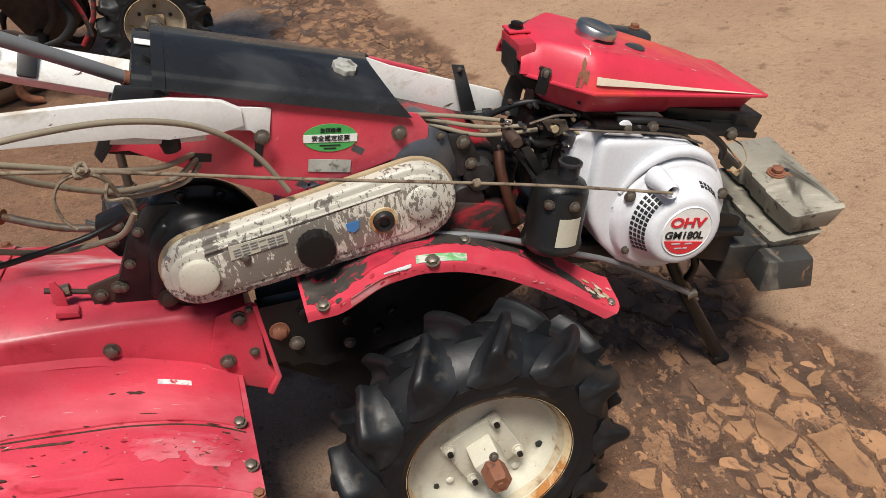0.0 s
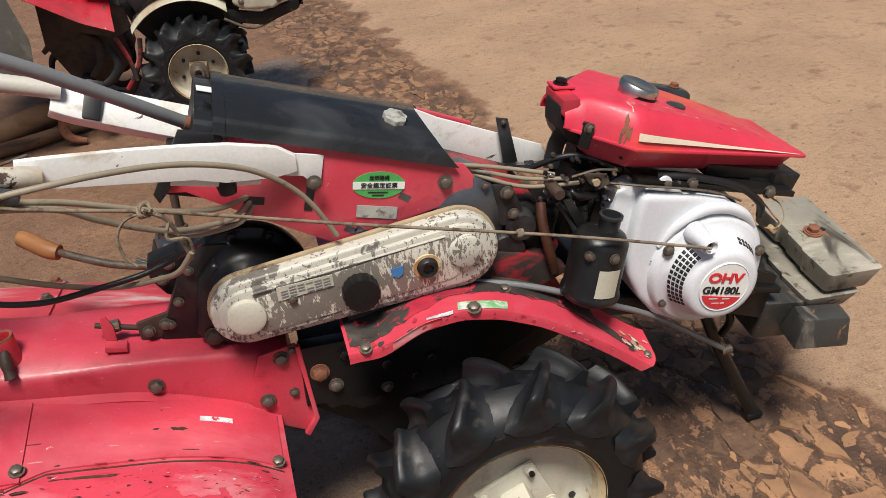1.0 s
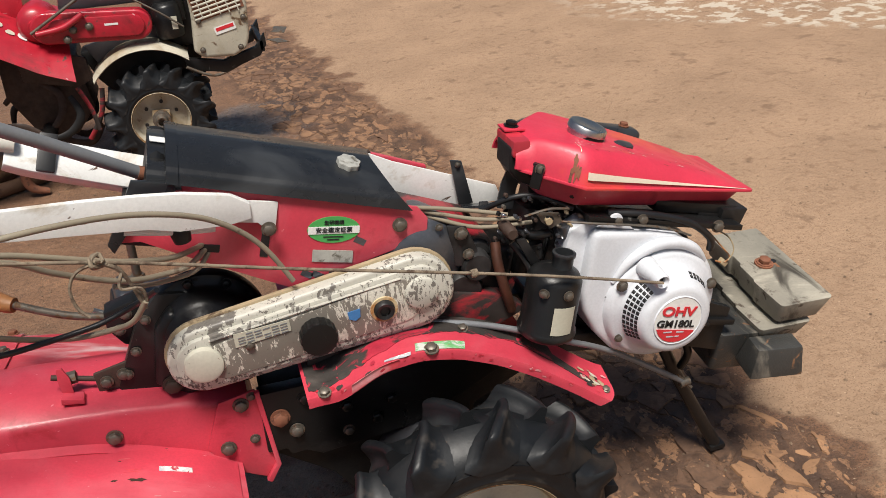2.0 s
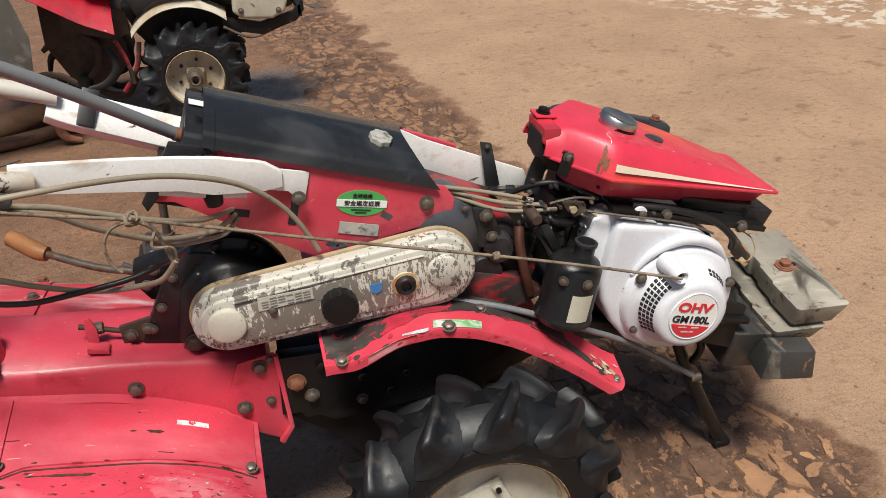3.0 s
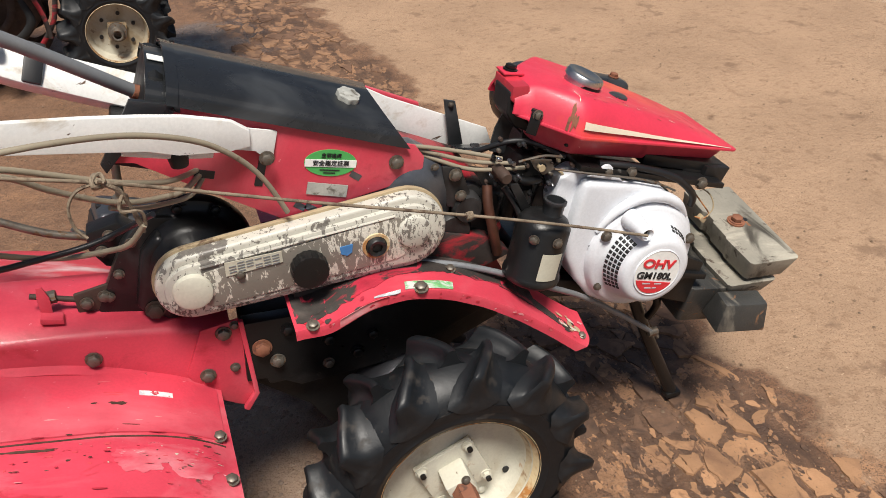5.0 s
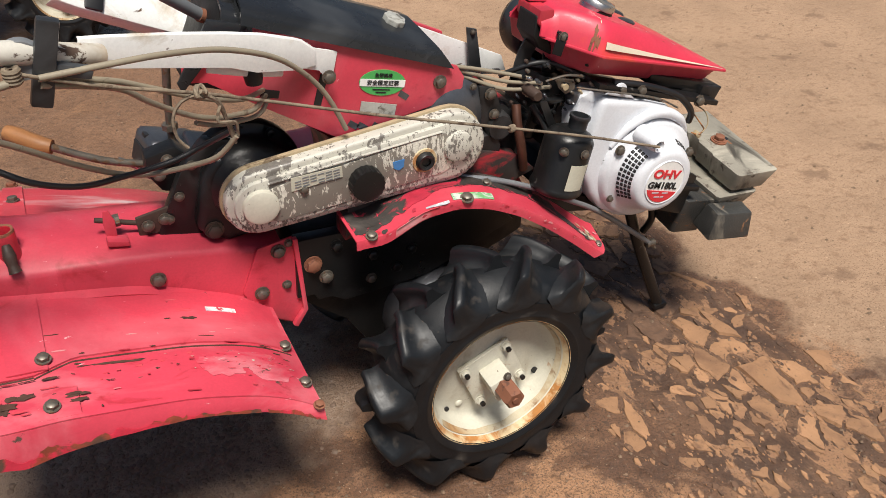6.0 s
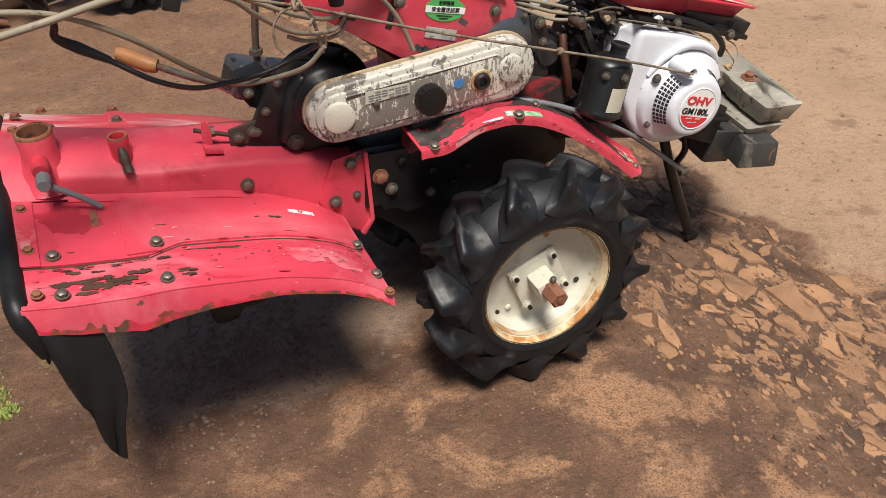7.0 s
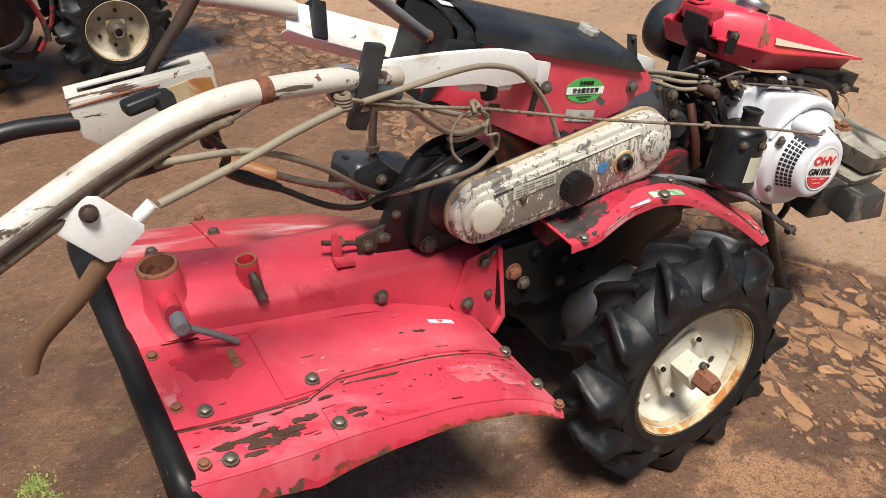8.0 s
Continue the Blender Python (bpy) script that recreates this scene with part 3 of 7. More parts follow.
def lug_mesh(side, half, r_body, r_lug):
    """One tread lug round the axis y, its crest at angle 0 on the tyre's middle: it runs back to the shoulder and ends in a nose."""
    bm = bmesh.new()
    rings = []
    for s in range(15):
        f = -0.14 + 1.14 * s / 10
        g = max(0.0, min(1.0, f))
        across = side * min(1.0, f) * half
        a = 0.17 * g ** 1.15
        base = r_body - 0.003 - 0.028 * g ** 2.4
        top = r_lug - 0.003 * g - 0.009 * g ** 3
        wide = 0.86 + 0.52 * g
        if f > 1:
            k = (f - 1) / 0.456
            base -= 0.020 * k
            top = top - 0.020 * k - 0.022 * k * k
            wide *= 1 - 0.62 * k
            across = side * half * (1.0 + 0.05 * math.sin(k * 2.6))
            a += 0.02 * k
        ring = []
        for w, h in ((-0.040, -0.10), (-0.029, 0.03), (-0.020, 0.16), (-0.0135, 0.42), (-0.0105, 0.74), (-0.0085, 0.94), (-0.005, 1.0), (0.0, 1.02), (0.005, 0.99), (0.008, 0.90), (0.0105, 0.66), (0.015, 0.34), (0.023, 0.12), (0.032, 0.02), (0.042, -0.10)):
            ang, r = a + w * wide / r_lug, base + (top - base) * h
            ring.append(bm.verts.new((r * math.cos(ang), across, r * math.sin(ang))))
        rings.append(ring)
    for p, q in zip(rings, rings[1:]):
        for j in range(len(p) - 1):
            bm.faces.new((p[j], p[j + 1], q[j + 1], q[j]))
    bm.faces.new(rings[0]), bm.faces.new(rings[-1])
    return mesh_of("lug", tidy(bm), RUBBER)


def lugged_tyre(wheel, centre, y_mid, half, r_rim, r_body, r_lug, lugs, turn=0.0, label=""):
    part("tyre", carcass_mesh(centre, y_mid, half, r_rim, r_body), RUBBER, wheel, label)
    for side in (-1, 1):
        me = lug_mesh(side, half, r_body, r_lug)
        for k in range(lugs):
            a = turn + 360 * (k + (0.5 if side > 0 else 0)) / lugs
            part("lug", me, None, wheel, "", Matrix.Translation((centre[0], y_mid, centre[1])) @ pose(0, 0, 0, 0, -a, 0))


WHEEL = (0.229, 0.243)


def build_wheel(flip):
    f = mirror_y if flip else (lambda b: b)
    cx, cz = WHEEL
    s = 1 if not flip else -1
    yy = (lambda y: 2 * CY - y) if flip else (lambda y: y)
    rim = lathe([(0.131, 0.886), (0.126, 0.900), (0.121, 0.925), (0.112, 0.932), (0.09, 0.929), (0.05, 0.924), (0, 0.924), (0, 0.930), (0.05, 0.930), (0.11, 0.938), (0.126, 0.934), (0.131, 0.95), (0.135, 0.98), (0.141, 0.99), (0.136, 0.985), (0.133, 0.93)], (cx, 0, cz), n=64)
    wheel = part("wheel", f(rim), CREAM, tractor, "cream steel wheel with a black lugged tyre")
    part("rim_lip", f(lathe([(0.131, 0.886), (0.1345, 0.878), (0.139, 0.8725), (0.1425, 0.873), (0.144, 0.878), (0.141, 0.884), (0.136, 0.892), (0.131, 0.898)], (cx, 0, cz), n=64)), CREAM_RUST, wheel, "rust-eaten cream rim lip")
    part("rust_ring", f(sheet(lambda u, v: (lambda a, r, y: (cx + r * math.cos(a), y, cz + r * math.sin(a)))(radians(-150 + 215 * v), 0.1292 - 0.0046 * u, 0.8880 + (0.012 + 0.006 * noise.noise(Vector((v * 9, 0, 0)))) * u), 3, 60, 0.0006)), RIM_RUST, wheel, "orange rust inside the rim")
    lugged_tyre(wheel, WHEEL, yy(0.931), 0.064, 0.141, 0.224, 0.249, 12, 14.0, "black rubber tyre with tall lugs, dusty")
    spin = -22
    part("hub_plate", f(box((cx, 0.918, cz - 0.006), (0.108, 0.010, 0.108), (0, spin, 0), 0.004)), CREAM, wheel)
    part("hub", f(join(box((cx, 0.893, cz - 0.003), (0.046, 0.052, 0.048), (0, spin, 0), 0.006), lathe([(0, 0.879), (0.021, 0.879), (0.021, 0.90)], (cx, 0, cz), n=24))), CREAM, wheel)
    part("axle_nut", f(join(lathe([(0, 0.832), (0.016, 0.829), (0.0202, 0.834), (0.0202, 0.880)], (cx, 0, cz), n=6), lathe([(0.0, 0.830), (0.006, 0.830), (0.006, 0.827), (0.0, 0.827)], (cx, 0, cz), n=12))), RUST, wheel, "rusted hexagonal axle end")
    for k in range(4):
        a = radians(spin + 45 + 90 * k)
        bolt((cx + 0.062 * math.cos(a), yy(0.913), cz - 0.006 - 0.062 * math.sin(a)), 0.0085, wheel, CREAM, (0, -s, 0), "wheel_bolt")
        part("stud", f(lathe([(0, 0.899), (0.0048, 0.899), (0.005, 0.912), (0, 0.912)], (cx + 0.062 * math.cos(a), 0, cz - 0.006 - 0.062 * math.sin(a)), n=10)), BLACK_METAL, wheel)
    for x, z, r in ((0.100, -0.053, 0.0065), (-0.022, 0.065, 0.008), (-0.085, -0.075, 0.005)):
        part("rim_hole", f(lathe([(0, 0.9275), (r, 0.9275), (r, 0.931), (0, 0.931)], (cx + x, 0, cz + z), n=12)), INK, wheel, "dark bolt hole")
    for x, z in ((0.055, -0.087), (-0.060, -0.070)):
        part("rivet", f(lathe([(0, 0.9255), (0.005, 0.926), (0.008, 0.929), (0.008, 0.932), (0, 0.932)], (cx + x, 0, cz + z), n=12)), CREAM, wheel)
    bolt((cx + 0.004, yy(0.868), cz + 0.023), 0.006, wheel, STEEL, (0, -s, 0.3), "wheel_bolt")


build_wheel(False)
build_wheel(True)

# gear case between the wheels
part("gear_case", prism([(-0.055, 0.50), (0.30, 0.52), (0.40, 0.45), (0.40, 0.38), (0.30, 0.34), (0.27, 0.20), (0.18, 0.15), (0.08, 0.19), (0.03, 0.28), (-0.06, 0.36)], 1.115, 1.265, 0.012), BLACK_DULL, tractor, "dull black gear case")
part("final_drive", join(lathe([(0, 0.985), (0.032, 0.985), (0.034, 1.02), (0.05, 1.03), (0.082, 1.055), (0.098, 1.09), (0.102, 1.115), (0.102, 1.265), (0.098, 1.29), (0.082, 1.325), (0.05, 1.35), (0.034, 1.36), (0.032, 1.395), (0, 1.395)], (0.20, 0, 0.262), n=36)), ALU, tractor, "muddy grey axle housing")
axle = part("axle", lathe([(0, 0.9), (0.019, 0.9), (0.019, 1.48), (0, 1.48)], (WHEEL[0], 0, WHEEL[1]), n=16), BLACK_METAL, tractor)
side_plate = part("side_plate", prism([(-0.058, 0.505), (0.02, 0.50), (0.30, 0.505), (0.36, 0.43), (0.18, 0.36), (0.02, 0.355), (-0.005, 0.372), (-0.03, 0.372), (-0.035, 0.386), (-0.066, 0.388)], 1.086, 1.113, 0.003), BLACK_METAL, tractor, "oily black steel side plate")
for x, z, r, m in ((-0.033, 0.453, 0.0125, RUST), (-0.012, 0.420, 0.010, STEEL), (0.012, 0.478, 0.009, BLACK_METAL), (0.075, 0.44, 0.009, BLACK_METAL), (0.07, 0.39, 0.008, STEEL), (0.12, 0.40, 0.009, BLACK_METAL), (0.15, 0.43, 0.008, BLACK_METAL)):
    bolt((x, 1.085, z), r, side_plate, m)
part("frame_rail", join(prism([(0.25, 0.50), (0.62, 0.405), (0.74, 0.37), (0.74, 0.345), (0.60, 0.375), (0.25, 0.46)], 1.10, 1.125, 0.003), prism([(0.25, 0.50), (0.62, 0.405), (0.74, 0.37), (0.74, 0.345), (0.60, 0.375), (0.25, 0.46)], 1.255, 1.28, 0.003), box((0.55, CY, 0.395), (0.10, 0.16, 0.012), (0, 15, 0))), BLACK_METAL, tractor)

# right mudguard
OUT = [(0.011, 0.545), (0.057, 0.545), (0.086, 0.555), (0.134, 0.574), (0.191, 0.577), (0.251, 0.560), (0.311, 0.528), (0.372, 0.483), (0.433, 0.430), (0.485, 0.380), (0.512, 0.355)]
INN = [(0.034, 0.552), (0.087, 0.563), (0.135, 0.574), (0.193, 0.576), (0.25, 0.567), (0.31, 0.543), (0.371, 0.507), (0.432, 0.459), (0.484, 0.415), (0.52, 0.388)]


def guard(u, v):
    x = 0.014 + (0.503 - 0.038 * max(0.0, (v - 0.5) / 0.5) ** 2) * u
    z = soft_rows(OUT, x) * v + soft_rows(INN, x) * (1 - v)
    y_out = 0.980
    y_in = 1.075 - 0.020 * max(0, (x - 0.40) / 0.12)
    y = y_in + (y_out - y_in) * min(1.0, v / 0.86)
    if v > 0.86:
        z -= (v - 0.86) / 0.14 * 0.016
        y += 0.002
    return x, y, z + 0.003 * math.sin(x * 60) * v * max(0, 1 - x / 0.15)


mudguard = part("mudguard", sheet(lambda u, v: guard(v, u), 18, 44, 0.003), RED, tractor, "bent red steel mudguard with scraped edge")
part("sticker", sheet(lambda u, v: (lambda p: (p[0], p[1], p[2] + 0.0016))(guard(0.35 + 0.155 * v, 0.62 + 0.18 * u)), 5, 8, 0.0008), LABEL_RUBBED, mudguard, "rubbed white and green sticker")
part("sticker", sheet(lambda u, v: (lambda p: (p[0], p[1], p[2] + 0.0016))(guard(0.25 + 0.085 * v, 0.78 + (0.03 + 0.06 * v) * u)), 3, 6, 0.0008), LABEL_WORN, mudguard, "torn end of a white sticker")
part("dirt_streak", sheet(lambda u, v: (lambda p: (p[0], p[1], p[2] + 0.0014))(guard(0.68 + 0.25 * v, 0.10 + 0.30 * u * (1 - 0.5 * v) + 0.42 * v + 0.03 * noise.noise(Vector((v * 12, u * 3, 0))))), 6, 20, 0.0006), GREASE, mudguard, "black grease streak")


def grease_edge(u):
    """How far the grease reaches over the guard, from its inner edge."""
    wide = 0.68 - 0.27 * min(1.0, max(0.0, (u - 0.14) / 0.22)) - 0.12 * min(1.0, max(0.0, (u - 0.5) / 0.3))
    return wide + 0.07 * noise.noise(Vector((u * 9, 0.2, 0))) + 0.05 * noise.noise(Vector((u * 31, 4.2, 0))) + 0.03 * noise.noise(Vector((u * 90, 1.2, 0)))


part("grease", sheet(lambda u, v: (lambda p: (p[0], p[1], p[2] + 0.0010))(guard(0.01 + 0.80 * v, grease_edge(0.01 + 0.80 * v) * u)), 6, 120, 0.0005), GREASE, mudguard, "black greasy dirt over the red paint")
part("scrape", sheet(lambda u, v: (lambda p: (p[0], p[1] - 0.001, p[2] + 0.001))(guard(0.14 + 0.16 * v, 0.86 + 0.13 * u)), 4, 10, 0.0006), RED_FADED, mudguard, "bare scraped metal edge")


def ragged(n, rng):
    """Uneven radii round a patch, with a few long tongues."""
    raw = [rng.uniform(0.35, 1.25) for k in range(n)]
    return [(raw[k - 1] + 2 * raw[k] + raw[(k + 1) % n]) / 4 * rng.uniform(0.88, 1.12) for k in range(n)]


def guard_chip(u, v, ru, rv, mat, rng, lift=0.0011):
    """A ragged chip lying on the mudguard."""
    bm = bmesh.new()
    n = 15
    rim, radii = [], ragged(n, rng)
    for k in range(n):
        a, r = math.tau * k / n, radii[k]
        p = guard(min(1.0, u + ru * r * math.cos(a)), min(1.0, max(0.0, v + rv * r * math.sin(a))))
        rim.append(bm.verts.new((p[0], p[1] - lift * 0.7, p[2] + lift)))
    p = guard(u, v)
    mid = bm.verts.new((p[0], p[1] - lift * 0.7, p[2] + lift))
    for k in range(n):
        bm.faces.new((mid, rim[k], rim[(k + 1) % n]))
    part("paint_chip", bm, mat, mudguard)


chip_rng = random.Random(12)
for k in range(22):
    guard_chip(chip_rng.uniform(0.88, 0.985), chip_rng.uniform(0.30, 0.75), 0.005 + 0.012 * chip_rng.random(), 0.02 + 0.05 * chip_rng.random(), (SEAM, RED_FADED, LABEL_DIRTY, GREASE)[k % 4], chip_rng, 0.0016 + 0.00004 * k)
for k in range(24):
    guard_chip(chip_rng.uniform(0.1, 0.9), chip_rng.uniform(0.88, 0.99), 0.003 + 0.008 * chip_rng.random() ** 2, 0.010 + 0.02 * chip_rng.random(), (RED_FADED, RED_STAIN)[k % 2], chip_rng, 0.0011 + 0.00003 * k)
for k in range(10):
    guard_chip(chip_rng.uniform(0.03, 0.22), chip_rng.uniform(0.55, 0.86), 0.006 + 0.015 * chip_rng.random() ** 2, 0.02 + 0.03 * chip_rng.random(), (GREASE, RED_STAIN)[k % 2], chip_rng, 0.0014 + 0.00003 * k)
for u, v, r in ((0.055, 0.8, 0.008), (0.40, 0.80, 0.009), (0.52, 0.30, 0.007), (0.97, 0.6, 0.006)):
    p = guard(u, v)
    bolt((p[0], p[1], p[2] + 0.001), r, mudguard, STEEL, (0, -0.25, 1))
part("mudguard", mirror_y(sheet(lambda u, v: guard(v, u), 10, 30, 0.003)), RED, tractor, "red steel mudguard")
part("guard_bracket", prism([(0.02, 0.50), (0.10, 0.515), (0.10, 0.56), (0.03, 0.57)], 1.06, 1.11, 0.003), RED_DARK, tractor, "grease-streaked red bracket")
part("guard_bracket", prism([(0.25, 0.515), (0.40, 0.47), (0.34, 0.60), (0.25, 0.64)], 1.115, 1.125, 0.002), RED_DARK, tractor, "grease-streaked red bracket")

# chain case
A, RA, B, RB = (-0.113, 0.618), 0.0535, (0.211, 0.637), 0.0625
case = part("chain_case", join(prism(stadium(A, RA, B, RB), 1.047, 1.072, 0.006, 3), prism(stadium(A, RA - 0.012, B, RB - 0.012), 1.039, 1.052, 0.005, 2)), CASE, tractor, "flaking cream and grey metal chain case")
part("face", prism(stadium((A[0] + 0.03, A[1] - 0.002), RA - 0.022, (B[0] - 0.028, B[1]), RB - 0.025), 1.0365, 1.042, 0.003), CASE_FACE, case, "worn grey front face")
part("seam", join(prism(stadium(A, RA + 0.004, B, RB + 0.004), 1.068, 1.0765, 0.002)), SEAM, case, "tan sealing rim")
part("back_half", prism(stadium(A, RA - 0.003, B, RB - 0.003), 1.0765, 1.091, 0.005), ALU, case)
for c, r in (((-0.115, 0.6195), 0.0285), ((0.218, 0.6445), 0.0265)):
    part("bearing_cap", lathe([(0, 1.0285), (r - 0.005, 1.0285), (r - 0.001, 1.0305), (r, 1.034), (r, 1.048), (0, 1.048)], (c[0], 0, c[1]), n=36), CASE if r < 0.027 else CREAM, case, "round cream bearing cap")
KN = [((0.0265 if k % 2 else 0.0285) * math.cos(math.tau * k / 36) + 0.053, (0.0265 if k % 2 else 0.0285) * math.sin(math.tau * k / 36) + 0.6215) for k in range(36)]
part("filler_knob", prism(KN, 1.015, 1.04, 0.0025), BLACK_METAL, case, "ribbed black filler knob")
part("plug_ring", lathe([(0.008, 1.028), (0.013, 1.026), (0.0155, 1.029), (0.0165, 1.042), (0, 1.042), (0, 1.032), (0.008, 1.032)], (0.1575, 0, 0.6325), n=24), BLACK_METAL, case, "black threaded plug")
part("plug_boss", lathe([(0.0165, 1.0345), (0.021, 1.0345), (0.022, 1.04), (0.0165, 1.042)], (0.1575, 0, 0.6325), n=24), CREAM_RUST, case)


def quad_plate(corners, y, thick=0.0012):
    """A thin plate with four corners in x, z, its outer face at y."""
    return prism(corners, y - thick, y, 0.0)


part("maker_plate", quad_plate([(-0.065, 0.657), (0.017, 0.658), (0.017, 0.639), (-0.066, 0.634)], 1.0358), LABEL_DIRTY, case, "yellowed label with unreadable print")
for k in range(4):
    z = 0.6545 - 0.0046 * k
    for m in range(6):
        x = -0.060 + 0.0125 * m
        if (k * 5 + m * 3) % 7:
            part("print_bar", quad_plate([(x, z - 0.0006), (x + 0.0102, z + 0.0001), (x + 0.0102, z - 0.0016), (x, z - 0.0023)], 1.0344, 0.0006), GREY_TUBE, case)
part("sticker", quad_plate([(0.102, 0.643), (0.122, 0.6445), (0.120, 0.631), (0.112, 0.626), (0.103, 0.631)], 1.0358), LABEL_BLUE, case, "small blue shield sticker")
part("rib", tube([(-0.10, 1.0372, 0.655), (0.05, 1.0372, 0.666), (0.19, 1.0372, 0.676)], 0.002, 6), CASE, case)
bolt((-0.046, 1.0365, 0.632), 0.006, case, STEEL)

# clutch drum behind the chain case
drum = part("clutch_housing", join(lathe([(0, 1.080), (0.034, 1.080), (0.040, 1.090), (0.046, 1.108), (0.062, 1.118), (0.070, 1.128), (0.074, 1.148), (0.080, 1.156), (0.094, 1.159), (0.096, 1.163), (0.096, 1.180), (0.08, 1.19), (0.06, 1.2), (0, 1.2)], (-0.107, 0, 0.606), n=56), prism([(-0.165, 0.690), (-0.205, 0.650), (-0.262, 0.545), (-0.248, 0.515), (-0.15, 0.490), (-0.06, 0.495), (-0.03, 0.55), (-0.06, 0.67)], 1.150, 1.172, 0.004), prism([(-0.150, 0.672), (-0.180, 0.640), (-0.205, 0.548), (-0.16, 0.515), (-0.07, 0.52), (-0.05, 0.59)], 1.122, 1.156, 0.014, 4)), BLACK_METAL, tractor, "oily black round clutch housing")
for k in range(5):
    a = radians(28 + 30 * k)
    part("flange_hole", lathe([(0, 1.1575), (0.0045, 1.1575), (0.0045, 1.160), (0, 1.160)], (-0.107 + 0.087 * math.cos(a), 0, 0.606 + 0.087 * math.sin(a)), n=12), INK, drum)
for x, z in ((-0.190, 0.653), (-0.218, 0.603), (-0.240, 0.566), (-0.115, 0.695), (-0.06, 0.681)):
    bolt((x, 1.149, z), 0.0065, drum, BLACK_METAL if z > 0.66 else STEEL)
part("boss", lathe([(0, 1.122), (0.015, 1.122), (0.017, 1.126), (0.017, 1.155), (0, 1.155)], (-0.178, 0, 0.545), n=20), BLACK_METAL, drum)
bolt((-0.178, 1.121, 0.545), 0.012, drum, RUST_DARK)
adjuster = part("adjuster_bracket", join(prism([(-0.290, 0.580), (-0.225, 0.590), (-0.225, 0.545), (-0.290, 0.546)], 1.151, 1.158, 0.002), tube([(-0.348, 1.152, 0.594), (-0.282, 1.158, 0.566)], 0.0045, 8, straight=True)), RUST_DARK, tractor, "rusty black adjuster bracket and screw")
for x, z in ((-0.274, 0.563), (-0.247, 0.569)):
    bolt((x, 1.150, z), 0.008, adjuster)
part("lock_nut", lathe([(0, -0.007), (0.010, -0.007), (0.010, 0.007), (0, 0.007)], (-0.320, 1.154, 0.584), n=6, axis="x"), STEEL, adjuster)

# selector box with short levers
selector = part("selector_box", join(box((-0.205, 1.295, 0.605), (0.10, 0.085, 0.07), (0, 20, 8), 0.016, 3), box((-0.165, 1.25, 0.60), (0.05, 0.10, 0.08), (0, 20, 0), 0.014, 3)), ALU, tractor, "grey cast selector box")
part("selector_arm", prism([(-0.253, 0.660), (-0.205, 0.670), (-0.175, 0.640), (-0.191, 0.615), (-0.212, 0.586), (-0.238, 0.597), (-0.256, 0.630)], 1.188, 1.225, 0.005), BLACK_METAL, selector)
# the end's hollow is not cut; a black block gives its shade
part("selector_mouth", box((-0.2505, 1.293, 0.617), (0.012, 0.052, 0.036), (0, 20, 8), 0.004), INK, selector, "black block standing in for the shaded open end")
part("selector_pin", tube([(-0.288, 1.300, 0.611), (-0.240, 1.300, 0.575)], 0.0052, 10, straight=True), CHROME, selector, "bright steel pin")
part("selector_rod", join(tube([(-0.20, 1.262, 0.62), (-0.195, 1.262, 0.70), (-0.185, 1.25, 0.79)], 0.007, 8), lathe([(0, 0.0), (0.013, 0.0), (0.013, 0.010), (0, 0.010)], (-0.198, 1.262, 0.665), n=6, axis="z")), STEEL, selector)
part("selector_slot", box((-0.212, 1.295, 0.6405), (0.06, 0.016, 0.006), (0, 20, 8), 0.001), INK, selector)
lever = part("shift_lever", tube([(-0.235, 1.235, 0.622), (-0.31, 1.23, 0.650), (-0.383, 1.232, 0.692)], 0.0065, 8), STEEL, tractor, "short rusty lever with an orange wooden grip")
part("grip", tube([(-0.378, 1.231, 0.6895), (-0.395, 1.24, 0.694), (-0.425, 1.266, 0.704), (-0.436, 1.274, 0.7065)], [0.012, 0.0145, 0.0145, 0.013], 12), WOOD, lever, "worn orange wooden grip")
for x, z in ((-0.221, 0.651), (-0.237, 0.626)):
    bolt((x, 1.187, z), 0.0075, selector, STEEL)

# tiller: centre beam and covers
LOW = [(-0.60, 0.548), (-0.463, 0.514), (-0.321, 0.483), (-0.243, 0.452), (-0.161, 0.406), (-0.097, 0.352), (-0.06, 0.33)]
FACE = [(-0.60, 0.048), (-0.45, 0.050), (-0.32, 0.062), (-0.20, 0.094), (-0.06, 0.160)]
ROOF = [(-0.60, 0.028), (-0.42, 0.024), (-0.26, 0.004), (-0.06, 0.003)]


def loft(xs, section):
    """Closed rings in y, z set along x."""
    bm = bmesh.new()
    rings = [[bm.verts.new((x, y, z)) for y, z in section(x)] for x in xs]
    n = len(rings[0])
    for a, b in zip(rings, rings[1:]):
        for j in range(n):
            bm.faces.new((a[j], a[(j + 1) % n], b[(j + 1) % n], b[j]))
    bm.faces.new(rings[0]), bm.faces.new(rings[-1])
    return tidy(bm)


def beam_section(x):
    z, f, r = soft_rows(LOW, x), soft_rows(FACE, x), soft_rows(ROOF, x)
    near = [(1.100, -0.012), (1.100, f - 0.012), (1.103, f - 0.005), (1.109, f), (1.140, f + r * 0.8), (1.160, f + r)]
    return [(y, z + h) for y, h in near] + [(2 * CY - y, z + h) for y, h in reversed(near)]


def beam_top(x, y):
    s = beam_section(x)[:6]
    return lerp_rows([(a, b) for a, b in s[3:]], min(y, 2 * CY - y))


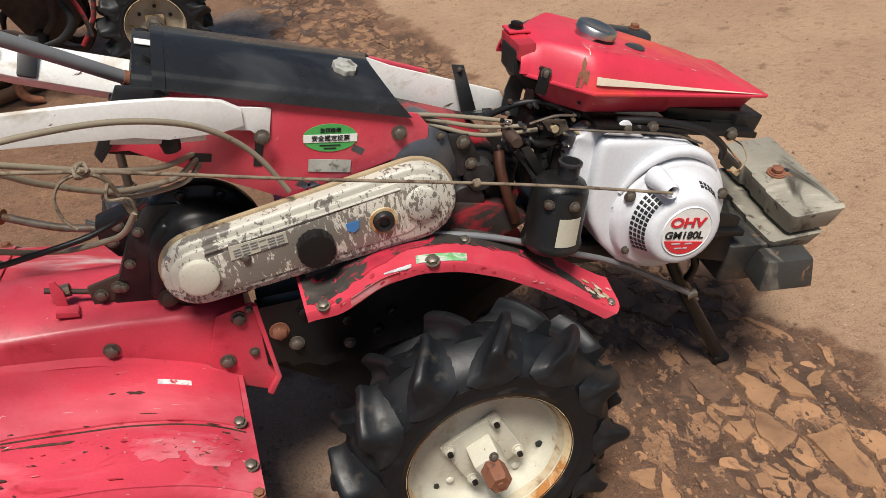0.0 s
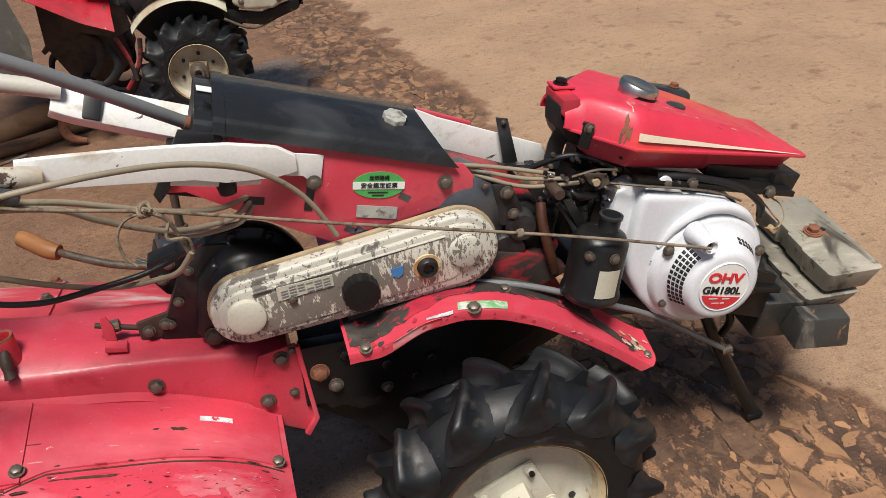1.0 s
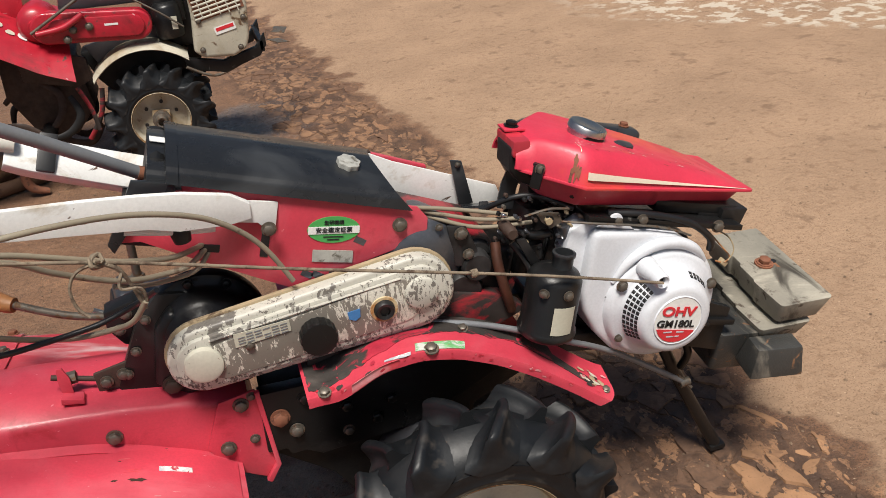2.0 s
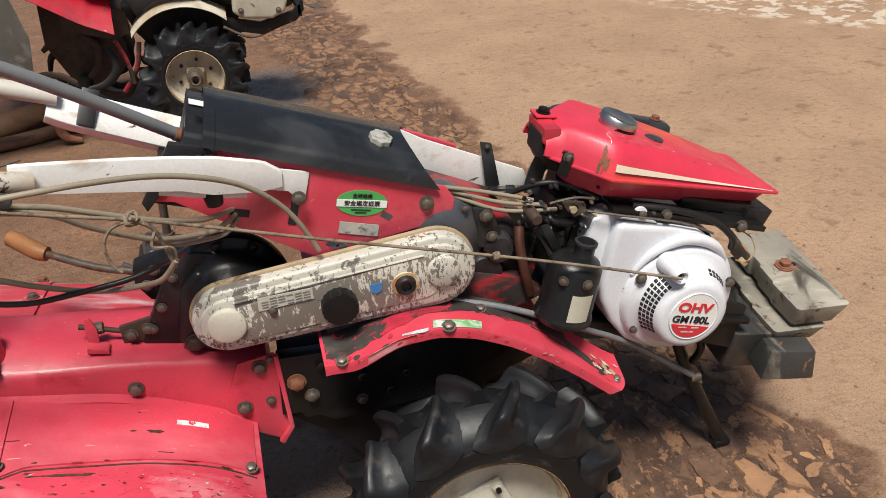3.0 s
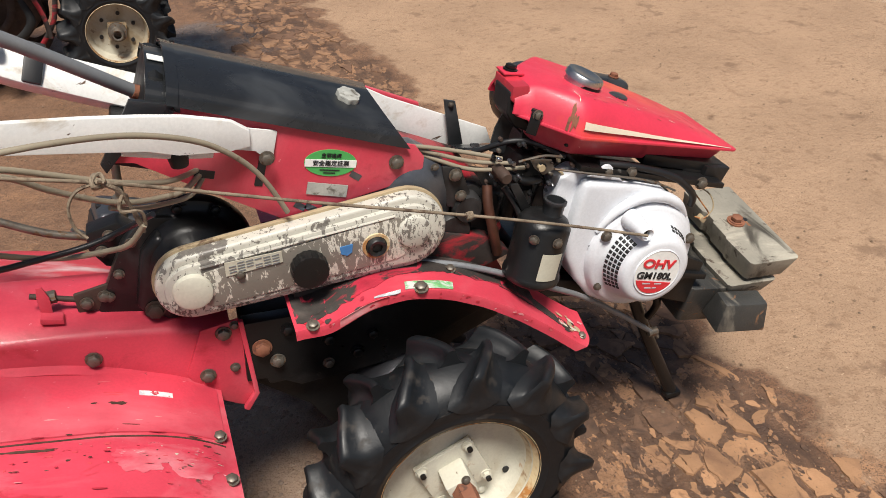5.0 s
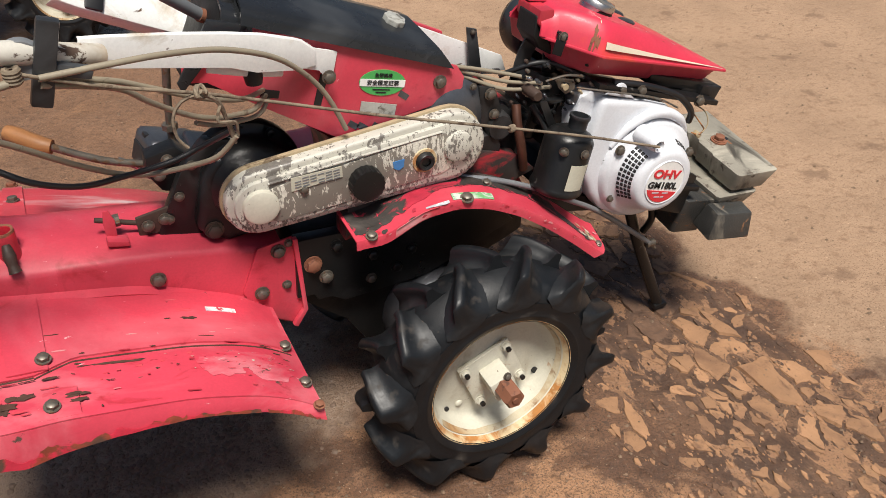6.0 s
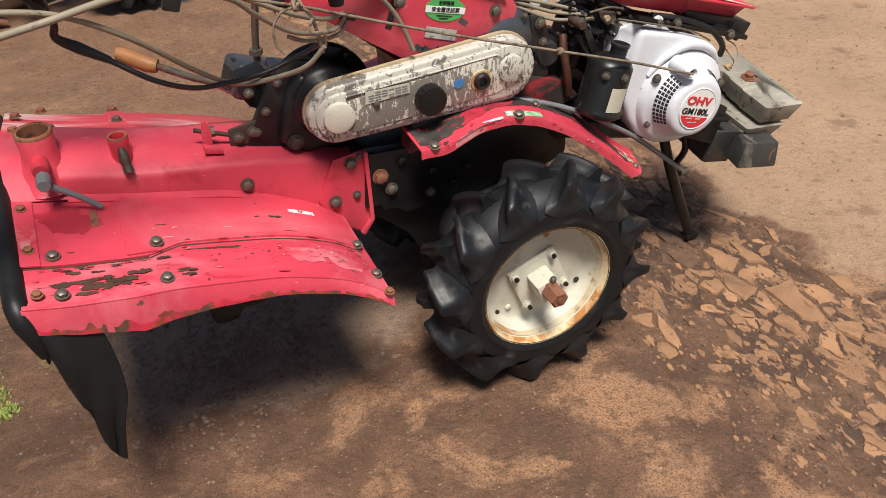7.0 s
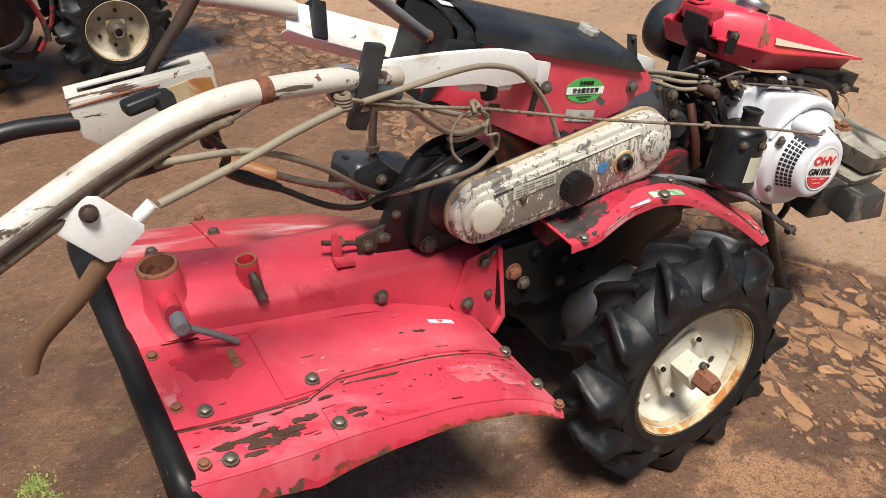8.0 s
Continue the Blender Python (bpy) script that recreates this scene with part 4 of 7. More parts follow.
tiller = part("tiller_beam", loft([-0.578 + 0.018 * k for k in range(29)], beam_section), RED, tractor, "red steel tiller beam")
part("beam_flange", prism([(-0.155, 0.425), (-0.120, 0.505), (-0.060, 0.512), (-0.056, 0.36), (-0.078, 0.335), (-0.135, 0.372)], 1.094, 1.0995, 0.002), RED, tiller)
part("flange_lip", prism([(-0.062, 0.512), (-0.054, 0.512), (-0.050, 0.36), (-0.072, 0.328), (-0.080, 0.334), (-0.058, 0.362)], 1.084, 1.0945, 0.002), RED, tiller)
part("foot_lip", sheet(lambda u, v: (-0.575 + 0.46 * v, 1.101 - 0.016 * u, soft_rows(LOW, -0.575 + 0.46 * v) + 0.012 - 0.006 * u), 3, 24, 0.003), RED, tiller)
for x, z, r in ((-0.281, 0.494, 0.010), (-0.124, 0.416, 0.010), (-0.087, 0.492, 0.010), (-0.080, 0.420, 0.0065), (-0.068, 0.503, 0.006)):
    bolt((x, 1.0935 if x > -0.2 else 1.099, z), r, tiller, STEEL)
BASE = [(-0.70, 0.553), (-0.657, 0.543), (-0.60, 0.529), (-0.502, 0.511), (-0.45, 0.506), (-0.378, 0.490), (-0.271, 0.464), (-0.198, 0.436), (-0.15, 0.408), (-0.112, 0.374), (-0.10, 0.362)]
FLANGE = [(-0.68, 0.036), (-0.62, 0.042), (-0.51, 0.056), (-0.39, 0.036), (-0.295, 0.028), (-0.20, 0.024), (-0.105, 0.02)]


def cover(x, y, lift=0.0):
    d = (BASE[-1][0] - BASE[0][0]) / 60
    z = sum(lerp_rows(BASE, x + d * k) for k in (-2, -1, 0, 1, 2)) / 5
    slope = 0.13 + (0.03 - 0.13) * min(1, max(0, (x + 0.6) / 0.3))
    return x, y, z + slope * (y - 0.95) + lift + 0.0012 * noise.noise(Vector((x * 9, y * 9, 0)))


def right_cover(u, v):
    """u: from the beam outwards; v: from the rear forwards."""
    y = 1.104 - 0.264 * min(1, u / 0.93)
    x = -0.662 + (0.552 + 0.005 * u) * v
    x, y, z = cover(x, y)
    if u > 0.93:
        k = (u - 0.93) / 0.07
        z -= lerp_rows(FLANGE, x) * k * (1 + 0.06 * noise.noise(Vector((x * 25, 0, 3))))
        y -= 0.007 * math.sin(k * 1.5)
    return x, y, z


right = part("tiller_cover", sheet(right_cover, 42, 56, 0.003), RED_WORN, tiller, "worn red sheet-metal tiller cover")


def overlay(name, x0, x1, y0, y1, lift, mat, label="", nx=14, ny=10, thick=0.0025):
    return part(name, sheet(lambda u, v: cover(x0 + (x1 - x0) * v, y0 + (y1 - y0) * u, lift), ny, nx, thick), mat, right, label)


def blotch(x, y, rx, ry, lift, mat, rng, name="paint_chip"):
    """A ragged flake of bare metal on the cover."""
    n = 23
    bm = bmesh.new()
    rim, radii = [], ragged(n, rng)
    for k in range(n):
        a, r = math.tau * k / n, radii[k]
        rim.append(bm.verts.new(cover(x + rx * r * math.cos(a), y + ry * r * math.sin(a), lift)))
    mid = bm.verts.new(cover(x, y, lift))
    for k in range(n):
        bm.faces.new((mid, rim[k], rim[(k + 1) % n]))
    geo = bmesh.ops.extrude_face_region(bm, geom=bm.faces[:])
    bmesh.ops.translate(bm, verts=[v for v in geo["geom"] if isinstance(v, bmesh.types.BMVert)], vec=(0, 0, -0.0004))
    return part(name, tidy(bm), mat, right)


part("upper_plate", sheet(lambda u, v: (lambda x: cover(x, 1.088 + (0.932 - 1.088 + 0.024 * min(1, max(0, (x + 0.47) / 0.05)) + 0.012 * max(0, (x + 0.42) / 0.3)) * u, 0.0034))(-0.660 + 0.543 * v), 16, 44, 0.003), RED, right, "smooth red upper plate")
overlay("cross_strap", -0.506, -0.455, 1.092, 0.936, 0.0066, RED, "red strap with bolts", 6, 10)
overlay("cross_strap", -0.468, -0.425, 0.90, 0.846, 0.0034, RED_WORN, "red strap with bolts", 6, 8)
overlay("rear_strip", -0.661, -0.628, 1.09, 0.93, 0.0064, RED_WORN, "scuffed red rear strip", 4, 16)
overlay("edge_strip", -0.660, -0.116, 0.849, 0.8405, 0.0030, RED_WORN, "overlapping lower strip", 44, 4, 0.0025)
overlay("sticker", -0.225, -0.180, 1.050, 1.040, 0.0048, LABEL_WORN, "small scratched silver label", 4, 2, 0.001)
overlay("slot_mark", -0.548, -0.536, 1.060, 1.020, 0.0045, RUST, "", 3, 3, 0.0008)
rng = random.Random(5)
blotch(-0.255, 1.021, 0.013, 0.004, 0.0040, FLAKE, rng)
blotch(-0.285, 1.022, 0.006, 0.002, 0.0040, FLAKE, rng)
for k in range(24):
    x = -0.42 + 0.29 * rng.random() ** 0.8
    y = 0.945 - 0.05 * rng.random() ** 1.6 + 0.02 * (x + 0.42)
    blotch(x, y, 0.002 + 0.009 * rng.random() ** 2, 0.0007 + 0.0022 * rng.random(), 0.0008, FLAKE if rng.random() < 0.35 else RED_FADED, rng)
for k in range(9):
    x = -0.44 + 0.10 * rng.random()
    blotch(x, 0.936 + 0.004 * rng.random(), 0.008 + 0.016 * rng.random(), 0.0015 + 0.0015 * rng.random(), 0.0009, FLAKE, rng)
for k in range(26):
    x, y = rng.gauss(-0.545, 0.026), rng.gauss(0.888, 0.013)
    blotch(x, y, 0.006 + 0.016 * rng.random(), 0.002 + 0.005 * rng.random(), 0.0007 + 0.00008 * k, FLAKE, rng)
for k in range(9):
    blotch(-0.435 + 0.02 * rng.random(), 0.868 + 0.02 * rng.random(), 0.008, 0.003, 0.0038 + 0.00006 * k, FLAKE, rng)
for k in range(26):
    x = -0.64 + 0.50 * rng.random()
    blotch(x, 0.846 + 0.08 * rng.random(), 0.002 + 0.012 * rng.random() ** 2, 0.0006 + 0.0015 * rng.random(), 0.0036 + 0.00001 * k, (FLAKE, RED_FADED, RED_STAIN, RED_FADED)[k % 4], rng, "scuff")
for k in range(14):
    x, y = -0.62 + 0.48 * rng.random(), 0.95 + 0.12 * rng.random()
    blotch(x, y, 0.003 + 0.012 * rng.random() ** 2, 0.0006 + 0.0012 * rng.random(), 0.0039 + 0.00001 * k, (FLAKE, RED_FADED, RED_FADED)[k % 3] if x > -0.5 or y < 0.98 else RED_FADED, rng, "scuff")
for k in range(12):
    blotch(-0.58 + 0.025 * rng.uniform(-1, 1), 1.035 + 0.02 * rng.uniform(-1, 1), 0.03, 0.02, 0.0037 + 0.00002 * k, RED_STAIN, rng, "stain")
for k in range(10):
    blotch(-0.645 + 0.006 * rng.uniform(-1, 1), 1.0 + 0.03 * rng.uniform(-1, 1), 0.008, 0.012, 0.0067 + 0.00002 * k, RED_FADED, rng, "scuff")


overlay("seam_gap", -0.658, -0.475, 0.9315, 0.9285, 0.0007, FLAKE, "", 24, 2, 0.0005)
for x0, x1, y0, y1 in ((-0.475, -0.425, 0.9300, 0.953), (-0.425, -0.27, 0.953, 0.9585), (-0.27, -0.118, 0.9585, 0.964)):
    part("seam_gap", sheet(lambda u, v: cover(x0 + (x1 - x0) * v, y0 + (y1 - y0) * v - 0.0016 - 0.003 * u, 0.0007), 2, 14, 0.0005), FLAKE, right)
overlay("seam_gap", -0.658, -0.118, 0.8505, 0.8490, 0.0006, FLAKE, "", 44, 2, 0.0005)
for k in range(16):
    blotch(-0.155 - 0.006 * k, 0.930 - 0.040 * rng.random(), 0.028, 0.018, 0.00075 + 0.00003 * k, RED_SCUFF, rng, "scuff")
for k in range(40):
    x, y = -0.125 - 0.20 * rng.random() ** 1.3, 0.905 + 0.038 * rng.random()
    blotch(x, y, 0.0012 + 0.0050 * rng.random() ** 2.5, 0.0004 + 0.0014 * rng.random() ** 2, 0.0011 + 0.000012 * k, (LABEL_DIRTY, FLAKE, RED_FADED, RED_STAIN, RED_FADED)[k % 5], rng, "scuff")
for k in range(18):
    x = -0.64 + 0.52 * rng.random()
    blotch(x, 0.93 + (0.028 if x > -0.42 else -0.012) + 0.006 * rng.random(), 0.004 + 0.010 * rng.random(), 0.0008 + 0.0014 * rng.random(), 0.0040 + 0.00001 * k, (FLAKE, FLAKE, RED_STAIN)[k % 3], rng, "scuff")


def edge_patch(x0, x1, k0, k1, mat):
    part("rust_patch", sheet(lambda u, v: (lambda p: (p[0], p[1] - 0.0012, p[2] + 0.0004))(right_cover(0.93 + 0.07 * (k1 + (k1 - k0) * (0.15 + 0.6 * abs(noise.noise(Vector((v * 4.5, x0 * 40, 0.3)))) + 0.2 * abs(noise.noise(Vector((v * 15, x0 * 40, 1.3))))) * (-u)), (x0 + (x1 - x0) * v + 0.662) / 0.557)), 4, 30, 0.0005), mat, right)


for x0, x1, k0, k1 in ((-0.65, -0.56, 0.3, 1.0), (-0.55, -0.40, 0.2, 1.0), (-0.40, -0.30, 0.2, 1.0), (-0.30, -0.20, 0.4, 1.0), (-0.19, -0.115, 0.2, 1.0)):
    edge_patch(x0, x1, k0, k1, RUST_RED)
for x, y, lift in ((-0.610, 0.951, 0.005), (-0.459, 0.954, 0.008), (-0.606, 0.865, 0.004), (-0.458, 0.866, 0.005), (-0.124, 0.974, 0.005), (-0.118, 0.891, 0.003)):
    c = cover(x, y)
    bolt((c[0], c[1], c[2] + lift), 0.0085, right, STEEL, (0.15, -0.15, 1))
for x, y in ((-0.645, 1.069), (-0.642, 0.966), (-0.638, 0.866), (-0.113, 0.838)):
    c = cover(x, y)
    bolt((c[0], c[1], c[2] + 0.006), 0.007, right, RUST, (0.15, -0.15, 1), "rusty_bolt")


def left_cover(u, v):
    y = 1.268 + 0.25 * u
    x = -0.662 + (0.535 - 0.02 * u) * v
    z = soft_rows(BASE, x) + 0.055 - 0.02 * v - 0.055 * u - 0.10 * max(0, u - 0.75) ** 2 * 8
    return x, y, z


left = part("tiller_cover", sheet(lambda u, v: left_cover(v, u), 30, 18, 0.003), RED_FADED, tiller, "sun-faded red sheet-metal tiller cover")
part("rear_deck", sheet(lambda u, v: (-0.662 + 0.10 * u, 1.092 + 0.185 * v, 0.566 + 0.030 * math.sin(math.pi * v) + 0.036 * v - 0.02 * u), 8, 14, 0.003), RED, tiller, "red rear deck plate")
part("rib", sheet(lambda u, v: (lambda p: (p[0], p[1], p[2] + 0.0015))(left_cover(0.05 + 0.9 * u, 0.34 + 0.06 * v)), 14, 4, 0.003), RED_FADED, left)
for u, v, m in ((0.18, 0.15, STEEL), (0.42, 0.37, STEEL), (0.8, 0.37, RUST), (0.8, 0.12, RUST), (0.1, 0.04, RUST), (0.55, 0.04, RUST)):
    p = left_cover(u, v)
    bolt((p[0], p[1], p[2] + 0.005), 0.0085, left, m, (0, 0.2, 1))
part("hook_bracket", join(prism([(-0.338, 0.560), (-0.322, 0.560), (-0.320, 0.592), (-0.326, 0.612), (-0.334, 0.612), (-0.338, 0.59)], 1.140, 1.144, 0.001), prism([(-0.340, 0.560), (-0.308, 0.552), (-0.308, 0.560), (-0.338, 0.570)], 1.122, 1.144, 0.001)), RED, tiller)


def pipe_socket(c, r, h, flare, mat, label):
    return part("pipe_socket", lathe([(r - 0.004, -h), (r - 0.004, 0), (r, 0.001), (r + 0.001, -0.004), (r, -0.35 * h), (r + 0.15 * flare, -0.62 * h), (r + 0.45 * flare, -0.84 * h), (r + flare, -h), (r - 0.004, -h)], c, n=28, axis="z"), mat, tiller, label)


socket = pipe_socket((-0.597, 1.144, 0.655), 0.029, 0.095, 0.026, RED, "open red pipe socket with rusty rim")
part("socket_rim", lathe([(0.0243, -0.06), (0.0245, 0.001), (0.0285, 0.003), (0.0302, 0.000), (0.0302, -0.0025), (0.0243, -0.06)], (-0.597, 1.144, 0.655), n=28, axis="z"), RUST, socket)
part("clamp_boss", lathe([(0, 1.082), (0.012, 1.082), (0.014, 1.087), (0.014, 1.12), (0, 1.12)], (-0.600, 0, 0.612), n=16), RED_STAIN, socket)
part("clamp_screw", join(lathe([(0, 1.045), (0.010, 1.045), (0.012, 1.05), (0.012, 1.075), (0.008, 1.08), (0, 1.08)], (-0.598, 0, 0.606), n=8), tube([(-0.598, 1.056, 0.604), (-0.56, 1.060, 0.572), (-0.527, 1.064, 0.538)], 0.0055, 8)), GREY_TUBE, socket, "grey clamp screw with a bent handle")
socket2 = pipe_socket((-0.474, 1.138, 0.620), 0.0165, 0.065, 0.006, RED_STAIN, "small red pipe socket with rusty rim")
part("socket_rim", lathe([(0.0128, -0.04), (0.013, 0.001), (0.0165, 0.002), (0.0172, -0.002), (0.0128, -0.04)], (-0.474, 1.138, 0.620), n=24, axis="z"), RUST, socket2)
part("clamp_screw", tube([(-0.473, 1.122, 0.604), (-0.472, 1.110, 0.592), (-0.471, 1.103, 0.580), (-0.470, 1.098, 0.570)], [0.006, 0.0095, 0.0075, 0.0095], 10), RUST_DARK, socket2)


# rubber flap that hangs round the rear corner of the tiller cover
def flap(u, v):
    """u: along the cover's edge, from the far rear corner round to the near side; v: downwards."""
    if u < 0.72:
        k = u / 0.72
        x, y = -0.676, 1.46 - 0.58 * k
        out = (-1, 0)
    else:
        k = (u - 0.72) / 0.28
        x, y = -0.676 + 0.108 * max(0, k - 0.15) / 0.85, 0.88 - 0.036 * math.sin(min(1, k / 0.3) * math.pi / 2)
        out = (-max(0, 1 - k * 2.5), -min(1, k * 2.5) * 0.5)
    z0 = left_cover(min(1.0, (y - 1.268) / 0.25), 0)[2] if y > 1.268 else 0.572 + 0.03 * math.sin((y - 1.09) / 0.18 * math.pi) if y > 1.09 else cover(x, y)[2]
    if u > 0.75:
        z0 -= 0.012 + 0.03 * (u - 0.75) / 0.25
    drop = 0.15 if u < 0.72 else 0.06 + 0.20 * min(1.0, max(0, (u - 0.74) / 0.19))
    bulge = 0.016 * math.sin(math.pi * min(1, v * 1.15)) if u < 0.8 else 0.02 * math.sin(math.pi * v) + 0.009 * math.sin(u * 75 + 2 * v) * v
    lean = 0.05 * v * max(0, (0.97 - u) / 0.25) if u > 0.72 else 0.02 * v
    if u > 0.72:
        lean += (u - 0.72) / 0.28 * (0.010 * math.sin(math.pi * min(1.0, v * 1.4)) - 0.045 * max(0.0, v - 0.5))
    return x + out[0] * bulge + lean + 0.0008 * math.sin(u * 23), y + out[1] * bulge - (0.02 * v if u > 0.8 else 0), z0 + (0.004 if u < 0.75 else 0) - drop * v


part("rubber_flap", sheet(flap, 60, 16, 0.005), FLAP, tractor, "black rubber mud flap hanging from the tiller cover")
part("rubber_roll", tube([(-0.682, 1.455, flap(0.0, 0)[2] - 0.012), (-0.681, 1.36, flap(0.12, 0)[2] - 0.004), (-0.679, 1.22, flap(0.3, 0)[2] - 0.004), (-0.673, 1.06, flap(0.5, 0)[2] - 0.006), (-0.670, 0.94, flap(0.645, 0)[2] - 0.010), (-0.668, 0.862, flap(0.71, 0)[2] - 0.020), (-0.660, 0.842, flap(0.71, 0)[2] - 0.055), (-0.652, 0.838, flap(0.71, 0)[2] - 0.10)], [0.015, 0.019, 0.018, 0.017, 0.017, 0.018, 0.015, 0.008], 16), FLAP, tractor, "black rubber edge roll along the tiller cover")
tines = part("tine_shaft", lathe([(0, 1.0), (0.022, 1.0), (0.022, 1.46), (0, 1.46)], (-0.36, 0, 0.31), n=16), BLACK_METAL, tractor, "black tine shaft under the cover")
for k in range(10):
    y, a = 1.0 + 0.046 * k, k * 2.1
    pts = [(-0.36 + r * math.cos(a + b), y + dy, 0.31 + r * math.sin(a + b)) for r, b, dy in ((0.02, 0, 0), (0.06, 0.1, 0), (0.10, 0.35, 0.004), (0.125, 0.65, 0.03))]
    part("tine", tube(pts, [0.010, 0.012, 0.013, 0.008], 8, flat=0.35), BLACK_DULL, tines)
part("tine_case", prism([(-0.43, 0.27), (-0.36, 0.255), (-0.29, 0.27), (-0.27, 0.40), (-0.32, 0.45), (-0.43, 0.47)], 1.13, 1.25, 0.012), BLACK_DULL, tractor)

# bonnet, side panels
PANEL = [(-0.185, 0.845), (-0.150, 0.880), (-0.090, 0.884), (0.244, 0.757), (0.257, 0.735), (0.254, 0.717), (0.235, 0.703), (0.19, 0.694), (0.147, 0.688), (0.065, 0.674), (0.030, 0.677), (-0.083, 0.755), (-0.153, 0.806), (-0.185, 0.812)]
panel = part("side_panel", prism(PANEL, 1.093, 1.098, 0.0015), RED, tractor, "red side panel with a green inspection sticker")
far_panel = part("side_panel", prism([(-0.060, 0.866)] + PANEL[3:-3] + [(-0.060, 0.735)], 1.282, 1.287, 0.0015), RED, tractor, "red side panel")
part("white_arm", prism([(0.19, 0.800), (0.25, 0.762), (0.43, 0.672), (0.44, 0.64), (0.30, 0.655), (0.19, 0.72)], 1.276, 1.281, 0.0015), WHITE_BAR, far_panel, "white painted arm")
part("panel_edge", prism([(0.215, 0.783), (0.31, 0.736), (0.31, 0.730), (0.215, 0.772)], 1.287, 1.296, 0.001), RED, far_panel)
for (x, z), r in (((0.212, 0.736), 0.009), ((0.021, 0.789), 0.0085)):
    bolt((x, 1.092 if x > 0.1 else 1.074, z), r, panel)
part("slot", box((0.012, 1.0925, 0.762), (0.012, 0.002, 0.05), (0, 18, 0), 0.0008), INK, panel)
sticker = part("inspection_sticker", lathe([(0, 1.0918), (0.0395, 1.0918), (0.0395, 1.093), (0, 1.093)], (0, 0, 0), n=40), LABEL_GREEN, panel, "oval green and white sticker with Japanese writing")
sticker.matrix_basis = pose(0.113, 0, 0.754, 0, 13, 0) @ Matrix.Diagonal((1, 1, 0.54, 1))
OVAL = [(-0.0385, 0.003)] + [(-0.0385 + 0.077 * k / 8, 0.0055) for k in range(9)] + [(0.0385, 0.003), (0.0385, -0.004)] + [(0.0385 - 0.077 * k / 8, -0.0062) for k in range(9)] + [(-0.0385, -0.004)]
part("white_band", turned(prism(OVAL[1:-1], 1.0908, 1.0916, 0.0), pose(0.113, 0, 0.754, 0, 13, 0)), LABEL_WHITE, panel)
part("lettering", text_mesh("安全鑑定証票", 0.0092, INK), None, panel, "", pose(0.113, 1.0904, 0.7536, 0, 13, 0) @ pose(0, 0, 0, 90, 0, 0))
part("lettering", text_mesh("生研機構", 0.0075, INK), None, panel, "", pose(0.1153, 1.0910, 0.7655, 0, 13, 0) @ pose(0, 0, 0, 90, 0, 0))
for k in range(2):
    part("print_bar", box((0.110 - 0.001 * k, 1.0912, 0.7432 - 0.0045 * k), (0.030 - 0.012 * k, 0.0008, 0.0016), (0, 13, 0), 0), INK, panel)
part("serial_plate", quad_plate([(0.076, 0.730), (0.135, 0.712), (0.130, 0.693), (0.071, 0.711)], 1.0922), CAP_GREY, panel, "scratched metal serial plate")
for c in ((0.060, 0.692), (0.075, 0.686), (0.100, 0.680), (0.148, 0.725)):
    part("bare_patch", box((c[0], 1.0927, c[1]), (0.018, 0.0008, 0.010), (0, 40, 0), 0), ALU, panel)


def bonnet_shell(x0, x1, slant0, slant1, lift, name, label, drop=0.0):
    """A black hood of five facets, from x0 to x1; slants lean its ends."""
    sect = [(1.087, 0.0), (1.091, 0.017), (1.096, 0.0235), (1.104, 0.0275), (1.150, 0.0395), (1.190, 0.0455), (1.230, 0.0395), (1.276, 0.0275), (1.284, 0.0235), (1.289, 0.017), (1.293, 0.0)]
    def f(u, v):
        k = v * (len(sect) - 1)
        i = min(int(k), len(sect) - 2)
        y = sect[i][0] + (sect[i + 1][0] - sect[i][0]) * (k - i)
        h = sect[i][1] + (sect[i + 1][1] - sect[i][1]) * (k - i)
        x = x0 + slant0 * h + (x1 + slant1 * h - x0 - slant0 * h) * u
        return x, CY + (y - CY) * (1 + lift), 0.8815 - 0.3867 * (x + 0.09) + h + lift * 0.05 - 0.001 - drop
    return part(name, sheet(f, 12, 40, 0.004), BLACK_PLASTIC, tractor, label)


bonnet = bonnet_shell(-0.089, 0.234, 0.25, -0.75, 0.03, "bonnet", "black plastic bonnet with dusty scratches")
bonnet_shell(-0.097, -0.082, 0.25, 0.25, 0.055, "bonnet_lip", "raised black rear lip of the bonnet")
rear = bonnet_shell(-0.124, -0.080, 0.3, 0.1, -0.02, "bonnet_end", "black plastic bonnet rear cover", 0.007)
part("white_tag", sheet(lambda u, v: (-0.108 + 0.028 * v, 1.160 + 0.014 * u, 0.8815 - 0.3867 * (-0.108 + 0.028 * v + 0.09) + 0.0348 + 0.0026 * u), 2, 3, 0.001), LABEL_WHITE, rear)
part("bonnet_skirt", prism([(-0.140, 0.899), (-0.089, 0.885), (-0.086, 0.872), (-0.145, 0.845), (-0.19, 0.800), (-0.195, 0.815)], 1.085, 1.0925, 0.002), BLACK_PLASTIC, rear)
# solid black filling in place of the shaded hollow under the bonnet
part("bonnet_inside", prism([(-0.112, 0.918), (-0.09, 0.910), (-0.09, 0.80), (-0.165, 0.80), (-0.142, 0.845)], 1.115, 1.265, 0.012), BLACK_DULL, rear, "black block standing in for the shaded hollow under the bonnet")
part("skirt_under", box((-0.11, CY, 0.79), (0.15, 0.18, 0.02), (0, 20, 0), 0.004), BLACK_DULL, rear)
cap_knob = [((0.0185 if k % 4 < 2 else 0.0165) * math.cos(math.tau * k / 28), (0.0185 if k % 4 < 2 else 0.0165) * math.sin(math.tau * k / 28)) for k in range(28)]
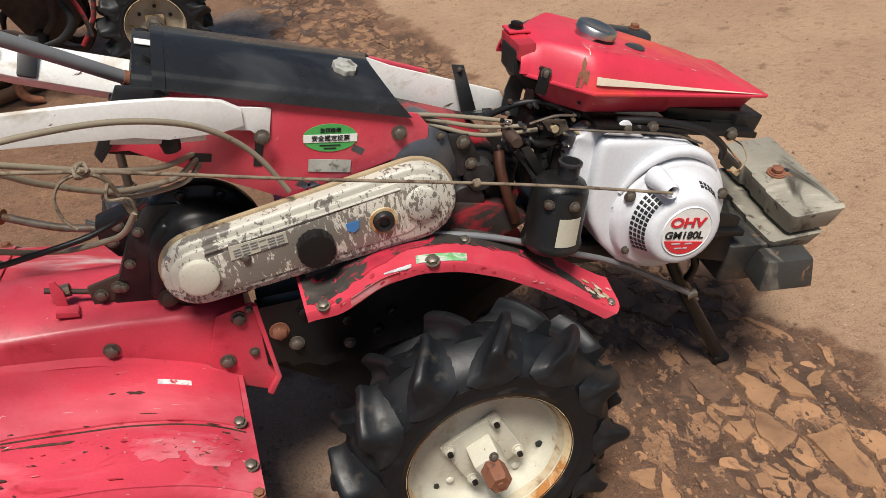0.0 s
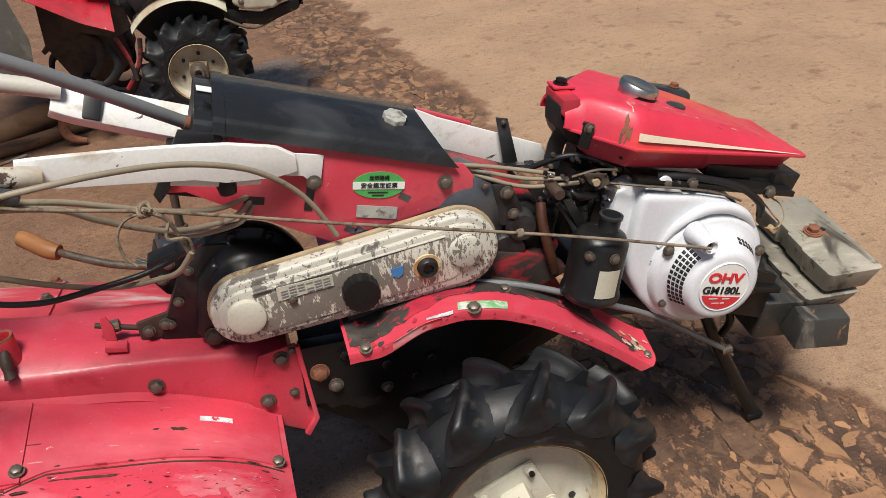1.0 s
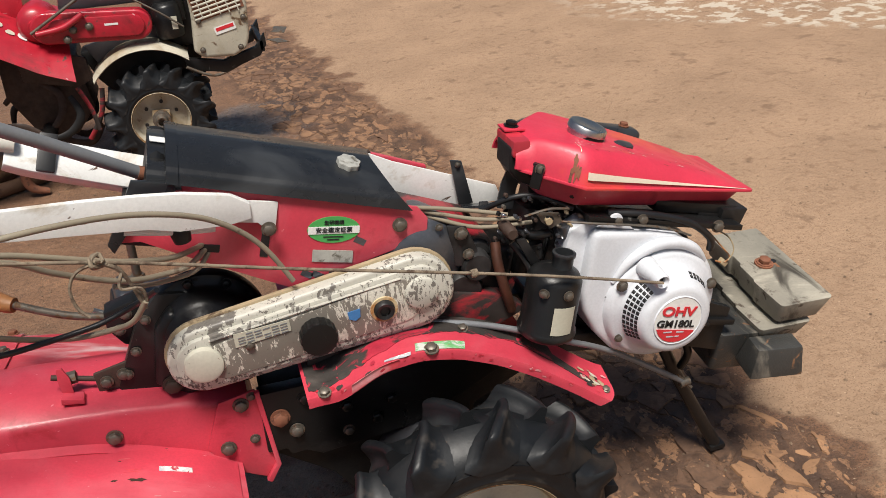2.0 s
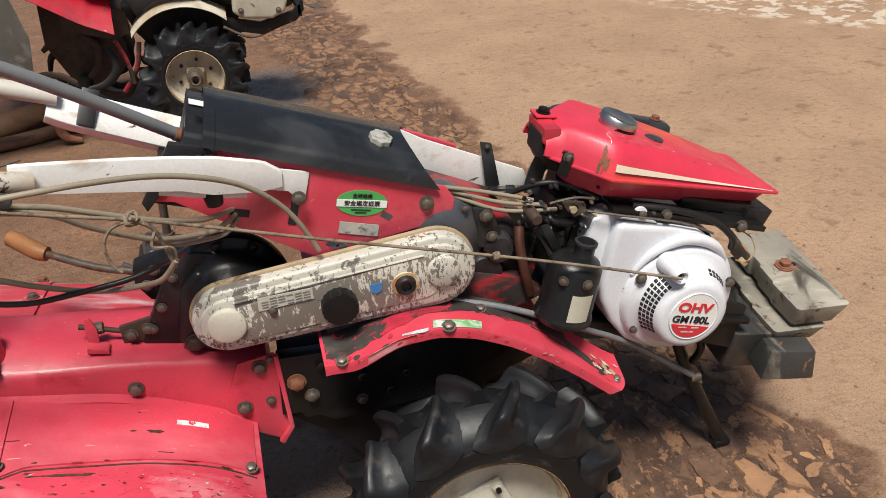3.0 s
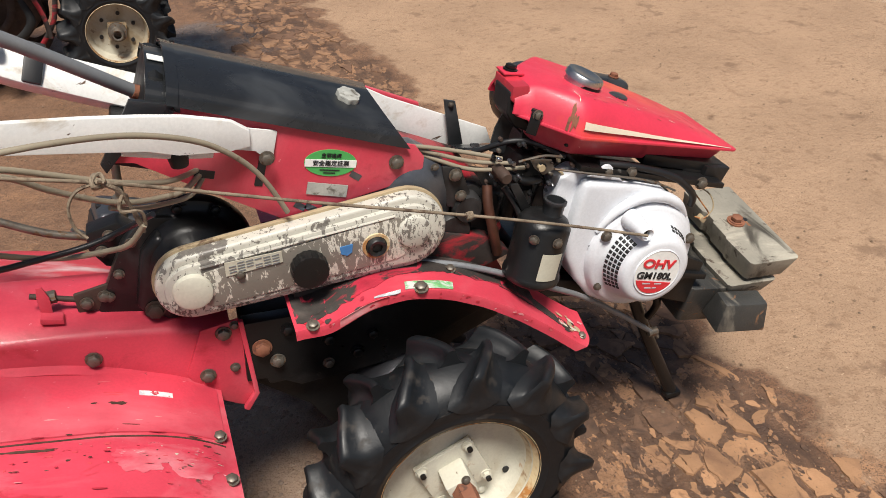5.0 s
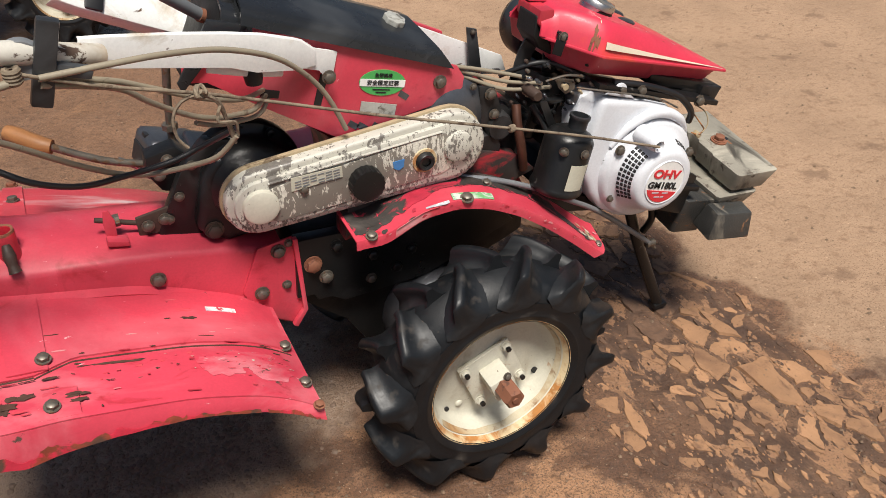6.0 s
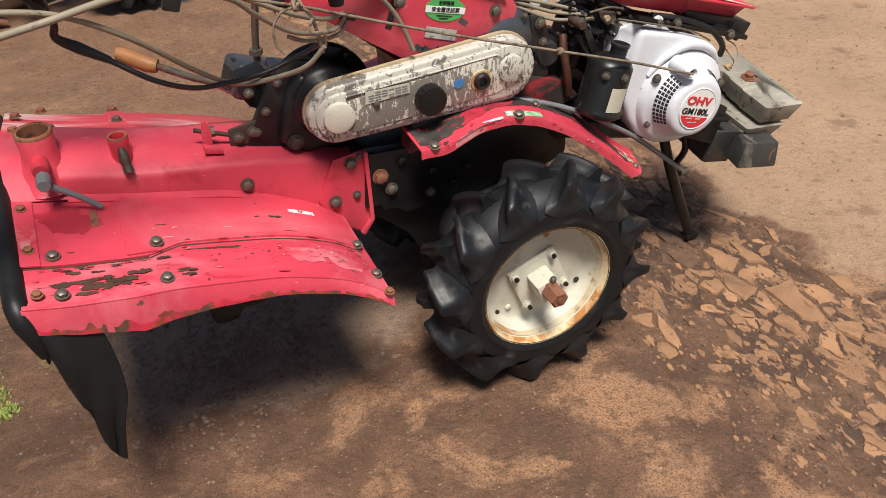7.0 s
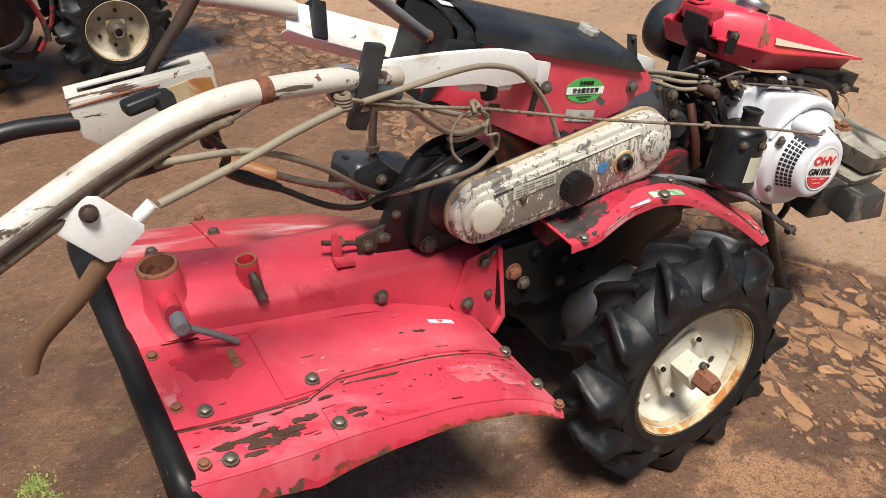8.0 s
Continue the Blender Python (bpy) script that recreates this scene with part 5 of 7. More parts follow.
part("bonnet_cap", turned(join(prism(cap_knob, -0.008, 0.008, 0.0015, axis="z"), lathe([(0, 0.009), (0.007, 0.009), (0.009, 0.0075), (0, 0.0075)], n=20, axis="z")), pose(0.159, 1.150, 0.826, 14, 21, 0)), CAP_GREY, bonnet, "ribbed grey filler cap")

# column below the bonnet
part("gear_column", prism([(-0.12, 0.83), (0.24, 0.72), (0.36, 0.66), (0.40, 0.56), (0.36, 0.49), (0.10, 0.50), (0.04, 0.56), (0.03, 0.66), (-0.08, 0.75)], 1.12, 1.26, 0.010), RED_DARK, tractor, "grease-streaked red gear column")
column = part("clutch_bell", join(lathe([(0, 1.082), (0.03, 1.082), (0.045, 1.09), (0.064, 1.098), (0.072, 1.106), (0.072, 1.13), (0, 1.13)], (0.240, 0, 0.664), n=36), prism([(0.20, 0.715), (0.265, 0.715), (0.30, 0.69), (0.31, 0.64), (0.26, 0.60), (0.20, 0.64)], 1.10, 1.22, 0.012, 3)), ALU, tractor, "cast aluminium bell housing")
part("upper_casting", join(box((0.31, 1.19, 0.635), (0.10, 0.12, 0.05), (0, 18, 0), 0.012, 3), lathe([(0, 1.11), (0.020, 1.11), (0.024, 1.12), (0.024, 1.24), (0, 1.24)], (0.335, 0, 0.64), n=20)), BLACK_METAL, column)
for x, z, r in ((0.305, 0.696, 0.0085), (0.313, 0.657, 0.0075), (0.272, 0.716, 0.005)):
    bolt((x, 1.090, z), r, column, STEEL)

part("lug_plate", prism([(0.285, 0.712), (0.315, 0.705), (0.33, 0.66), (0.325, 0.63), (0.29, 0.64)], 1.092, 1.10, 0.002), BLACK_METAL, column)

# black tank bracket
bracket = part("tank_bracket", join(prism([(0.348, 0.745), (0.368, 0.739), (0.380, 0.656), (0.354, 0.654)], 1.262, 1.267, 0.001), sheet(lambda u, v: (0.340 + 0.085 * u + 0.016 * v, 1.19 + 0.075 * v, 0.690 - 0.016 * u - 0.032 * v), 6, 6, 0.004)), BLACK_PLASTIC, tractor, "black folded steel bracket")
part("bracket_arm", sheet(lambda u, v: (lambda p: (p[0] + 0.026 * v, 1.175 - 0.004 * v, p[1] - 0.008 * v))(((0.395, 0.682), (0.398, 0.70), (0.405, 0.722), (0.416, 0.742), (0.430, 0.757), (0.445, 0.764))[round(5 * u)]), 5, 3, 0.005), BLACK_PLASTIC, bracket)
part("bracket_arm", prism([(0.445, 0.76), (0.475, 0.75), (0.47, 0.68), (0.445, 0.67)], 1.15, 1.156, 0.001), BLACK_DULL, bracket)
part("bracket_slot", box((0.385, 1.215, 0.6735), (0.016, 0.008, 0.004), (22, 10, 0), 0.001), INK, bracket)
bolt((0.3595, 1.261, 0.735), 0.004, bracket)

# ---- engine, in axes that lean forward with the machine ----
E = pose(0.632, 0, 0.503, 0, 18, 0)


def eng(name, bm, mat, parent, label=""):
    return part(name, turned(bm, E), mat, parent, label)


def eworld(u, y, w):
    return tuple(E @ Vector((u, y, w)))


def arc(c, r, a0, a1, n=12):
    return [(c[0] + r * math.cos(radians(a0 + (a1 - a0) * k / n)), c[1] + r * math.sin(radians(a0 + (a1 - a0) * k / n))) for k in range(n + 1)]


HC = (0.0024, -0.014)
FRONT = arc(HC, 0.112, -100, 60, 22) + [(0.0, 0.1135), (-0.05, 0.116)] + arc((-0.138, 0.096), 0.014, 80, 180, 4) + [(-0.152, 0.070), (-0.146, 0.0), (-0.134, -0.038), (-0.102, -0.080), (-0.06, -0.112)]
BACK = [(-0.10, 0.117), (-0.168, 0.113), (-0.186, 0.100), (-0.188, 0.06), (-0.160, -0.010), (-0.10, -0.06)]
shroud = eng("engine_shroud", join(prism(FRONT, 1.060, 1.150, 0.015, 4), prism(BACK, 1.082, 1.150, 0.006, 2), turned(lathe([(0, 1.0435), (0.088, 1.0435), (0.096, 1.045), (0.1015, 1.050), (0.105, 1.062), (0, 1.062)], n=64), Matrix.Translation((HC[0], 0, HC[1])))), WHITE_PAINT, tractor, "white painted engine cowling")
eng("cowl_ridge", tube([(-0.098, 1.058, 0.020), (-0.080, 1.054, 0.062), (-0.045, 1.053, 0.092), (-0.005, 1.053, 0.101), (0.035, 1.053, 0.092), (0.068, 1.058, 0.068)], [0.004, 0.008, 0.010, 0.011, 0.009, 0.004], 12), WHITE_PAINT, shroud)
RC = Matrix.Translation((HC[0], 0, HC[1]))
recoil = eng("recoil_cover", turned(lathe([(0, 0.9945), (0.052, 0.9945), (0.0585, 0.9957), (0.0635, 0.9995), (0.0665, 1.006), (0.0805, 1.037), (0.085, 1.041), (0.092, 1.044), (0, 1.048)], (0, 0, 0), n=64), RC), WHITE_PAINT, tractor, "white round recoil starter cover")
eng("starter_badge", turned(lathe([(0, 0.9932), (0.0435, 0.9932), (0.0435, 0.995), (0, 0.995)], (0.0, 0, 0), n=48), RC), LABEL_WHITE, recoil, "round white and red engine badge")
eng("badge_rim", turned(lathe([(0.0432, 0.9934), (0.0445, 0.9922), (0.0460, 0.9945)], (0.0, 0, 0), n=48), RC), WHITE_PAINT, recoil)
eng("badge_field", turned(prism(arc((0, -0.0005), 0.0405, 180 + 25, 360 - 25, 24), 0.9920, 0.9931, 0.0), RC), LABEL_RED, recoil)
for k, (u, w, wide) in enumerate(((-0.014, -0.022, 0.016), (0.010, -0.021, 0.014), (-0.002, -0.030, 0.024))):
    eng("print_bar", turned(box((u, 0.9917, w), (wide, 0.0006, 0.0022), (0, -4, 0), 0), RC), LABEL_WORN, recoil)
LET = E @ RC @ pose(0, 0.9921, 0, 0, -2, 0) @ pose(0, 0, 0, 90, 0, 0)
part("lettering", text_mesh("OHV", 0.027, LABEL_RED, bold=0.0009), None, recoil, "", LET @ Matrix.Translation((-0.003, 0.0165, 0)) @ Matrix.Diagonal((1.10, 0.88, 1, 1)))
part("lettering", text_mesh("GM180L", 0.0195, INK, bold=0.0004), None, recoil, "", LET @ Matrix.Translation((-0.003, -0.0065, 0)) @ Matrix.Diagonal((1.06, 0.95, 1, 1)))
slot_mesh = mesh_of("vent_slot", box((0, 0, 0), (0.0062, 0.0062, 0.0016), None, 0.0004, 1), INK)
for a in list(range(143, 222, 7)) + list(range(47, 78, 7)):
    for row in range(4):
        y = 1.0105 + 0.0074 * row
        if a < 90 and row in (0, 3):
            continue
        r = 0.0665 + (y - 1.006) * 0.4516
        c = math.cos(radians(a)), math.sin(radians(a))
        m = E @ RC @ Matrix.Translation((r * c[0], y, r * c[1])) @ pose(0, 0, 0, 0, 90 - a, 0) @ pose(0, 0, 0, 24.3, 0, 0)
        part("vent_slot", slot_mesh, None, recoil, "", m)
eyelet = eng("rope_eyelet", turned(lathe([(0.0, 0.004), (0.0065, 0.004), (0.0070, -0.005), (0.0105, -0.008), (0.0135, -0.004), (0.0145, 0.012), (0.019, 0.048), (0.0, 0.048)], n=24), pose(-0.052, 0.997, 0.0576, 0, 0, 0)), WHITE_PAINT, recoil, "white cord eyelet")
eng("eyelet_bore", turned(lathe([(0, 0.0032), (0.0062, 0.0032), (0.0062, 0.0045), (0, 0.0045)], n=16), pose(-0.052, 0.997, 0.0576, 0, 0, 0)), INK, recoil)
for u, w, r in ((-0.088, 0.022, 0.008), (0.084, 0.032, 0.008), (-0.065, -0.078, 0.006)):
    p = eworld(u, 1.0435, w)
    bolt(p, r, recoil, STEEL)
random.seed(3)
for k in range(14):
    a = random.uniform(20, 250)
    p = eworld(0.105 * math.cos(radians(a)) * random.uniform(0.75, 0.92) - 0.01, 1.0555, 0.1 * math.sin(radians(a)) * random.uniform(0.75, 0.95))
    part("paint_chip", box(p, (0.003, 0.0008, 0.002), None, 0), GREY_TUBE, shroud)
cyl = eng("crankcase", join(box((0.0, 1.24, -0.01), (0.20, 0.20, 0.17), None, 0.02, 3), box((-0.03, 1.22, -0.10), (0.26, 0.18, 0.03), None, 0.006), box((-0.135, 1.20, 0.05), (0.13, 0.16, 0.13), None, 0.012)), BLACK_METAL, tractor, "black engine block")
for k in range(8):
    eng("cooling_fin", box((-0.20 + 0.012 * k, 1.19, 0.035), (0.004, 0.13, 0.10), None, 0.001, 1), BLACK_DULL, cyl)
eng("head_cover", box((-0.225, 1.19, 0.03), (0.03, 0.10, 0.09), None, 0.010, 3), BLACK_METAL, cyl)
top = eng("top_bracket", join(box((-0.02, 1.09, 0.128), (0.30, 0.05, 0.010), None, 0.002), box((0.06, 1.20, 0.145), (0.18, 0.20, 0.02), None, 0.004)), BLACK_METAL, tractor, "black steel tank cradle")
for u, w, r in ((-0.070, 0.132, 0.008), (0.080, 0.128, 0.009), (-0.115, 0.128, 0.007)):
    bolt(eworld(u, 1.068, w), r, top, STEEL)
eng("flange_tab", prism(arc((-0.118, 0.128), 0.012, 0, 180, 8) + [(-0.15, 0.115), (-0.08, 0.115)], 1.066, 1.072, 0.001), WHITE_PAINT, shroud)
eng("breather_hose", tube([(-0.13, 1.08, 0.135), (-0.06, 1.072, 0.140), (0.02, 1.068, 0.132), (0.075, 1.072, 0.105), (0.09, 1.08, 0.08)], 0.0065, 10), CABLE_BLACK, top)
eng("throttle_wire", tube([(-0.21, 1.075, 0.118), (-0.15, 1.062, 0.123), (-0.04, 1.060, 0.124), (0.03, 1.064, 0.110)], 0.002, 6), STEEL, top)
eng("spark_wire", tube([(0.095, 1.09, 0.10), (0.112, 1.075, 0.085), (0.126, 1.068, 0.072), (0.120, 1.07, 0.06), (0.105, 1.075, 0.06)], 0.0015, 6), WOOD, top, "thin orange and yellow wires")
eng("spark_wire", tube([(0.10, 1.09, 0.112), (0.118, 1.075, 0.105), (0.130, 1.068, 0.085), (0.124, 1.066, 0.066)], 0.0013, 6), SEAM, top)
eng("coil", box((0.122, 1.075, 0.058), (0.014, 0.012, 0.010), (0, 30, 0), 0.002), SEAM, top)

# fuel tank
TOP = [(-0.300, 0.204), (-0.282, 0.224), (-0.262, 0.236), (-0.20, 0.240), (-0.10, 0.231), (0.0, 0.217), (0.07, 0.205), (0.115, 0.193), (0.15, 0.182)]


def tank_top(u, v):
    """u: rear to front; v: near side to far side."""
    x = -0.292 + 0.446 * u
    near = 1.054 + 0.048 * max(0, (x + 0.2) / 0.36) + (0.060 * min(1, max(0, (-0.190 - x) / 0.08)) ** 1.3)
    far = 1.312 - 0.04 * max(0, (x + 0.2) / 0.36) - 0.090 * min(1, max(0, (-0.190 - x) / 0.08))
    y = near + (far - near) * v
    edge = max(0.0, min(v, 1 - v)) * (far - near)
    full = soft_rows(TOP, x) - 0.186
    k = min(1.0, edge / (0.024 + 0.036 * u))
    k = math.sin(k * math.pi / 2) ** 0.62
    end = min(1.0, (1 - u) * 0.446 / 0.02)
    w = 0.186 + full * k * end
    return x, y, w


tank = eng("fuel_tank", sheet(tank_top, 44, 40, 0.004), RED_TANK, tractor, "scratched red steel fuel tank with cream stripe")
BELOW = [(-0.255, 1.110), (-0.195, 1.066), (0.150, 1.116), (0.150, 1.275), (-0.205, 1.295), (-0.262, 1.275)]
bm = bmesh.new()
up = [bm.verts.new((x, y, 0.184)) for x, y in BELOW]
dn = [bm.verts.new((x * 0.90 - 0.012, CY + (y - CY) * 0.86, 0.142)) for x, y in BELOW]
bm.faces.new(up), bm.faces.new(dn)
for k in range(6):
    bm.faces.new((up[k], up[(k + 1) % 6], dn[(k + 1) % 6], dn[k]))
eng("tank_bottom", bevel(tidy(bm), 0.008, 3), RED, tank)
FL = [(-0.285, 1.118), (-0.262, 1.098), (-0.196, 1.049), (0.150, 1.099), (0.158, 1.106), (0.154, 1.262), (-0.196, 1.317), (-0.268, 1.260)]
eng("seam_flange", prism(FL, 0.1815, 0.1862, 0.0015, axis="z"), RED_TANK, tank)


def on_tank(x, y, lift=0.001):
    u = (x + 0.292) / 0.446
    near, far = tank_top(u, 0)[1], tank_top(u, 1)[1]
    p = tank_top(u, (y - near) / (far - near))
    return p[0], p[1], p[2] + lift


def stripe(u, v):
    x = -0.195 + 0.335 * v
    near = tank_top((x + 0.292) / 0.446, 0)[1]
    return (lambda p: (p[0], p[1] - 0.0016, p[2] + 0.0008))(on_tank(x, near + 0.0014 + (0.0034 - 0.0022 * v) * u, 0.0))


eng("stripe", sheet(lambda u, v: stripe(u, v), 4, 30, 0.001), STRIPE, tank, "cream pinstripe")


def tank_chip(x, y, rx, ry, mat, rng, name="paint_chip", lift=0.0009):
    bm = bmesh.new()
    n = 15
    rim, radii = [], ragged(n, rng)
    for k in range(n):
        a, r = math.tau * k / n, radii[k]
        p = on_tank(x + rx * r * math.cos(a), y + ry * r * math.sin(a), lift)
        rim.append(bm.verts.new((p[0], p[1] - 0.0006, p[2])))
    p = on_tank(x, y, lift)
    mid = bm.verts.new((p[0], p[1] - 0.0006, p[2]))
    for k in range(n):
        bm.faces.new((mid, rim[k], rim[(k + 1) % n]))
    eng(name, bm, mat, tank)


chips = random.Random(17)
for k in range(7):
    tank_chip(-0.212 + chips.uniform(-0.006, 0.005), tank_top(0.2, 0)[1] + 0.010 + chips.uniform(-0.005, 0.008), 0.003, 0.0035, RUST, chips, lift=0.0009 + 0.00006 * k)
for k in range(5):
    tank_chip(-0.206 + 0.004 * chips.random(), tank_top(0.2, 0)[1] + 0.022 + 0.006 * k, 0.0009, 0.004, STRIPE, chips)
for k in range(34):
    x = chips.uniform(-0.18, 0.12)
    tank_chip(x, tank_top((x + 0.292) / 0.446, 0)[1] + chips.uniform(0.025, 0.075), 0.004 + 0.014 * chips.random() ** 2, 0.0004 + 0.0007 * chips.random(), (RUST_RED, STRIPE, RED_FADED, RUST_RED)[k % 4], chips, "scratch")
cx, cw = -0.156, 0.230
eng("fuel_cap", turned(lathe([(0, -0.0015), (0.020, -0.001), (0.024, 0.0), (0.031, -0.001), (0.033, -0.004), (0.0335, -0.012), (0.030, -0.0135), (0.030, -0.022), (0, -0.022)], n=44, axis="z"), pose(cx, 1.163, cw + 0.027, 6, 7, 0)), CHROME, tank, "chromed fuel cap")
eng("cap_neck", lathe([(0.029, 0.0), (0.031, -0.02), (0.036, -0.026)], (cx, 1.163, cw + 0.014), n=40, axis="z"), BLACK_DULL, tank)
p = on_tank(-0.087, 1.155, 0)
eng("gauge_plug", lathe([(0, 0.005), (0.012, 0.0045), (0.0165, 0.002), (0.017, -0.004), (0, -0.004)], p, n=30, axis="z"), BLACK_PLASTIC, tank, "black rubber plug")
eng("tank_ear", box((-0.282, 1.184, 0.233), (0.036, 0.034, 0.004), (0, -8, 0), 0.0015), RED_TANK, tank)
bolt(eworld(-0.283, 1.184, 0.235), 0.0095, tank, BLACK_METAL, (0.3, 0, 0.95))
clip = eng("tank_clip", join(box((-0.262, 1.094, 0.182), (0.017, 0.006, 0.036), (0, 0, -38), 0.001), box((-0.258, 1.104, 0.200), (0.017, 0.016, 0.004), (0, 0, -38), 0.001)), BLACK_METAL, tank)
bolt(eworld(-0.260, 1.095, 0.196), 0.007, tank, STEEL)
eng("tank_rear", prism([(-0.300, 0.226), (-0.272, 0.232), (-0.252, 0.178), (-0.296, 0.202)], 1.125, 1.20, 0.004), RED_STAIN, tank)
eng("rubber_pad", prism([(-0.300, 0.214), (-0.293, 0.217), (-0.290, 0.203), (-0.255, 0.172), (-0.225, 0.158), (-0.235, 0.150), (-0.274, 0.160), (-0.294, 0.178)], 1.13, 1.19, 0.004, 3), BLACK_DULL, tank, "black rubber pad")
eng("air_cleaner", join(box((-0.07, 1.325, 0.180), (0.22, 0.05, 0.07), None, 0.015, 3), turned(lathe([(0, 1.285), (0.050, 1.285), (0.058, 1.290), (0.062, 1.302), (0.062, 1.345), (0.058, 1.358), (0.048, 1.363), (0, 1.364)], n=40), Matrix.Translation((-0.160, 0, 0.150)))), BLACK_PLASTIC, tractor, "black air cleaner housing")
bolt(eworld(0.01, 1.325, 0.216), 0.008, tank, RUST, (0.3, 0, 0.95))
eng("cradle_arm", prism([(0.10, 0.125), (0.143, 0.118), (0.150, 0.155), (0.10, 0.15)], 1.09, 1.27, 0.003), BLACK_METAL, tractor, "black tank support")
eng("front_bracket", prism([(0.06, 0.142), (0.135, 0.142), (0.150, 0.124), (0.142, 0.108), (0.12, 0.12), (0.06, 0.125)], 1.10, 1.13, 0.004), BLACK_METAL, tractor)

# air filter can
CAN = pose(0.424, 1.032, 0.572, 0, 13, 0) @ Matrix.Diagonal((0.94, 0.94, 0.98, 1))
can = part("filter_can", turned(lathe([(0, 0.060), (0.026, 0.059), (0.040, 0.052), (0.047, 0.040), (0.048, -0.044), (0.0505, -0.048), (0.0515, -0.053), (0.0505, -0.058), (0.045, -0.063), (0.020, -0.066), (0, -0.066)], n=48, axis="z"), CAN), BLACK_METAL, tractor, "black cylindrical filter can with a white label")
part("neck", turned(lathe([(0.0135, 0.06), (0.0175, 0.061), (0.018, 0.083), (0.020, 0.085), (0.020, 0.090), (0.0155, 0.091), (0.0145, 0.07), (0, 0.066)], (0.010, 0.0, -0.006), n=28, axis="z"), CAN), BLACK_PLASTIC, can)
def can_label(u, v):
    a = radians(-108 + 46 * v)
    return 0.0492 * math.cos(a), 0.0492 * math.sin(a), -0.042 + 0.050 * u
part("sticker", turned(sheet(can_label, 2, 10, 0.0006), CAN), LABEL_DIRTY, can, "worn white label")
for a, w in ((-132, 0.030), (-84, 0.030)):
    p = CAN @ Vector((0.0485 * math.cos(radians(a)), 0.0485 * math.sin(radians(a)), w))
    bolt(tuple(p), 0.0068, can, STEEL, (math.cos(radians(a)), math.sin(radians(a)), 0))

# carburettor and pipes between bonnet and engine
carb = part("carburettor", join(box((0.445, 1.155, 0.660), (0.055, 0.06, 0.045), (0, 18, 10), 0.006), lathe([(0, -0.03), (0.018, -0.03), (0.02, 0.0), (0, 0.005)], (0.43, 1.12, 0.635), n=20, axis="z"), tube([(0.40, 1.11, 0.67), (0.425, 1.10, 0.655), (0.455, 1.105, 0.65)], 0.008, 10)), BLACK_METAL, tractor, "dirty black carburettor")
part("choke_plate", prism([(0.43, 0.70), (0.47, 0.69), (0.475, 0.672), (0.455, 0.665), (0.44, 0.68)], 1.088, 1.091, 0.0006), STEEL, carb)
part("choke_rod", tube([(0.41, 1.085, 0.70), (0.45, 1.08, 0.705), (0.485, 1.083, 0.695)], 0.0022, 6), STEEL, carb)
part("float_bowl", lathe([(0, -0.018), (0.011, -0.016), (0.014, 0.0), (0.014, 0.006), (0, 0.008)], (0.478, 1.10, 0.655), n=18, axis="z"), ALU, carb)
part("brass_screw", lathe([(0, -0.006), (0.006, -0.006), (0.006, 0.006), (0, 0.006)], (0.449, 1.085, 0.683), n=10), SEAM, carb)
random.seed(11)
for k in range(64):
    c = (random.uniform(0.37, 0.505), random.uniform(1.08, 1.14), random.uniform(0.62, 0.722))
    part("fitting", box(c, (random.uniform(0.003, 0.013), 0.008, random.uniform(0.002, 0.006)), (random.uniform(-30, 30), random.uniform(0, 60), 0), 0.0015, 1) if k % 2 else lathe([(0, -0.004), (0.003, -0.004), (0.0042, 0), (0.003, 0.004), (0, 0.004)], c, n=8), (ALU, BLACK_METAL, BLACK_DULL, STEEL, CHROME, BLACK_DULL, RUST_DARK, BLACK_METAL, SEAM)[k % 9], carb)
part("exhaust_pipe", tube([(0.362, 1.10, 0.66), (0.358, 1.085, 0.63), (0.362, 1.075, 0.59), (0.372, 1.08, 0.54)], 0.0085, 12), COPPER, tractor, "rust-brown pipe")
part("clamp", lathe([(0, 1.055), (0.008, 1.055), (0.010, 1.06), (0.010, 1.10), (0, 1.10)], (0.378, 0, 0.690), n=16), RUST_DARK, tractor)
part("linkage", join(tube([(0.385, 1.085, 0.66), (0.40, 1.07, 0.63), (0.405, 1.06, 0.61)], 0.006, 8), prism([(0.385, 0.675), (0.40, 0.675), (0.425, 0.62), (0.41, 0.615)], 1.06, 1.066, 0.001)), BLACK_METAL, tractor)
part("black_casting", join(box((0.345, 1.16, 0.60), (0.09, 0.10, 0.10), (0, 18, 0), 0.012, 3), lathe([(0, 1.085), (0.022, 1.085), (0.026, 1.095), (0.026, 1.14), (0, 1.14)], (0.325, 0, 0.63), n=22), lathe([(0, 1.09), (0.028, 1.09), (0.034, 1.10), (0.034, 1.14), (0, 1.14)], (0.30, 0, 0.59), n=22)), BLACK_METAL, tractor, "oily black casting")
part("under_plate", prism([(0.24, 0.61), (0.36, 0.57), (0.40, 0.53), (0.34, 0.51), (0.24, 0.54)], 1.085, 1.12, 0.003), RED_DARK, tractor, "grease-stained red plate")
part("belt_guard_rod", tube([(0.20, 1.07, 0.575), (0.30, 1.055, 0.548), (0.385, 1.045, 0.512), (0.45, 1.05, 0.47), (0.55, 1.07, 0.40), (0.705, 1.084, 0.268)], 0.0055, 8), GREY_TUBE, tractor, "thin grey tension rod")
part("rod_end", join(lathe([(0, -0.010), (0.009, -0.010), (0.009, 0.010), (0, 0.010)], (0.700, 1.084, 0.272), n=8, axis="x"), tube([(0.685, 1.084, 0.292), (0.712, 1.08, 0.258)], 0.004, 6, straight=True)), STEEL, tractor)

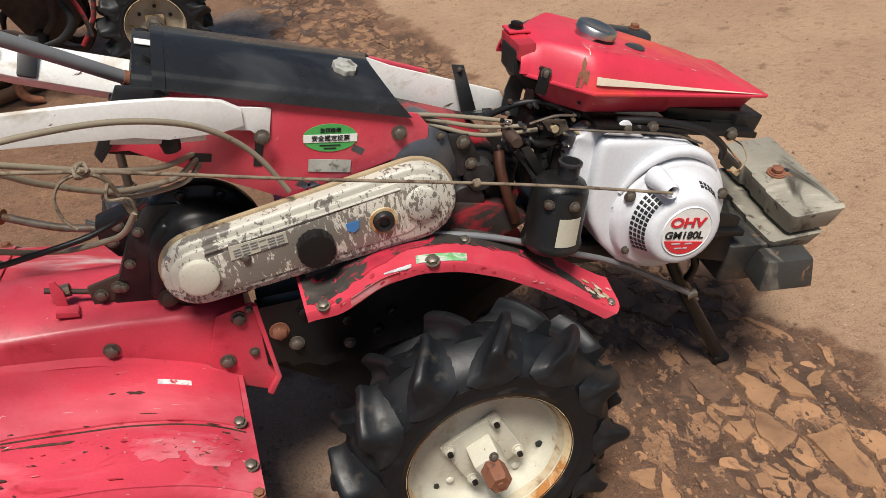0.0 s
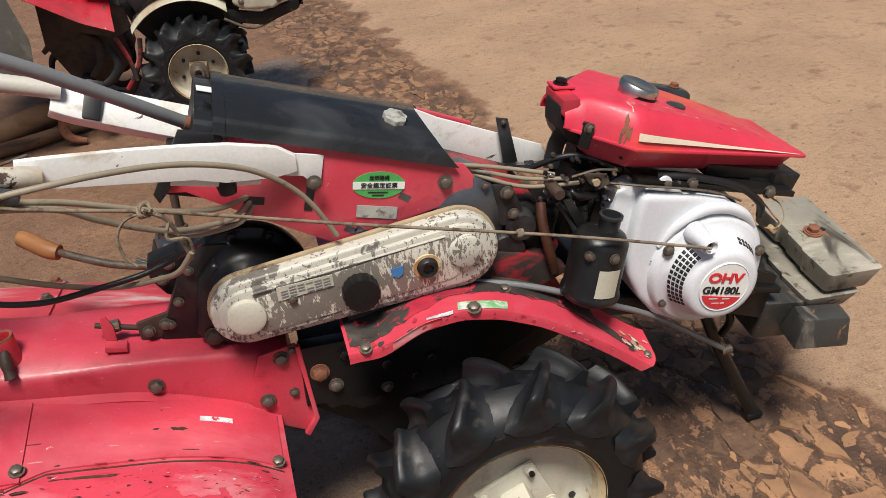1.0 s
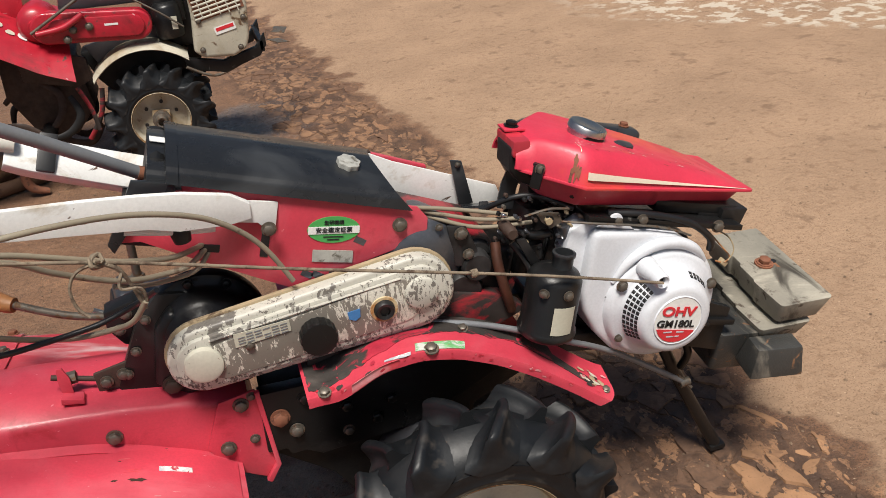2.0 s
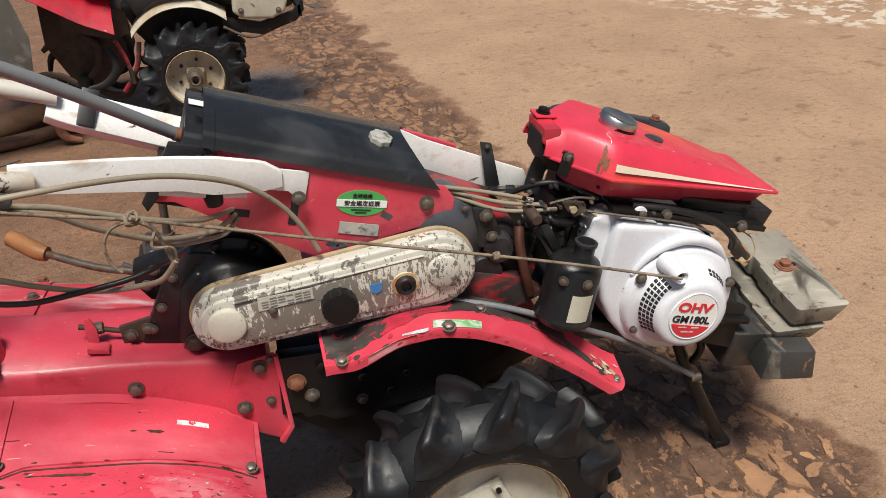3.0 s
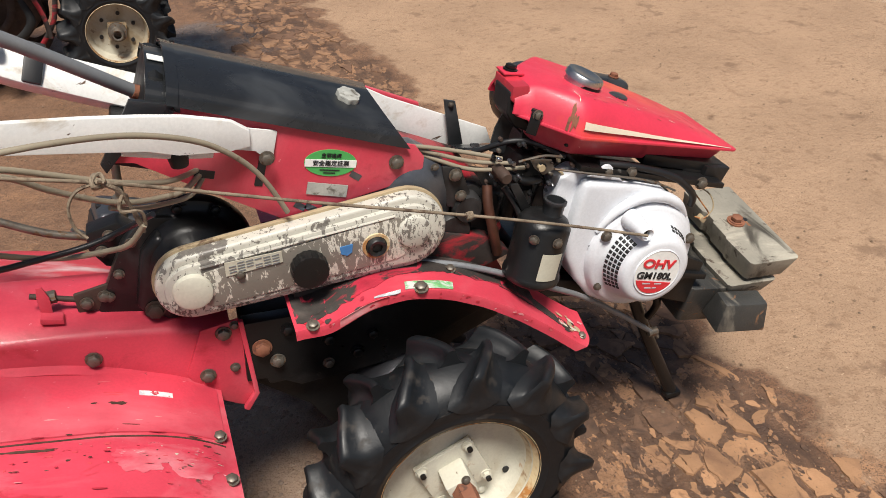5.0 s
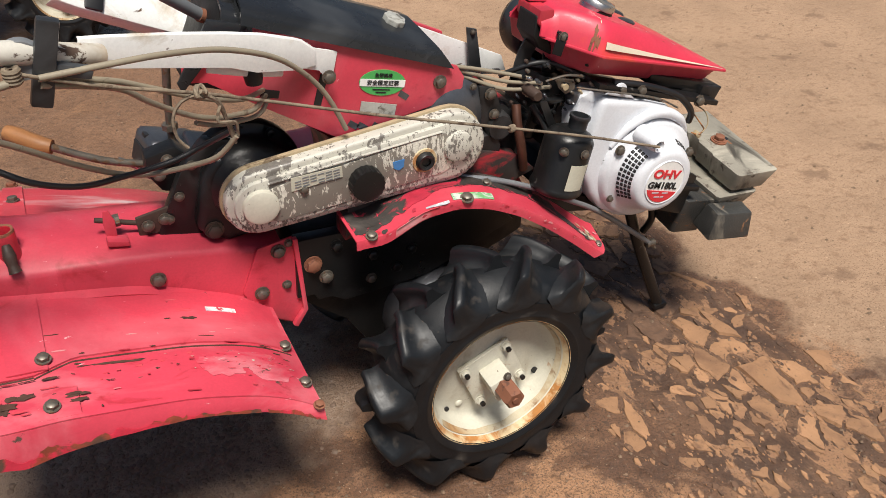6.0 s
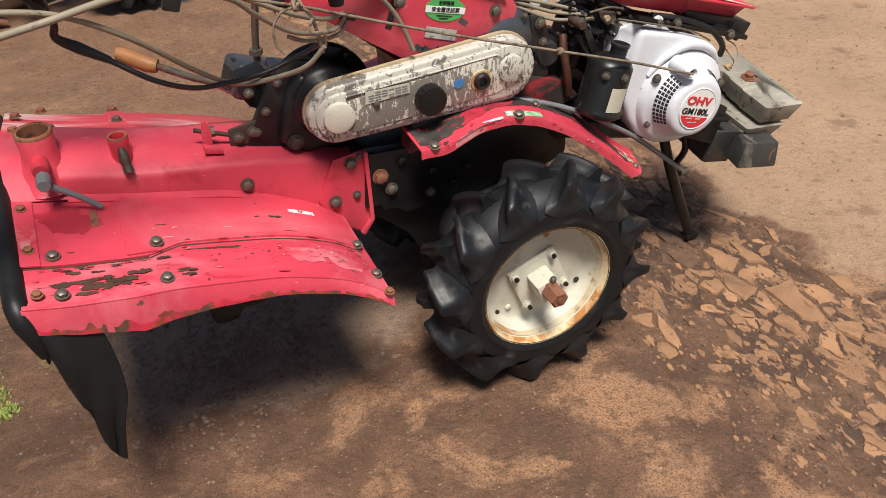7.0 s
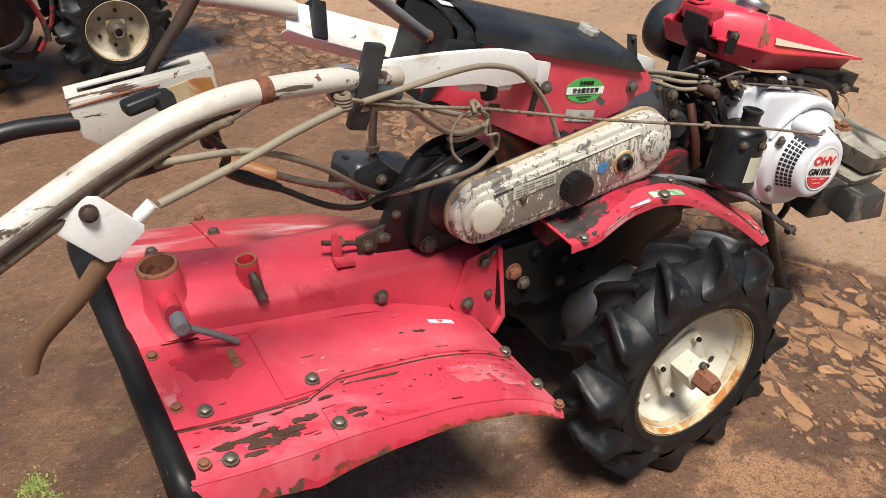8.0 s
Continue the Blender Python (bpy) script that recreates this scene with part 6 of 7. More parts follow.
# front stand and weights
part("front_stand", join(tube([(0.690, 1.16, 0.33), (0.735, 1.16, 0.21), (0.822, 1.162, 0.014)], [0.012, 0.013, 0.014], 10), box((0.824, 1.162, 0.008), (0.035, 0.03, 0.012), None, 0.003), tube([(0.72, 1.13, 0.35), (0.735, 1.13, 0.30), (0.725, 1.14, 0.26)], 0.008, 8)), BLACK_METAL, tractor, "black steel front prop stand")
eng("weight_carrier", join(box((0.13, 1.17, -0.055), (0.10, 0.22, 0.012), None, 0.003), prism([(0.07, -0.01), (0.17, -0.03), (0.17, -0.12), (0.08, -0.11)], 1.07, 1.085, 0.004), box((0.095, 1.075, -0.050), (0.05, 0.05, 0.008), (0, 15, 0), 0.002), prism([(0.09, -0.05), (0.24, -0.05), (0.22, -0.12), (0.09, -0.12)], 1.22, 1.245, 0.004)), BLACK_METAL, tractor, "black steel weight carrier")


def weight(at, long, wide, h, mat, label, notch=True):
    """A cast slab lying across the machine, notched on its rear edge, its near end chamfered."""
    a, b = wide / 2, long / 2
    prof = [(-a, -b + 0.006), (-a + 0.006, -b), (a - 0.006, -b), (a, -b + 0.006), (a, b), (-a, b)]
    if notch:
        prof += [(-a, 0.050), (-a + 0.006, 0.046), (-a + 0.006, 0.018), (-a, 0.014), (-a, -0.035), (-a - 0.004, -0.040)]
    bm = prism(prof, -h, 0, 0.0, 2, axis="z")
    for v in bm.verts:
        if v.co.y < -b + 0.02 and v.co.z < -h / 2:
            v.co.y += 0.012
        if v.co.z < -h / 2:
            v.co.x += 0.010 if v.co.x < 0 else -0.012
    bevel(bm, 0.0035, 2)
    return part("front_weight", turned(bm, at), mat, tractor, label)


W1 = pose(0.927, 1.162, 0.4235, 7, 6, 0)
w1 = weight(W1, 0.245, 0.112, 0.048, WEIGHT, "grey cast weight with a rusty bolt")
weight(pose(0.897, 1.172, 0.370, 7, 6, 0), 0.235, 0.112, 0.036, WEIGHT, "grey cast weight")
weight(pose(0.815, 1.14, 0.365, 6, 12, 0), 0.15, 0.10, 0.09, WEIGHT_DARK, "dark cast weight block", False)
brick = box((0, 0, -0.004), (0.106, 0.064, 0.060), None, 0.0, 0)
for v in brick.verts:
    if v.co.z > 0:
        v.co.x *= 0.84
        v.co.y *= 0.66
part("front_weight", turned(bevel(brick, 0.005, 2), pose(0.856, 1.040, 0.318, 6, 8, -6)), WEIGHT_DARK, tractor, "dark cast weight brick")
bolt(tuple(W1 @ Vector((-0.008, 0.004, 0.003))), 0.0115, w1, RUST, (0.1, -0.12, 1))
part("washer", turned(lathe([(0, 0), (0.018, 0), (0.018, 0.003), (0, 0.003)], (-0.008, 0.004, 0.0005), n=24, axis="z"), W1), RUST, w1)
part("bolt_hole", turned(lathe([(0, 0), (0.006, 0), (0.006, 0.001), (0, 0.001)], (0.016, 0.008, 0.0002), n=14, axis="z"), W1), INK, w1)

# ---- handles ----


def channel(points, tall, deep, mat, name, label, open_side=1, back=0.0):
    """A folded channel of steel along points: web outside, two flanges inwards."""
    pts = curve_points(points, 5)
    bm = bmesh.new()
    rings = []
    for i, p in enumerate(pts):
        d = (pts[min(i + 1, len(pts) - 1)] - pts[max(i - 1, 0)]).normalized()
        up = Vector((0, back, 1))
        up = (up - d * up.dot(d)).normalized()
        side = d.cross(up).normalized() * open_side
        k = i / (len(pts) - 1)
        t = tall * lerp_rows([(0, 0.72), (0.12, 0.95), (0.3, 1.12), (0.7, 1.08), (1, 0.85)], k) / 2
        prof = [(-1, deep), (-1, 0), (1, 0), (1, deep), (0.90, deep), (0.90, 0.003), (-0.90, 0.003), (-0.90, deep)]
        rings.append([bm.verts.new(p + up * t * a + side * b) for a, b in prof])
    n = len(rings[0])
    for a, b in zip(rings, rings[1:]):
        for j in range(n):
            bm.faces.new((a[j], a[(j + 1) % n], b[(j + 1) % n], b[j]))
    bm.faces.new(rings[0]), bm.faces.new(rings[-1])
    return part(name, bevel(tidy(bm), 0.0012, 1, 50), mat, tractor, label)


ARM = [(0.004, 0.834), (-0.020, 0.857), (-0.079, 0.883), (-0.13, 0.900), (-0.195, 0.919), (-0.283, 0.942), (-0.31, 0.948), (-0.316, 0.915), (-0.293, 0.906), (-0.213, 0.880), (-0.13, 0.852), (-0.093, 0.833), (-0.03, 0.815), (0.002, 0.812)]


def arm_y(x):
    return 1.07 + 0.37 * x


def arm_plate(outline, t, bev):
    """A plate standing along the handle arm, t thick, its outer face on the arm's line."""
    bm = prism(outline, 0, t, bev)
    for v in bm.verts:
        v.co.y += arm_y(v.co.x)
    return bm


right_arm = part("handle_arm", arm_plate(ARM, 0.004, 0.001), WHITE_BAR, tractor, "chipped white folded-steel handle arm")
part("top_fold", sheet(lambda u, v: (lambda x: (x, arm_y(x) + 0.0035 + 0.009 * u, lerp_rows([(a, b) for a, b in reversed(ARM[:7])], x) - 0.0008 - 0.007 * u))(-0.31 + 0.313 * v), 4, 30, 0.003), WHITE_BAR, right_arm)
part("low_fold", sheet(lambda u, v: (lambda x: (x, arm_y(x) + 0.0035 + 0.022 * u, lerp_rows([(a, b) for a, b in ARM[7:]], x) + 0.0035))(-0.31 + 0.312 * v), 4, 30, 0.003), WHITE_BAR, right_arm)
part("pivot_plate", turned(arm_plate([(-0.06, 0.868), (0.0, 0.838), (0.036, 0.822), (0.043, 0.818), (0.032, 0.784), (0.019, 0.784), (0.008, 0.800), (-0.06, 0.83)], 0.004, 0.001), Matrix.Translation((0, 0.005, 0))), WHITE_BAR, right_arm)
part("guard_lip", tube([(-0.16, 1.03, 0.853), (-0.10, 1.05, 0.828), (-0.05, 1.066, 0.812)], 0.005, 8, flat=0.4), WHITE_BAR, right_arm)
part("rubber_stop", lathe([(0, -0.012), (0.012, -0.012), (0.014, 0), (0.010, 0.012), (0, 0.012)], (-0.095, 1.055, 0.822), n=14, axis="z"), BLACK_METAL, right_arm)
BAR = [(-0.29, 0.955, 0.925), (-0.335, 0.930, 0.944), (-0.381, 0.912, 0.9605), (-0.45, 0.897, 0.9745), (-0.515, 0.884, 0.983), (-0.577, 0.870, 0.980), (-0.638, 0.856, 0.967), (-0.696, 0.842, 0.951), (-0.751, 0.828, 0.934), (-0.85, 0.805, 0.903), (-0.95, 0.782, 0.872)]
bar = part("handlebar", tube(BAR, 0.0136, 18), BAR_WORN, tractor, "white round handlebar with rust bands")
part("rust_band", tube([(-0.467, 0.8937, 0.9775), (-0.475, 0.892, 0.9785), (-0.482, 0.8906, 0.9795)], 0.0142, 18), RUST, bar, "orange rust band")
part("dark_edge", tube([(x + 0.001, y - 0.0105 + 0.006 * (k < 1), z - 0.0065 - 0.004 * (k < 1)) for k, (x, y, z) in enumerate(BAR[4:])], [0.002, 0.0060, 0.0066, 0.0068, 0.0070, 0.0070, 0.0070], 10), RUST_DARK, bar, "dark gap between bar and lever")
part("squeeze_lever", tube([(x, y - 0.007, z - 0.0195) for x, y, z in BAR[4:]], [0.005, 0.0072, 0.0075, 0.0075, 0.0075, 0.0072, 0.0065], 12, flat=0.8), ROPE, bar, "dirty beige lever along the bar")
part("grip", tube([(-0.93, 0.787, 0.878), (-0.99, 0.773, 0.858), (-1.05, 0.76, 0.838)], 0.021, 14), CABLE_BLACK, bar)
part("rubber_cap", join(box((-0.592, 0.898, 0.996), (0.042, 0.020, 0.014), (0, -4, 10), 0.005, 3), box((-0.573, 0.895, 0.993), (0.018, 0.024, 0.018), (0, -4, 10), 0.004)), CABLE_BLACK, bar, "black rubber block on the bar")
part("lever_bracket", join(box((-0.546, 0.915, 0.958), (0.10, 0.03, 0.022), (0, -6, 12), 0.005), tube([(-0.53, 0.935, 0.95), (-0.525, 0.955, 0.92), (-0.523, 0.96, 0.905)], 0.012, 10)), BLACK_METAL, bar)
plate = part("lever_plate", prism([(-0.712, 0.926), (-0.710, 0.933), (-0.672, 0.948), (-0.662, 0.944), (-0.630, 0.902), (-0.632, 0.895), (-0.664, 0.874), (-0.674, 0.875)], 0.829, 0.833, 0.0012), WHITE_BAR, tractor, "white lever plate with a bolt")
bolt((-0.675, 0.828, 0.932), 0.007, plate, RUST_DARK, (0.1, -1, 0.25))
part("hand_lever", tube([(-0.655, 0.846, 0.905), (-0.668, 0.842, 0.878), (-0.690, 0.838, 0.857), (-0.714, 0.834, 0.838), (-0.737, 0.833, 0.823), (-0.752, 0.832, 0.811), (-0.764, 0.831, 0.796), (-0.772, 0.830, 0.779)], [0.013, 0.013, 0.0115, 0.0105, 0.011, 0.0095, 0.009, 0.0075], 10, flat=0.5), WOOD_DARK, tractor, "brown rusty hand lever")
part("lever_fitting", tube([(-0.633, 0.836, 0.908), (-0.626, 0.834, 0.914), (-0.617, 0.834, 0.920)], 0.007, 10), WHITE_BAR, plate)
lock = part("lever_lock", turned(box((0, 0, 0), (0.024, 0.014, 0.105), None, 0.004), pose(-0.350, 0.910, 0.944, 6, 17, 0)), BLACK_PLASTIC, tractor, "black plastic lever lock")
part("lock_tongue", box((-0.325, 0.913, 0.930), (0.045, 0.014, 0.016), (0, 18, 0), 0.006), BLACK_PLASTIC, lock)
part("lock_clamp", lathe([(0, -0.008), (0.022, -0.008), (0.024, 0), (0.022, 0.008), (0, 0.008)], (-0.372, 0.918, 0.950), n=24), GREY_TUBE, lock)

# far handle and control tube
left_arm = channel([(0.02, 1.292, 0.765), (-0.155, 1.278, 0.844), (-0.27, 1.264, 0.902), (-0.315, 1.258, 0.924)], 0.050, 0.030, WHITE_BAR, "handle_arm", "white folded-steel handle arm with a black band", 1, 0.75)
part("black_band", turned(box((0, 0.012, 0), (0.026, 0.030, 0.060), None, 0.003), pose(-0.262, 1.264, 0.905, -34, 23, 4)), CABLE_BLACK, left_arm, "black tape band")
part("handlebar", tube([(-0.30, 1.262, 0.928), (-0.40, 1.25, 0.968), (-0.475, 1.245, 0.995), (-0.56, 1.235, 1.025), (-0.66, 1.22, 1.055), (-0.80, 1.20, 1.08), (-0.95, 1.19, 1.08)], 0.0135, 16), BAR_WORN, tractor, "white round handlebar with rust bands")
part("control_tube", tube([(-0.105, 1.172, 0.862), (-0.13, 1.166, 0.876), (-0.306, 1.066, 1.032), (-0.50, 0.96, 1.17), (-0.62, 0.90, 1.26)], 0.0095, 12), GREY_TUBE, tractor, "grey control tube")
part("tube_end", tube([(-0.10, 1.174, 0.858), (-0.137, 1.162, 0.8815)], 0.0105, 12, straight=True), RUST, tractor)

# gate box for the long lever
G = pose(-0.567, 1.068, 0.957, 2, -3, -5)
gate = part("lever_gate", turned(join(box((0, -0.013, 0), (0.165, 0.018, 0.003), None, 0.001), box((0, 0.017, 0), (0.165, 0.012, 0.003), None, 0.001), box((-0.075, 0.003, 0), (0.014, 0.016, 0.003), None, 0), box((0.072, 0.003, 0), (0.02, 0.016, 0.003), None, 0), prism([(-0.0825, 0.0), (0.076, 0.0), (0.0825, -0.006), (0.084, -0.05), (-0.06, -0.062), (-0.078, -0.045)], -0.024, -0.021, 0.001), box((0.082, 0, -0.024), (0.003, 0.044, 0.048), None, 0.001)), G), BAR_WORN, tractor, "white sheet-metal lever gate with rust stains")
part("gate_slot", turned(box((-0.002, 0.003, -0.008), (0.14, 0.016, 0.002), None, 0), G), INK, gate)
part("rust_stain", turned(prism([(0.02, -0.012), (0.06, -0.008), (0.078, -0.012), (0.08, -0.034), (0.05, -0.030), (0.03, -0.034)], -0.0252, -0.0242, 0), G), CREAM_RUST, gate, "orange rust stain")
part("gate_edge", turned(tube([(-0.082, -0.0245, -0.006), (-0.02, -0.0248, -0.004), (0.02, -0.0246, -0.0055)], [0.0008, 0.002, 0.0006], 6), G), RUST, gate)
part("long_lever", tube([(-0.565, 1.075, 0.925), (-0.55, 1.077, 0.958), (-0.50, 1.078, 1.01), (-0.45, 1.07, 1.075), (-0.40, 1.06, 1.15), (-0.36, 1.055, 1.22)], [0.005, 0.0065, 0.0085, 0.0075, 0.0075, 0.0075], 10), RUST_DARK, tractor, "long brown lever through the gate")
part("clutch_lever", tube([(-0.645, 1.06, 0.925), (-0.72, 1.055, 0.935), (-0.775, 1.05, 0.92), (-0.84, 1.045, 0.88), (-0.95, 1.04, 0.80)], 0.0105, 10), CABLE_BLACK, tractor, "black rubber-covered lever")

# ---- cables and cord ----
part("starter_cord", tube([(0.599, 0.988, 0.574), (0.444, 0.985, 0.632), (0.291, 0.990, 0.681), (0.06, 0.978, 0.761), (-0.10, 0.958, 0.825), (-0.187, 0.942, 0.861), (-0.30, 0.915, 0.905), (-0.378, 0.895, 0.942)], 0.0025, 8, 8), ROPE, tractor, "dirty pull cord tied back to the handle")
cordknot = part("cord_knot", join(*[tube([(-0.187 + 0.007 * math.cos(a + k), 0.940 + 0.008 * math.sin(a * 1.5 + k), 0.862 + 0.008 * math.sin(a + 0.6 * k)) for a in (0, 1, 2, 3, 4, 5, 6)], 0.0024, 6) for k in range(3)]), ROPE, tractor, "knotted cord with loose ends")
part("loop", tube([(-0.187, 0.94, 0.862), (-0.212, 0.938, 0.857), (-0.226, 0.937, 0.838), (-0.226, 0.936, 0.812), (-0.215, 0.934, 0.795)], 0.0022, 6), ROPE, cordknot)
part("loop", tube([(-0.185, 0.94, 0.86), (-0.168, 0.945, 0.845), (-0.160, 0.95, 0.818), (-0.155, 0.952, 0.795), (-0.152, 0.953, 0.778)], [0.0024, 0.0036, 0.0026, 0.004, 0.002], 6), ROPE, cordknot)
part("loop", tube([(-0.165, 0.945, 0.84), (-0.172, 0.94, 0.82), (-0.150, 0.945, 0.812), (-0.148, 0.95, 0.79)], 0.0022, 6), ROPE, cordknot)
part("cord_bead", lathe([(0, -0.006), (0.006, -0.005), (0.007, 0), (0.006, 0.005), (0, 0.006)], (0.291, 0.990, 0.681), n=10, axis="x"), ROPE, cordknot)
part("cord_wrap", join(*[tube([(-0.384 + 0.007 * math.cos(a), 0.897 + 0.009 * math.sin(a), 0.943 + 0.004 * k) for a in (0, 1, 2, 3, 4, 5, 6.3)], 0.0035, 6) for k in (-2, -1, 0, 1)]), ROPE, cordknot)
part("thick_cable", tube([(-0.612, 0.832, 0.918), (-0.52, 0.855, 0.925), (-0.45, 0.875, 0.932), (-0.385, 0.893, 0.935)], 0.0048, 10), CABLE, tractor, "beige sheathed control cable")
part("handle_cable", tube([(0.037, 1.06, 0.705), (0.013, 1.055, 0.762), (-0.013, 1.048, 0.802), (-0.047, 1.033, 0.838), (-0.08, 1.013, 0.864), (-0.125, 0.990, 0.888), (-0.169, 0.965, 0.906), (-0.223, 0.938, 0.920), (-0.275, 0.917, 0.928), (-0.36, 0.90, 0.932)], 0.0040, 10), CABLE, tractor, "beige sheathed control cable")
part("control_cable", tube([(-0.070, 1.10, 0.778), (-0.106, 1.06, 0.788), (-0.138, 1.04, 0.800), (-0.183, 1.01, 0.826), (-0.242, 0.975, 0.866), (-0.288, 0.945, 0.897), (-0.36, 0.905, 0.930)], 0.0040, 10), CABLE, tractor, "grey sheathed control cable")
part("control_cable", tube([(-0.068, 1.10, 0.772), (-0.098, 1.06, 0.769), (-0.129, 1.045, 0.773), (-0.164, 1.02, 0.787), (-0.199, 1.0, 0.808), (-0.245, 0.965, 0.851), (-0.284, 0.94, 0.889), (-0.36, 0.905, 0.922)], 0.0040, 10), CABLE, tractor, "grey sheathed control cable")
part("control_cable", tube([(-0.066, 1.10, 0.767), (-0.09, 1.07, 0.755), (-0.13, 1.055, 0.757), (-0.165, 1.03, 0.772), (-0.19, 1.01, 0.79)], 0.0036, 10), CABLE, tractor, "grey sheathed control cable")
part("panel_slot", box((-0.066, 1.0925, 0.772), (0.028, 0.003, 0.012), (0, 18, 0), 0.001), INK, panel)
part("slack_cable", tube([(-0.150, 0.95, 0.79), (-0.175, 0.97, 0.755), (-0.21, 1.01, 0.728), (-0.274, 1.037, 0.716), (-0.34, 0.98, 0.775), (-0.422, 0.906, 0.867), (-0.50, 0.87, 0.925), (-0.573, 0.85, 0.948), (-0.60, 0.87, 0.94)], 0.0040, 10), CABLE, tractor, "slack beige cable")
part("black_cable", tube([(-0.14, 1.0, 0.775), (-0.18, 1.03, 0.745), (-0.23, 1.03, 0.73), (-0.296, 1.012, 0.733), (-0.35, 0.975, 0.752), (-0.403, 0.946, 0.787), (-0.45, 0.955, 0.82), (-0.475, 0.96, 0.838)], 0.0042, 10), CABLE_BLACK, tractor, "black sheathed cable")
part("black_cable", tube([(-0.455, 0.957, 0.824), (-0.491, 0.963, 0.847), (-0.515, 0.958, 0.868), (-0.513, 0.945, 0.895), (-0.54, 0.93, 0.94)], [0.0055, 0.009, 0.006, 0.005, 0.005], 8), CABLE_BLACK, tractor, "black sheathed cable")
part("black_boot", tube([(-0.585, 0.875, 0.938), (-0.605, 0.895, 0.928), (-0.629, 0.911, 0.921), (-0.65, 0.90, 0.925)], [0.006, 0.008, 0.009, 0.012], 10), CABLE_BLACK, tractor, "black rubber cable boot")
part("thin_wire", tube([(-0.52, 0.99, 0.90), (-0.42, 1.04, 0.905), (-0.33, 1.09, 0.905)], 0.0022, 6), STEEL, tractor)
for k in range(3):
    part("throttle_cable", tube([(0.215, 1.098 + 0.012 * k, 0.762 - 0.004 * k), (0.28, 1.10, 0.742 - 0.010 * k), (0.34, 1.098, 0.722 - 0.014 * k), (0.385 + 0.02 * k, 1.095, 0.706 - 0.012 * k)], 0.0036, 8), CABLE, tractor)
part("fuel_hose", tube([(0.36, 1.16, 0.69), (0.41, 1.13, 0.715), (0.45, 1.12, 0.71), (0.50, 1.10, 0.685)], 0.005, 8), CABLE_BLACK, tractor)


# ---- second tractor, further back ----
def build_far_tractor():
    fx, fy = -0.25, 3.52
    far = tagged(new("walking_tractor"), "older red walking tractor with cream engine parked behind", "tractor")
    far.matrix_basis = pose(fx, fy + 0.25, 0)
    for side in (0, 1):
        y0 = fy + 0.46 * side
        s = 1 if side == 0 else -1
        def at(bm):
            if side:
                bm.transform(Matrix.Translation((0, 2 * y0, 0)) @ Matrix.Diagonal((1, -1, 1, 1)))
                bmesh.ops.reverse_faces(bm, faces=bm.faces)
            return bm
        rim = lathe([(0.112, y0 - 0.02), (0.117, y0 - 0.028), (0.120, y0 - 0.024), (0.117, y0 - 0.014), (0.106, y0 + 0.005), (0.102, y0 + 0.022), (0.085, y0 + 0.026), (0, y0 + 0.022), (0, y0 + 0.03), (0.104, y0 + 0.034), (0.115, y0 + 0.08)], (fx, 0, 0.232), n=48)
        wheel = part("wheel", at(rim), CREAM_DIRTY, far, "dirty cream steel wheel with a black lugged tyre")
        part("rim_lip", at(lathe([(0.112, y0 - 0.0205), (0.117, y0 - 0.0295), (0.121, y0 - 0.0245), (0.1175, y0 - 0.0135)], (fx, 0, 0.232), n=48)), RIM_RUST, wheel, "rusty rim lip")
        lugged_tyre(wheel, (fx, 0.232), y0 - 0.03 if side else y0 + 0.03, 0.062, 0.118, 0.192, 0.224, 13)
        part("hub_plate", at(box((fx, y0 + 0.012, 0.232), (0.072, 0.008, 0.072), (0, 8, 0), 0.012)), RIM_RUST, wheel)
        part("hub", at(lathe([(0.014, y0 - 0.05), (0.020, y0 - 0.052), (0.024, y0 - 0.046), (0.026, y0 - 0.02), (0.036, y0 - 0.018), (0.036, y0 + 0.01), (0, y0 + 0.01), (0, y0 - 0.03), (0.014, y0 - 0.03)], (fx, 0, 0.232), n=24)), STEEL, wheel, "bare steel axle tube")
        for k in range(6):
            a = math.tau * k / 6 + 0.3
            part("rim_hole", at(lathe([(0, y0 + 0.018), (0.0075, y0 + 0.018), (0.0075, y0 + 0.03), (0, y0 + 0.03)], (fx + 0.068 * math.cos(a), 0, 0.232 + 0.068 * math.sin(a)), n=12)), INK, wheel)
    part("gear_case", prism([(-0.50, 0.52), (-0.10, 0.55), (0.0, 0.45), (-0.12, 0.30), (-0.20, 0.18), (-0.32, 0.20), (-0.46, 0.40)], fy + 0.16, fy + 0.30, 0.015), BLACK_DULL, far, "greasy grey gear case")
    part("axle", lathe([(0, fy), (0.022, fy), (0.022, fy + 0.5), (0, fy + 0.5)], (fx, 0, 0.232), n=14), BLACK_METAL, far)

    def cream_guard(u, v):
        a = radians(134 - 82 * u)
        r = 0.292 + 0.012 * math.sin(math.pi * u)
        return fx - 0.01 + r * math.cos(a) * 0.98, fy - 0.005 + 0.15 * v, 0.235 + r * math.sin(a) - (0.02 if v < 0.08 else 0)
    part("mudguard", sheet(lambda u, v: cream_guard(v, u), 8, 24, 0.004), CREAM_DIRTY, far, "cream steel mudguard")
    part("guard_plate", prism([(-0.47, 0.55), (-0.20, 0.60), (0.0, 0.52), (0.0, 0.46), (-0.2, 0.52), (-0.43, 0.46)], fy + 0.12, fy + 0.14, 0.004), ALU, far)
    case2 = part("chain_case", join(prism(stadium((-0.56, 0.665), 0.060, (-0.240, 0.622), 0.058), fy - 0.01, fy + 0.06, 0.010, 3), prism(stadium((-0.52, 0.657), 0.038, (-0.25, 0.624), 0.040), fy - 0.018, fy, 0.005)), RED_OLD, far, "glossy red chain case")
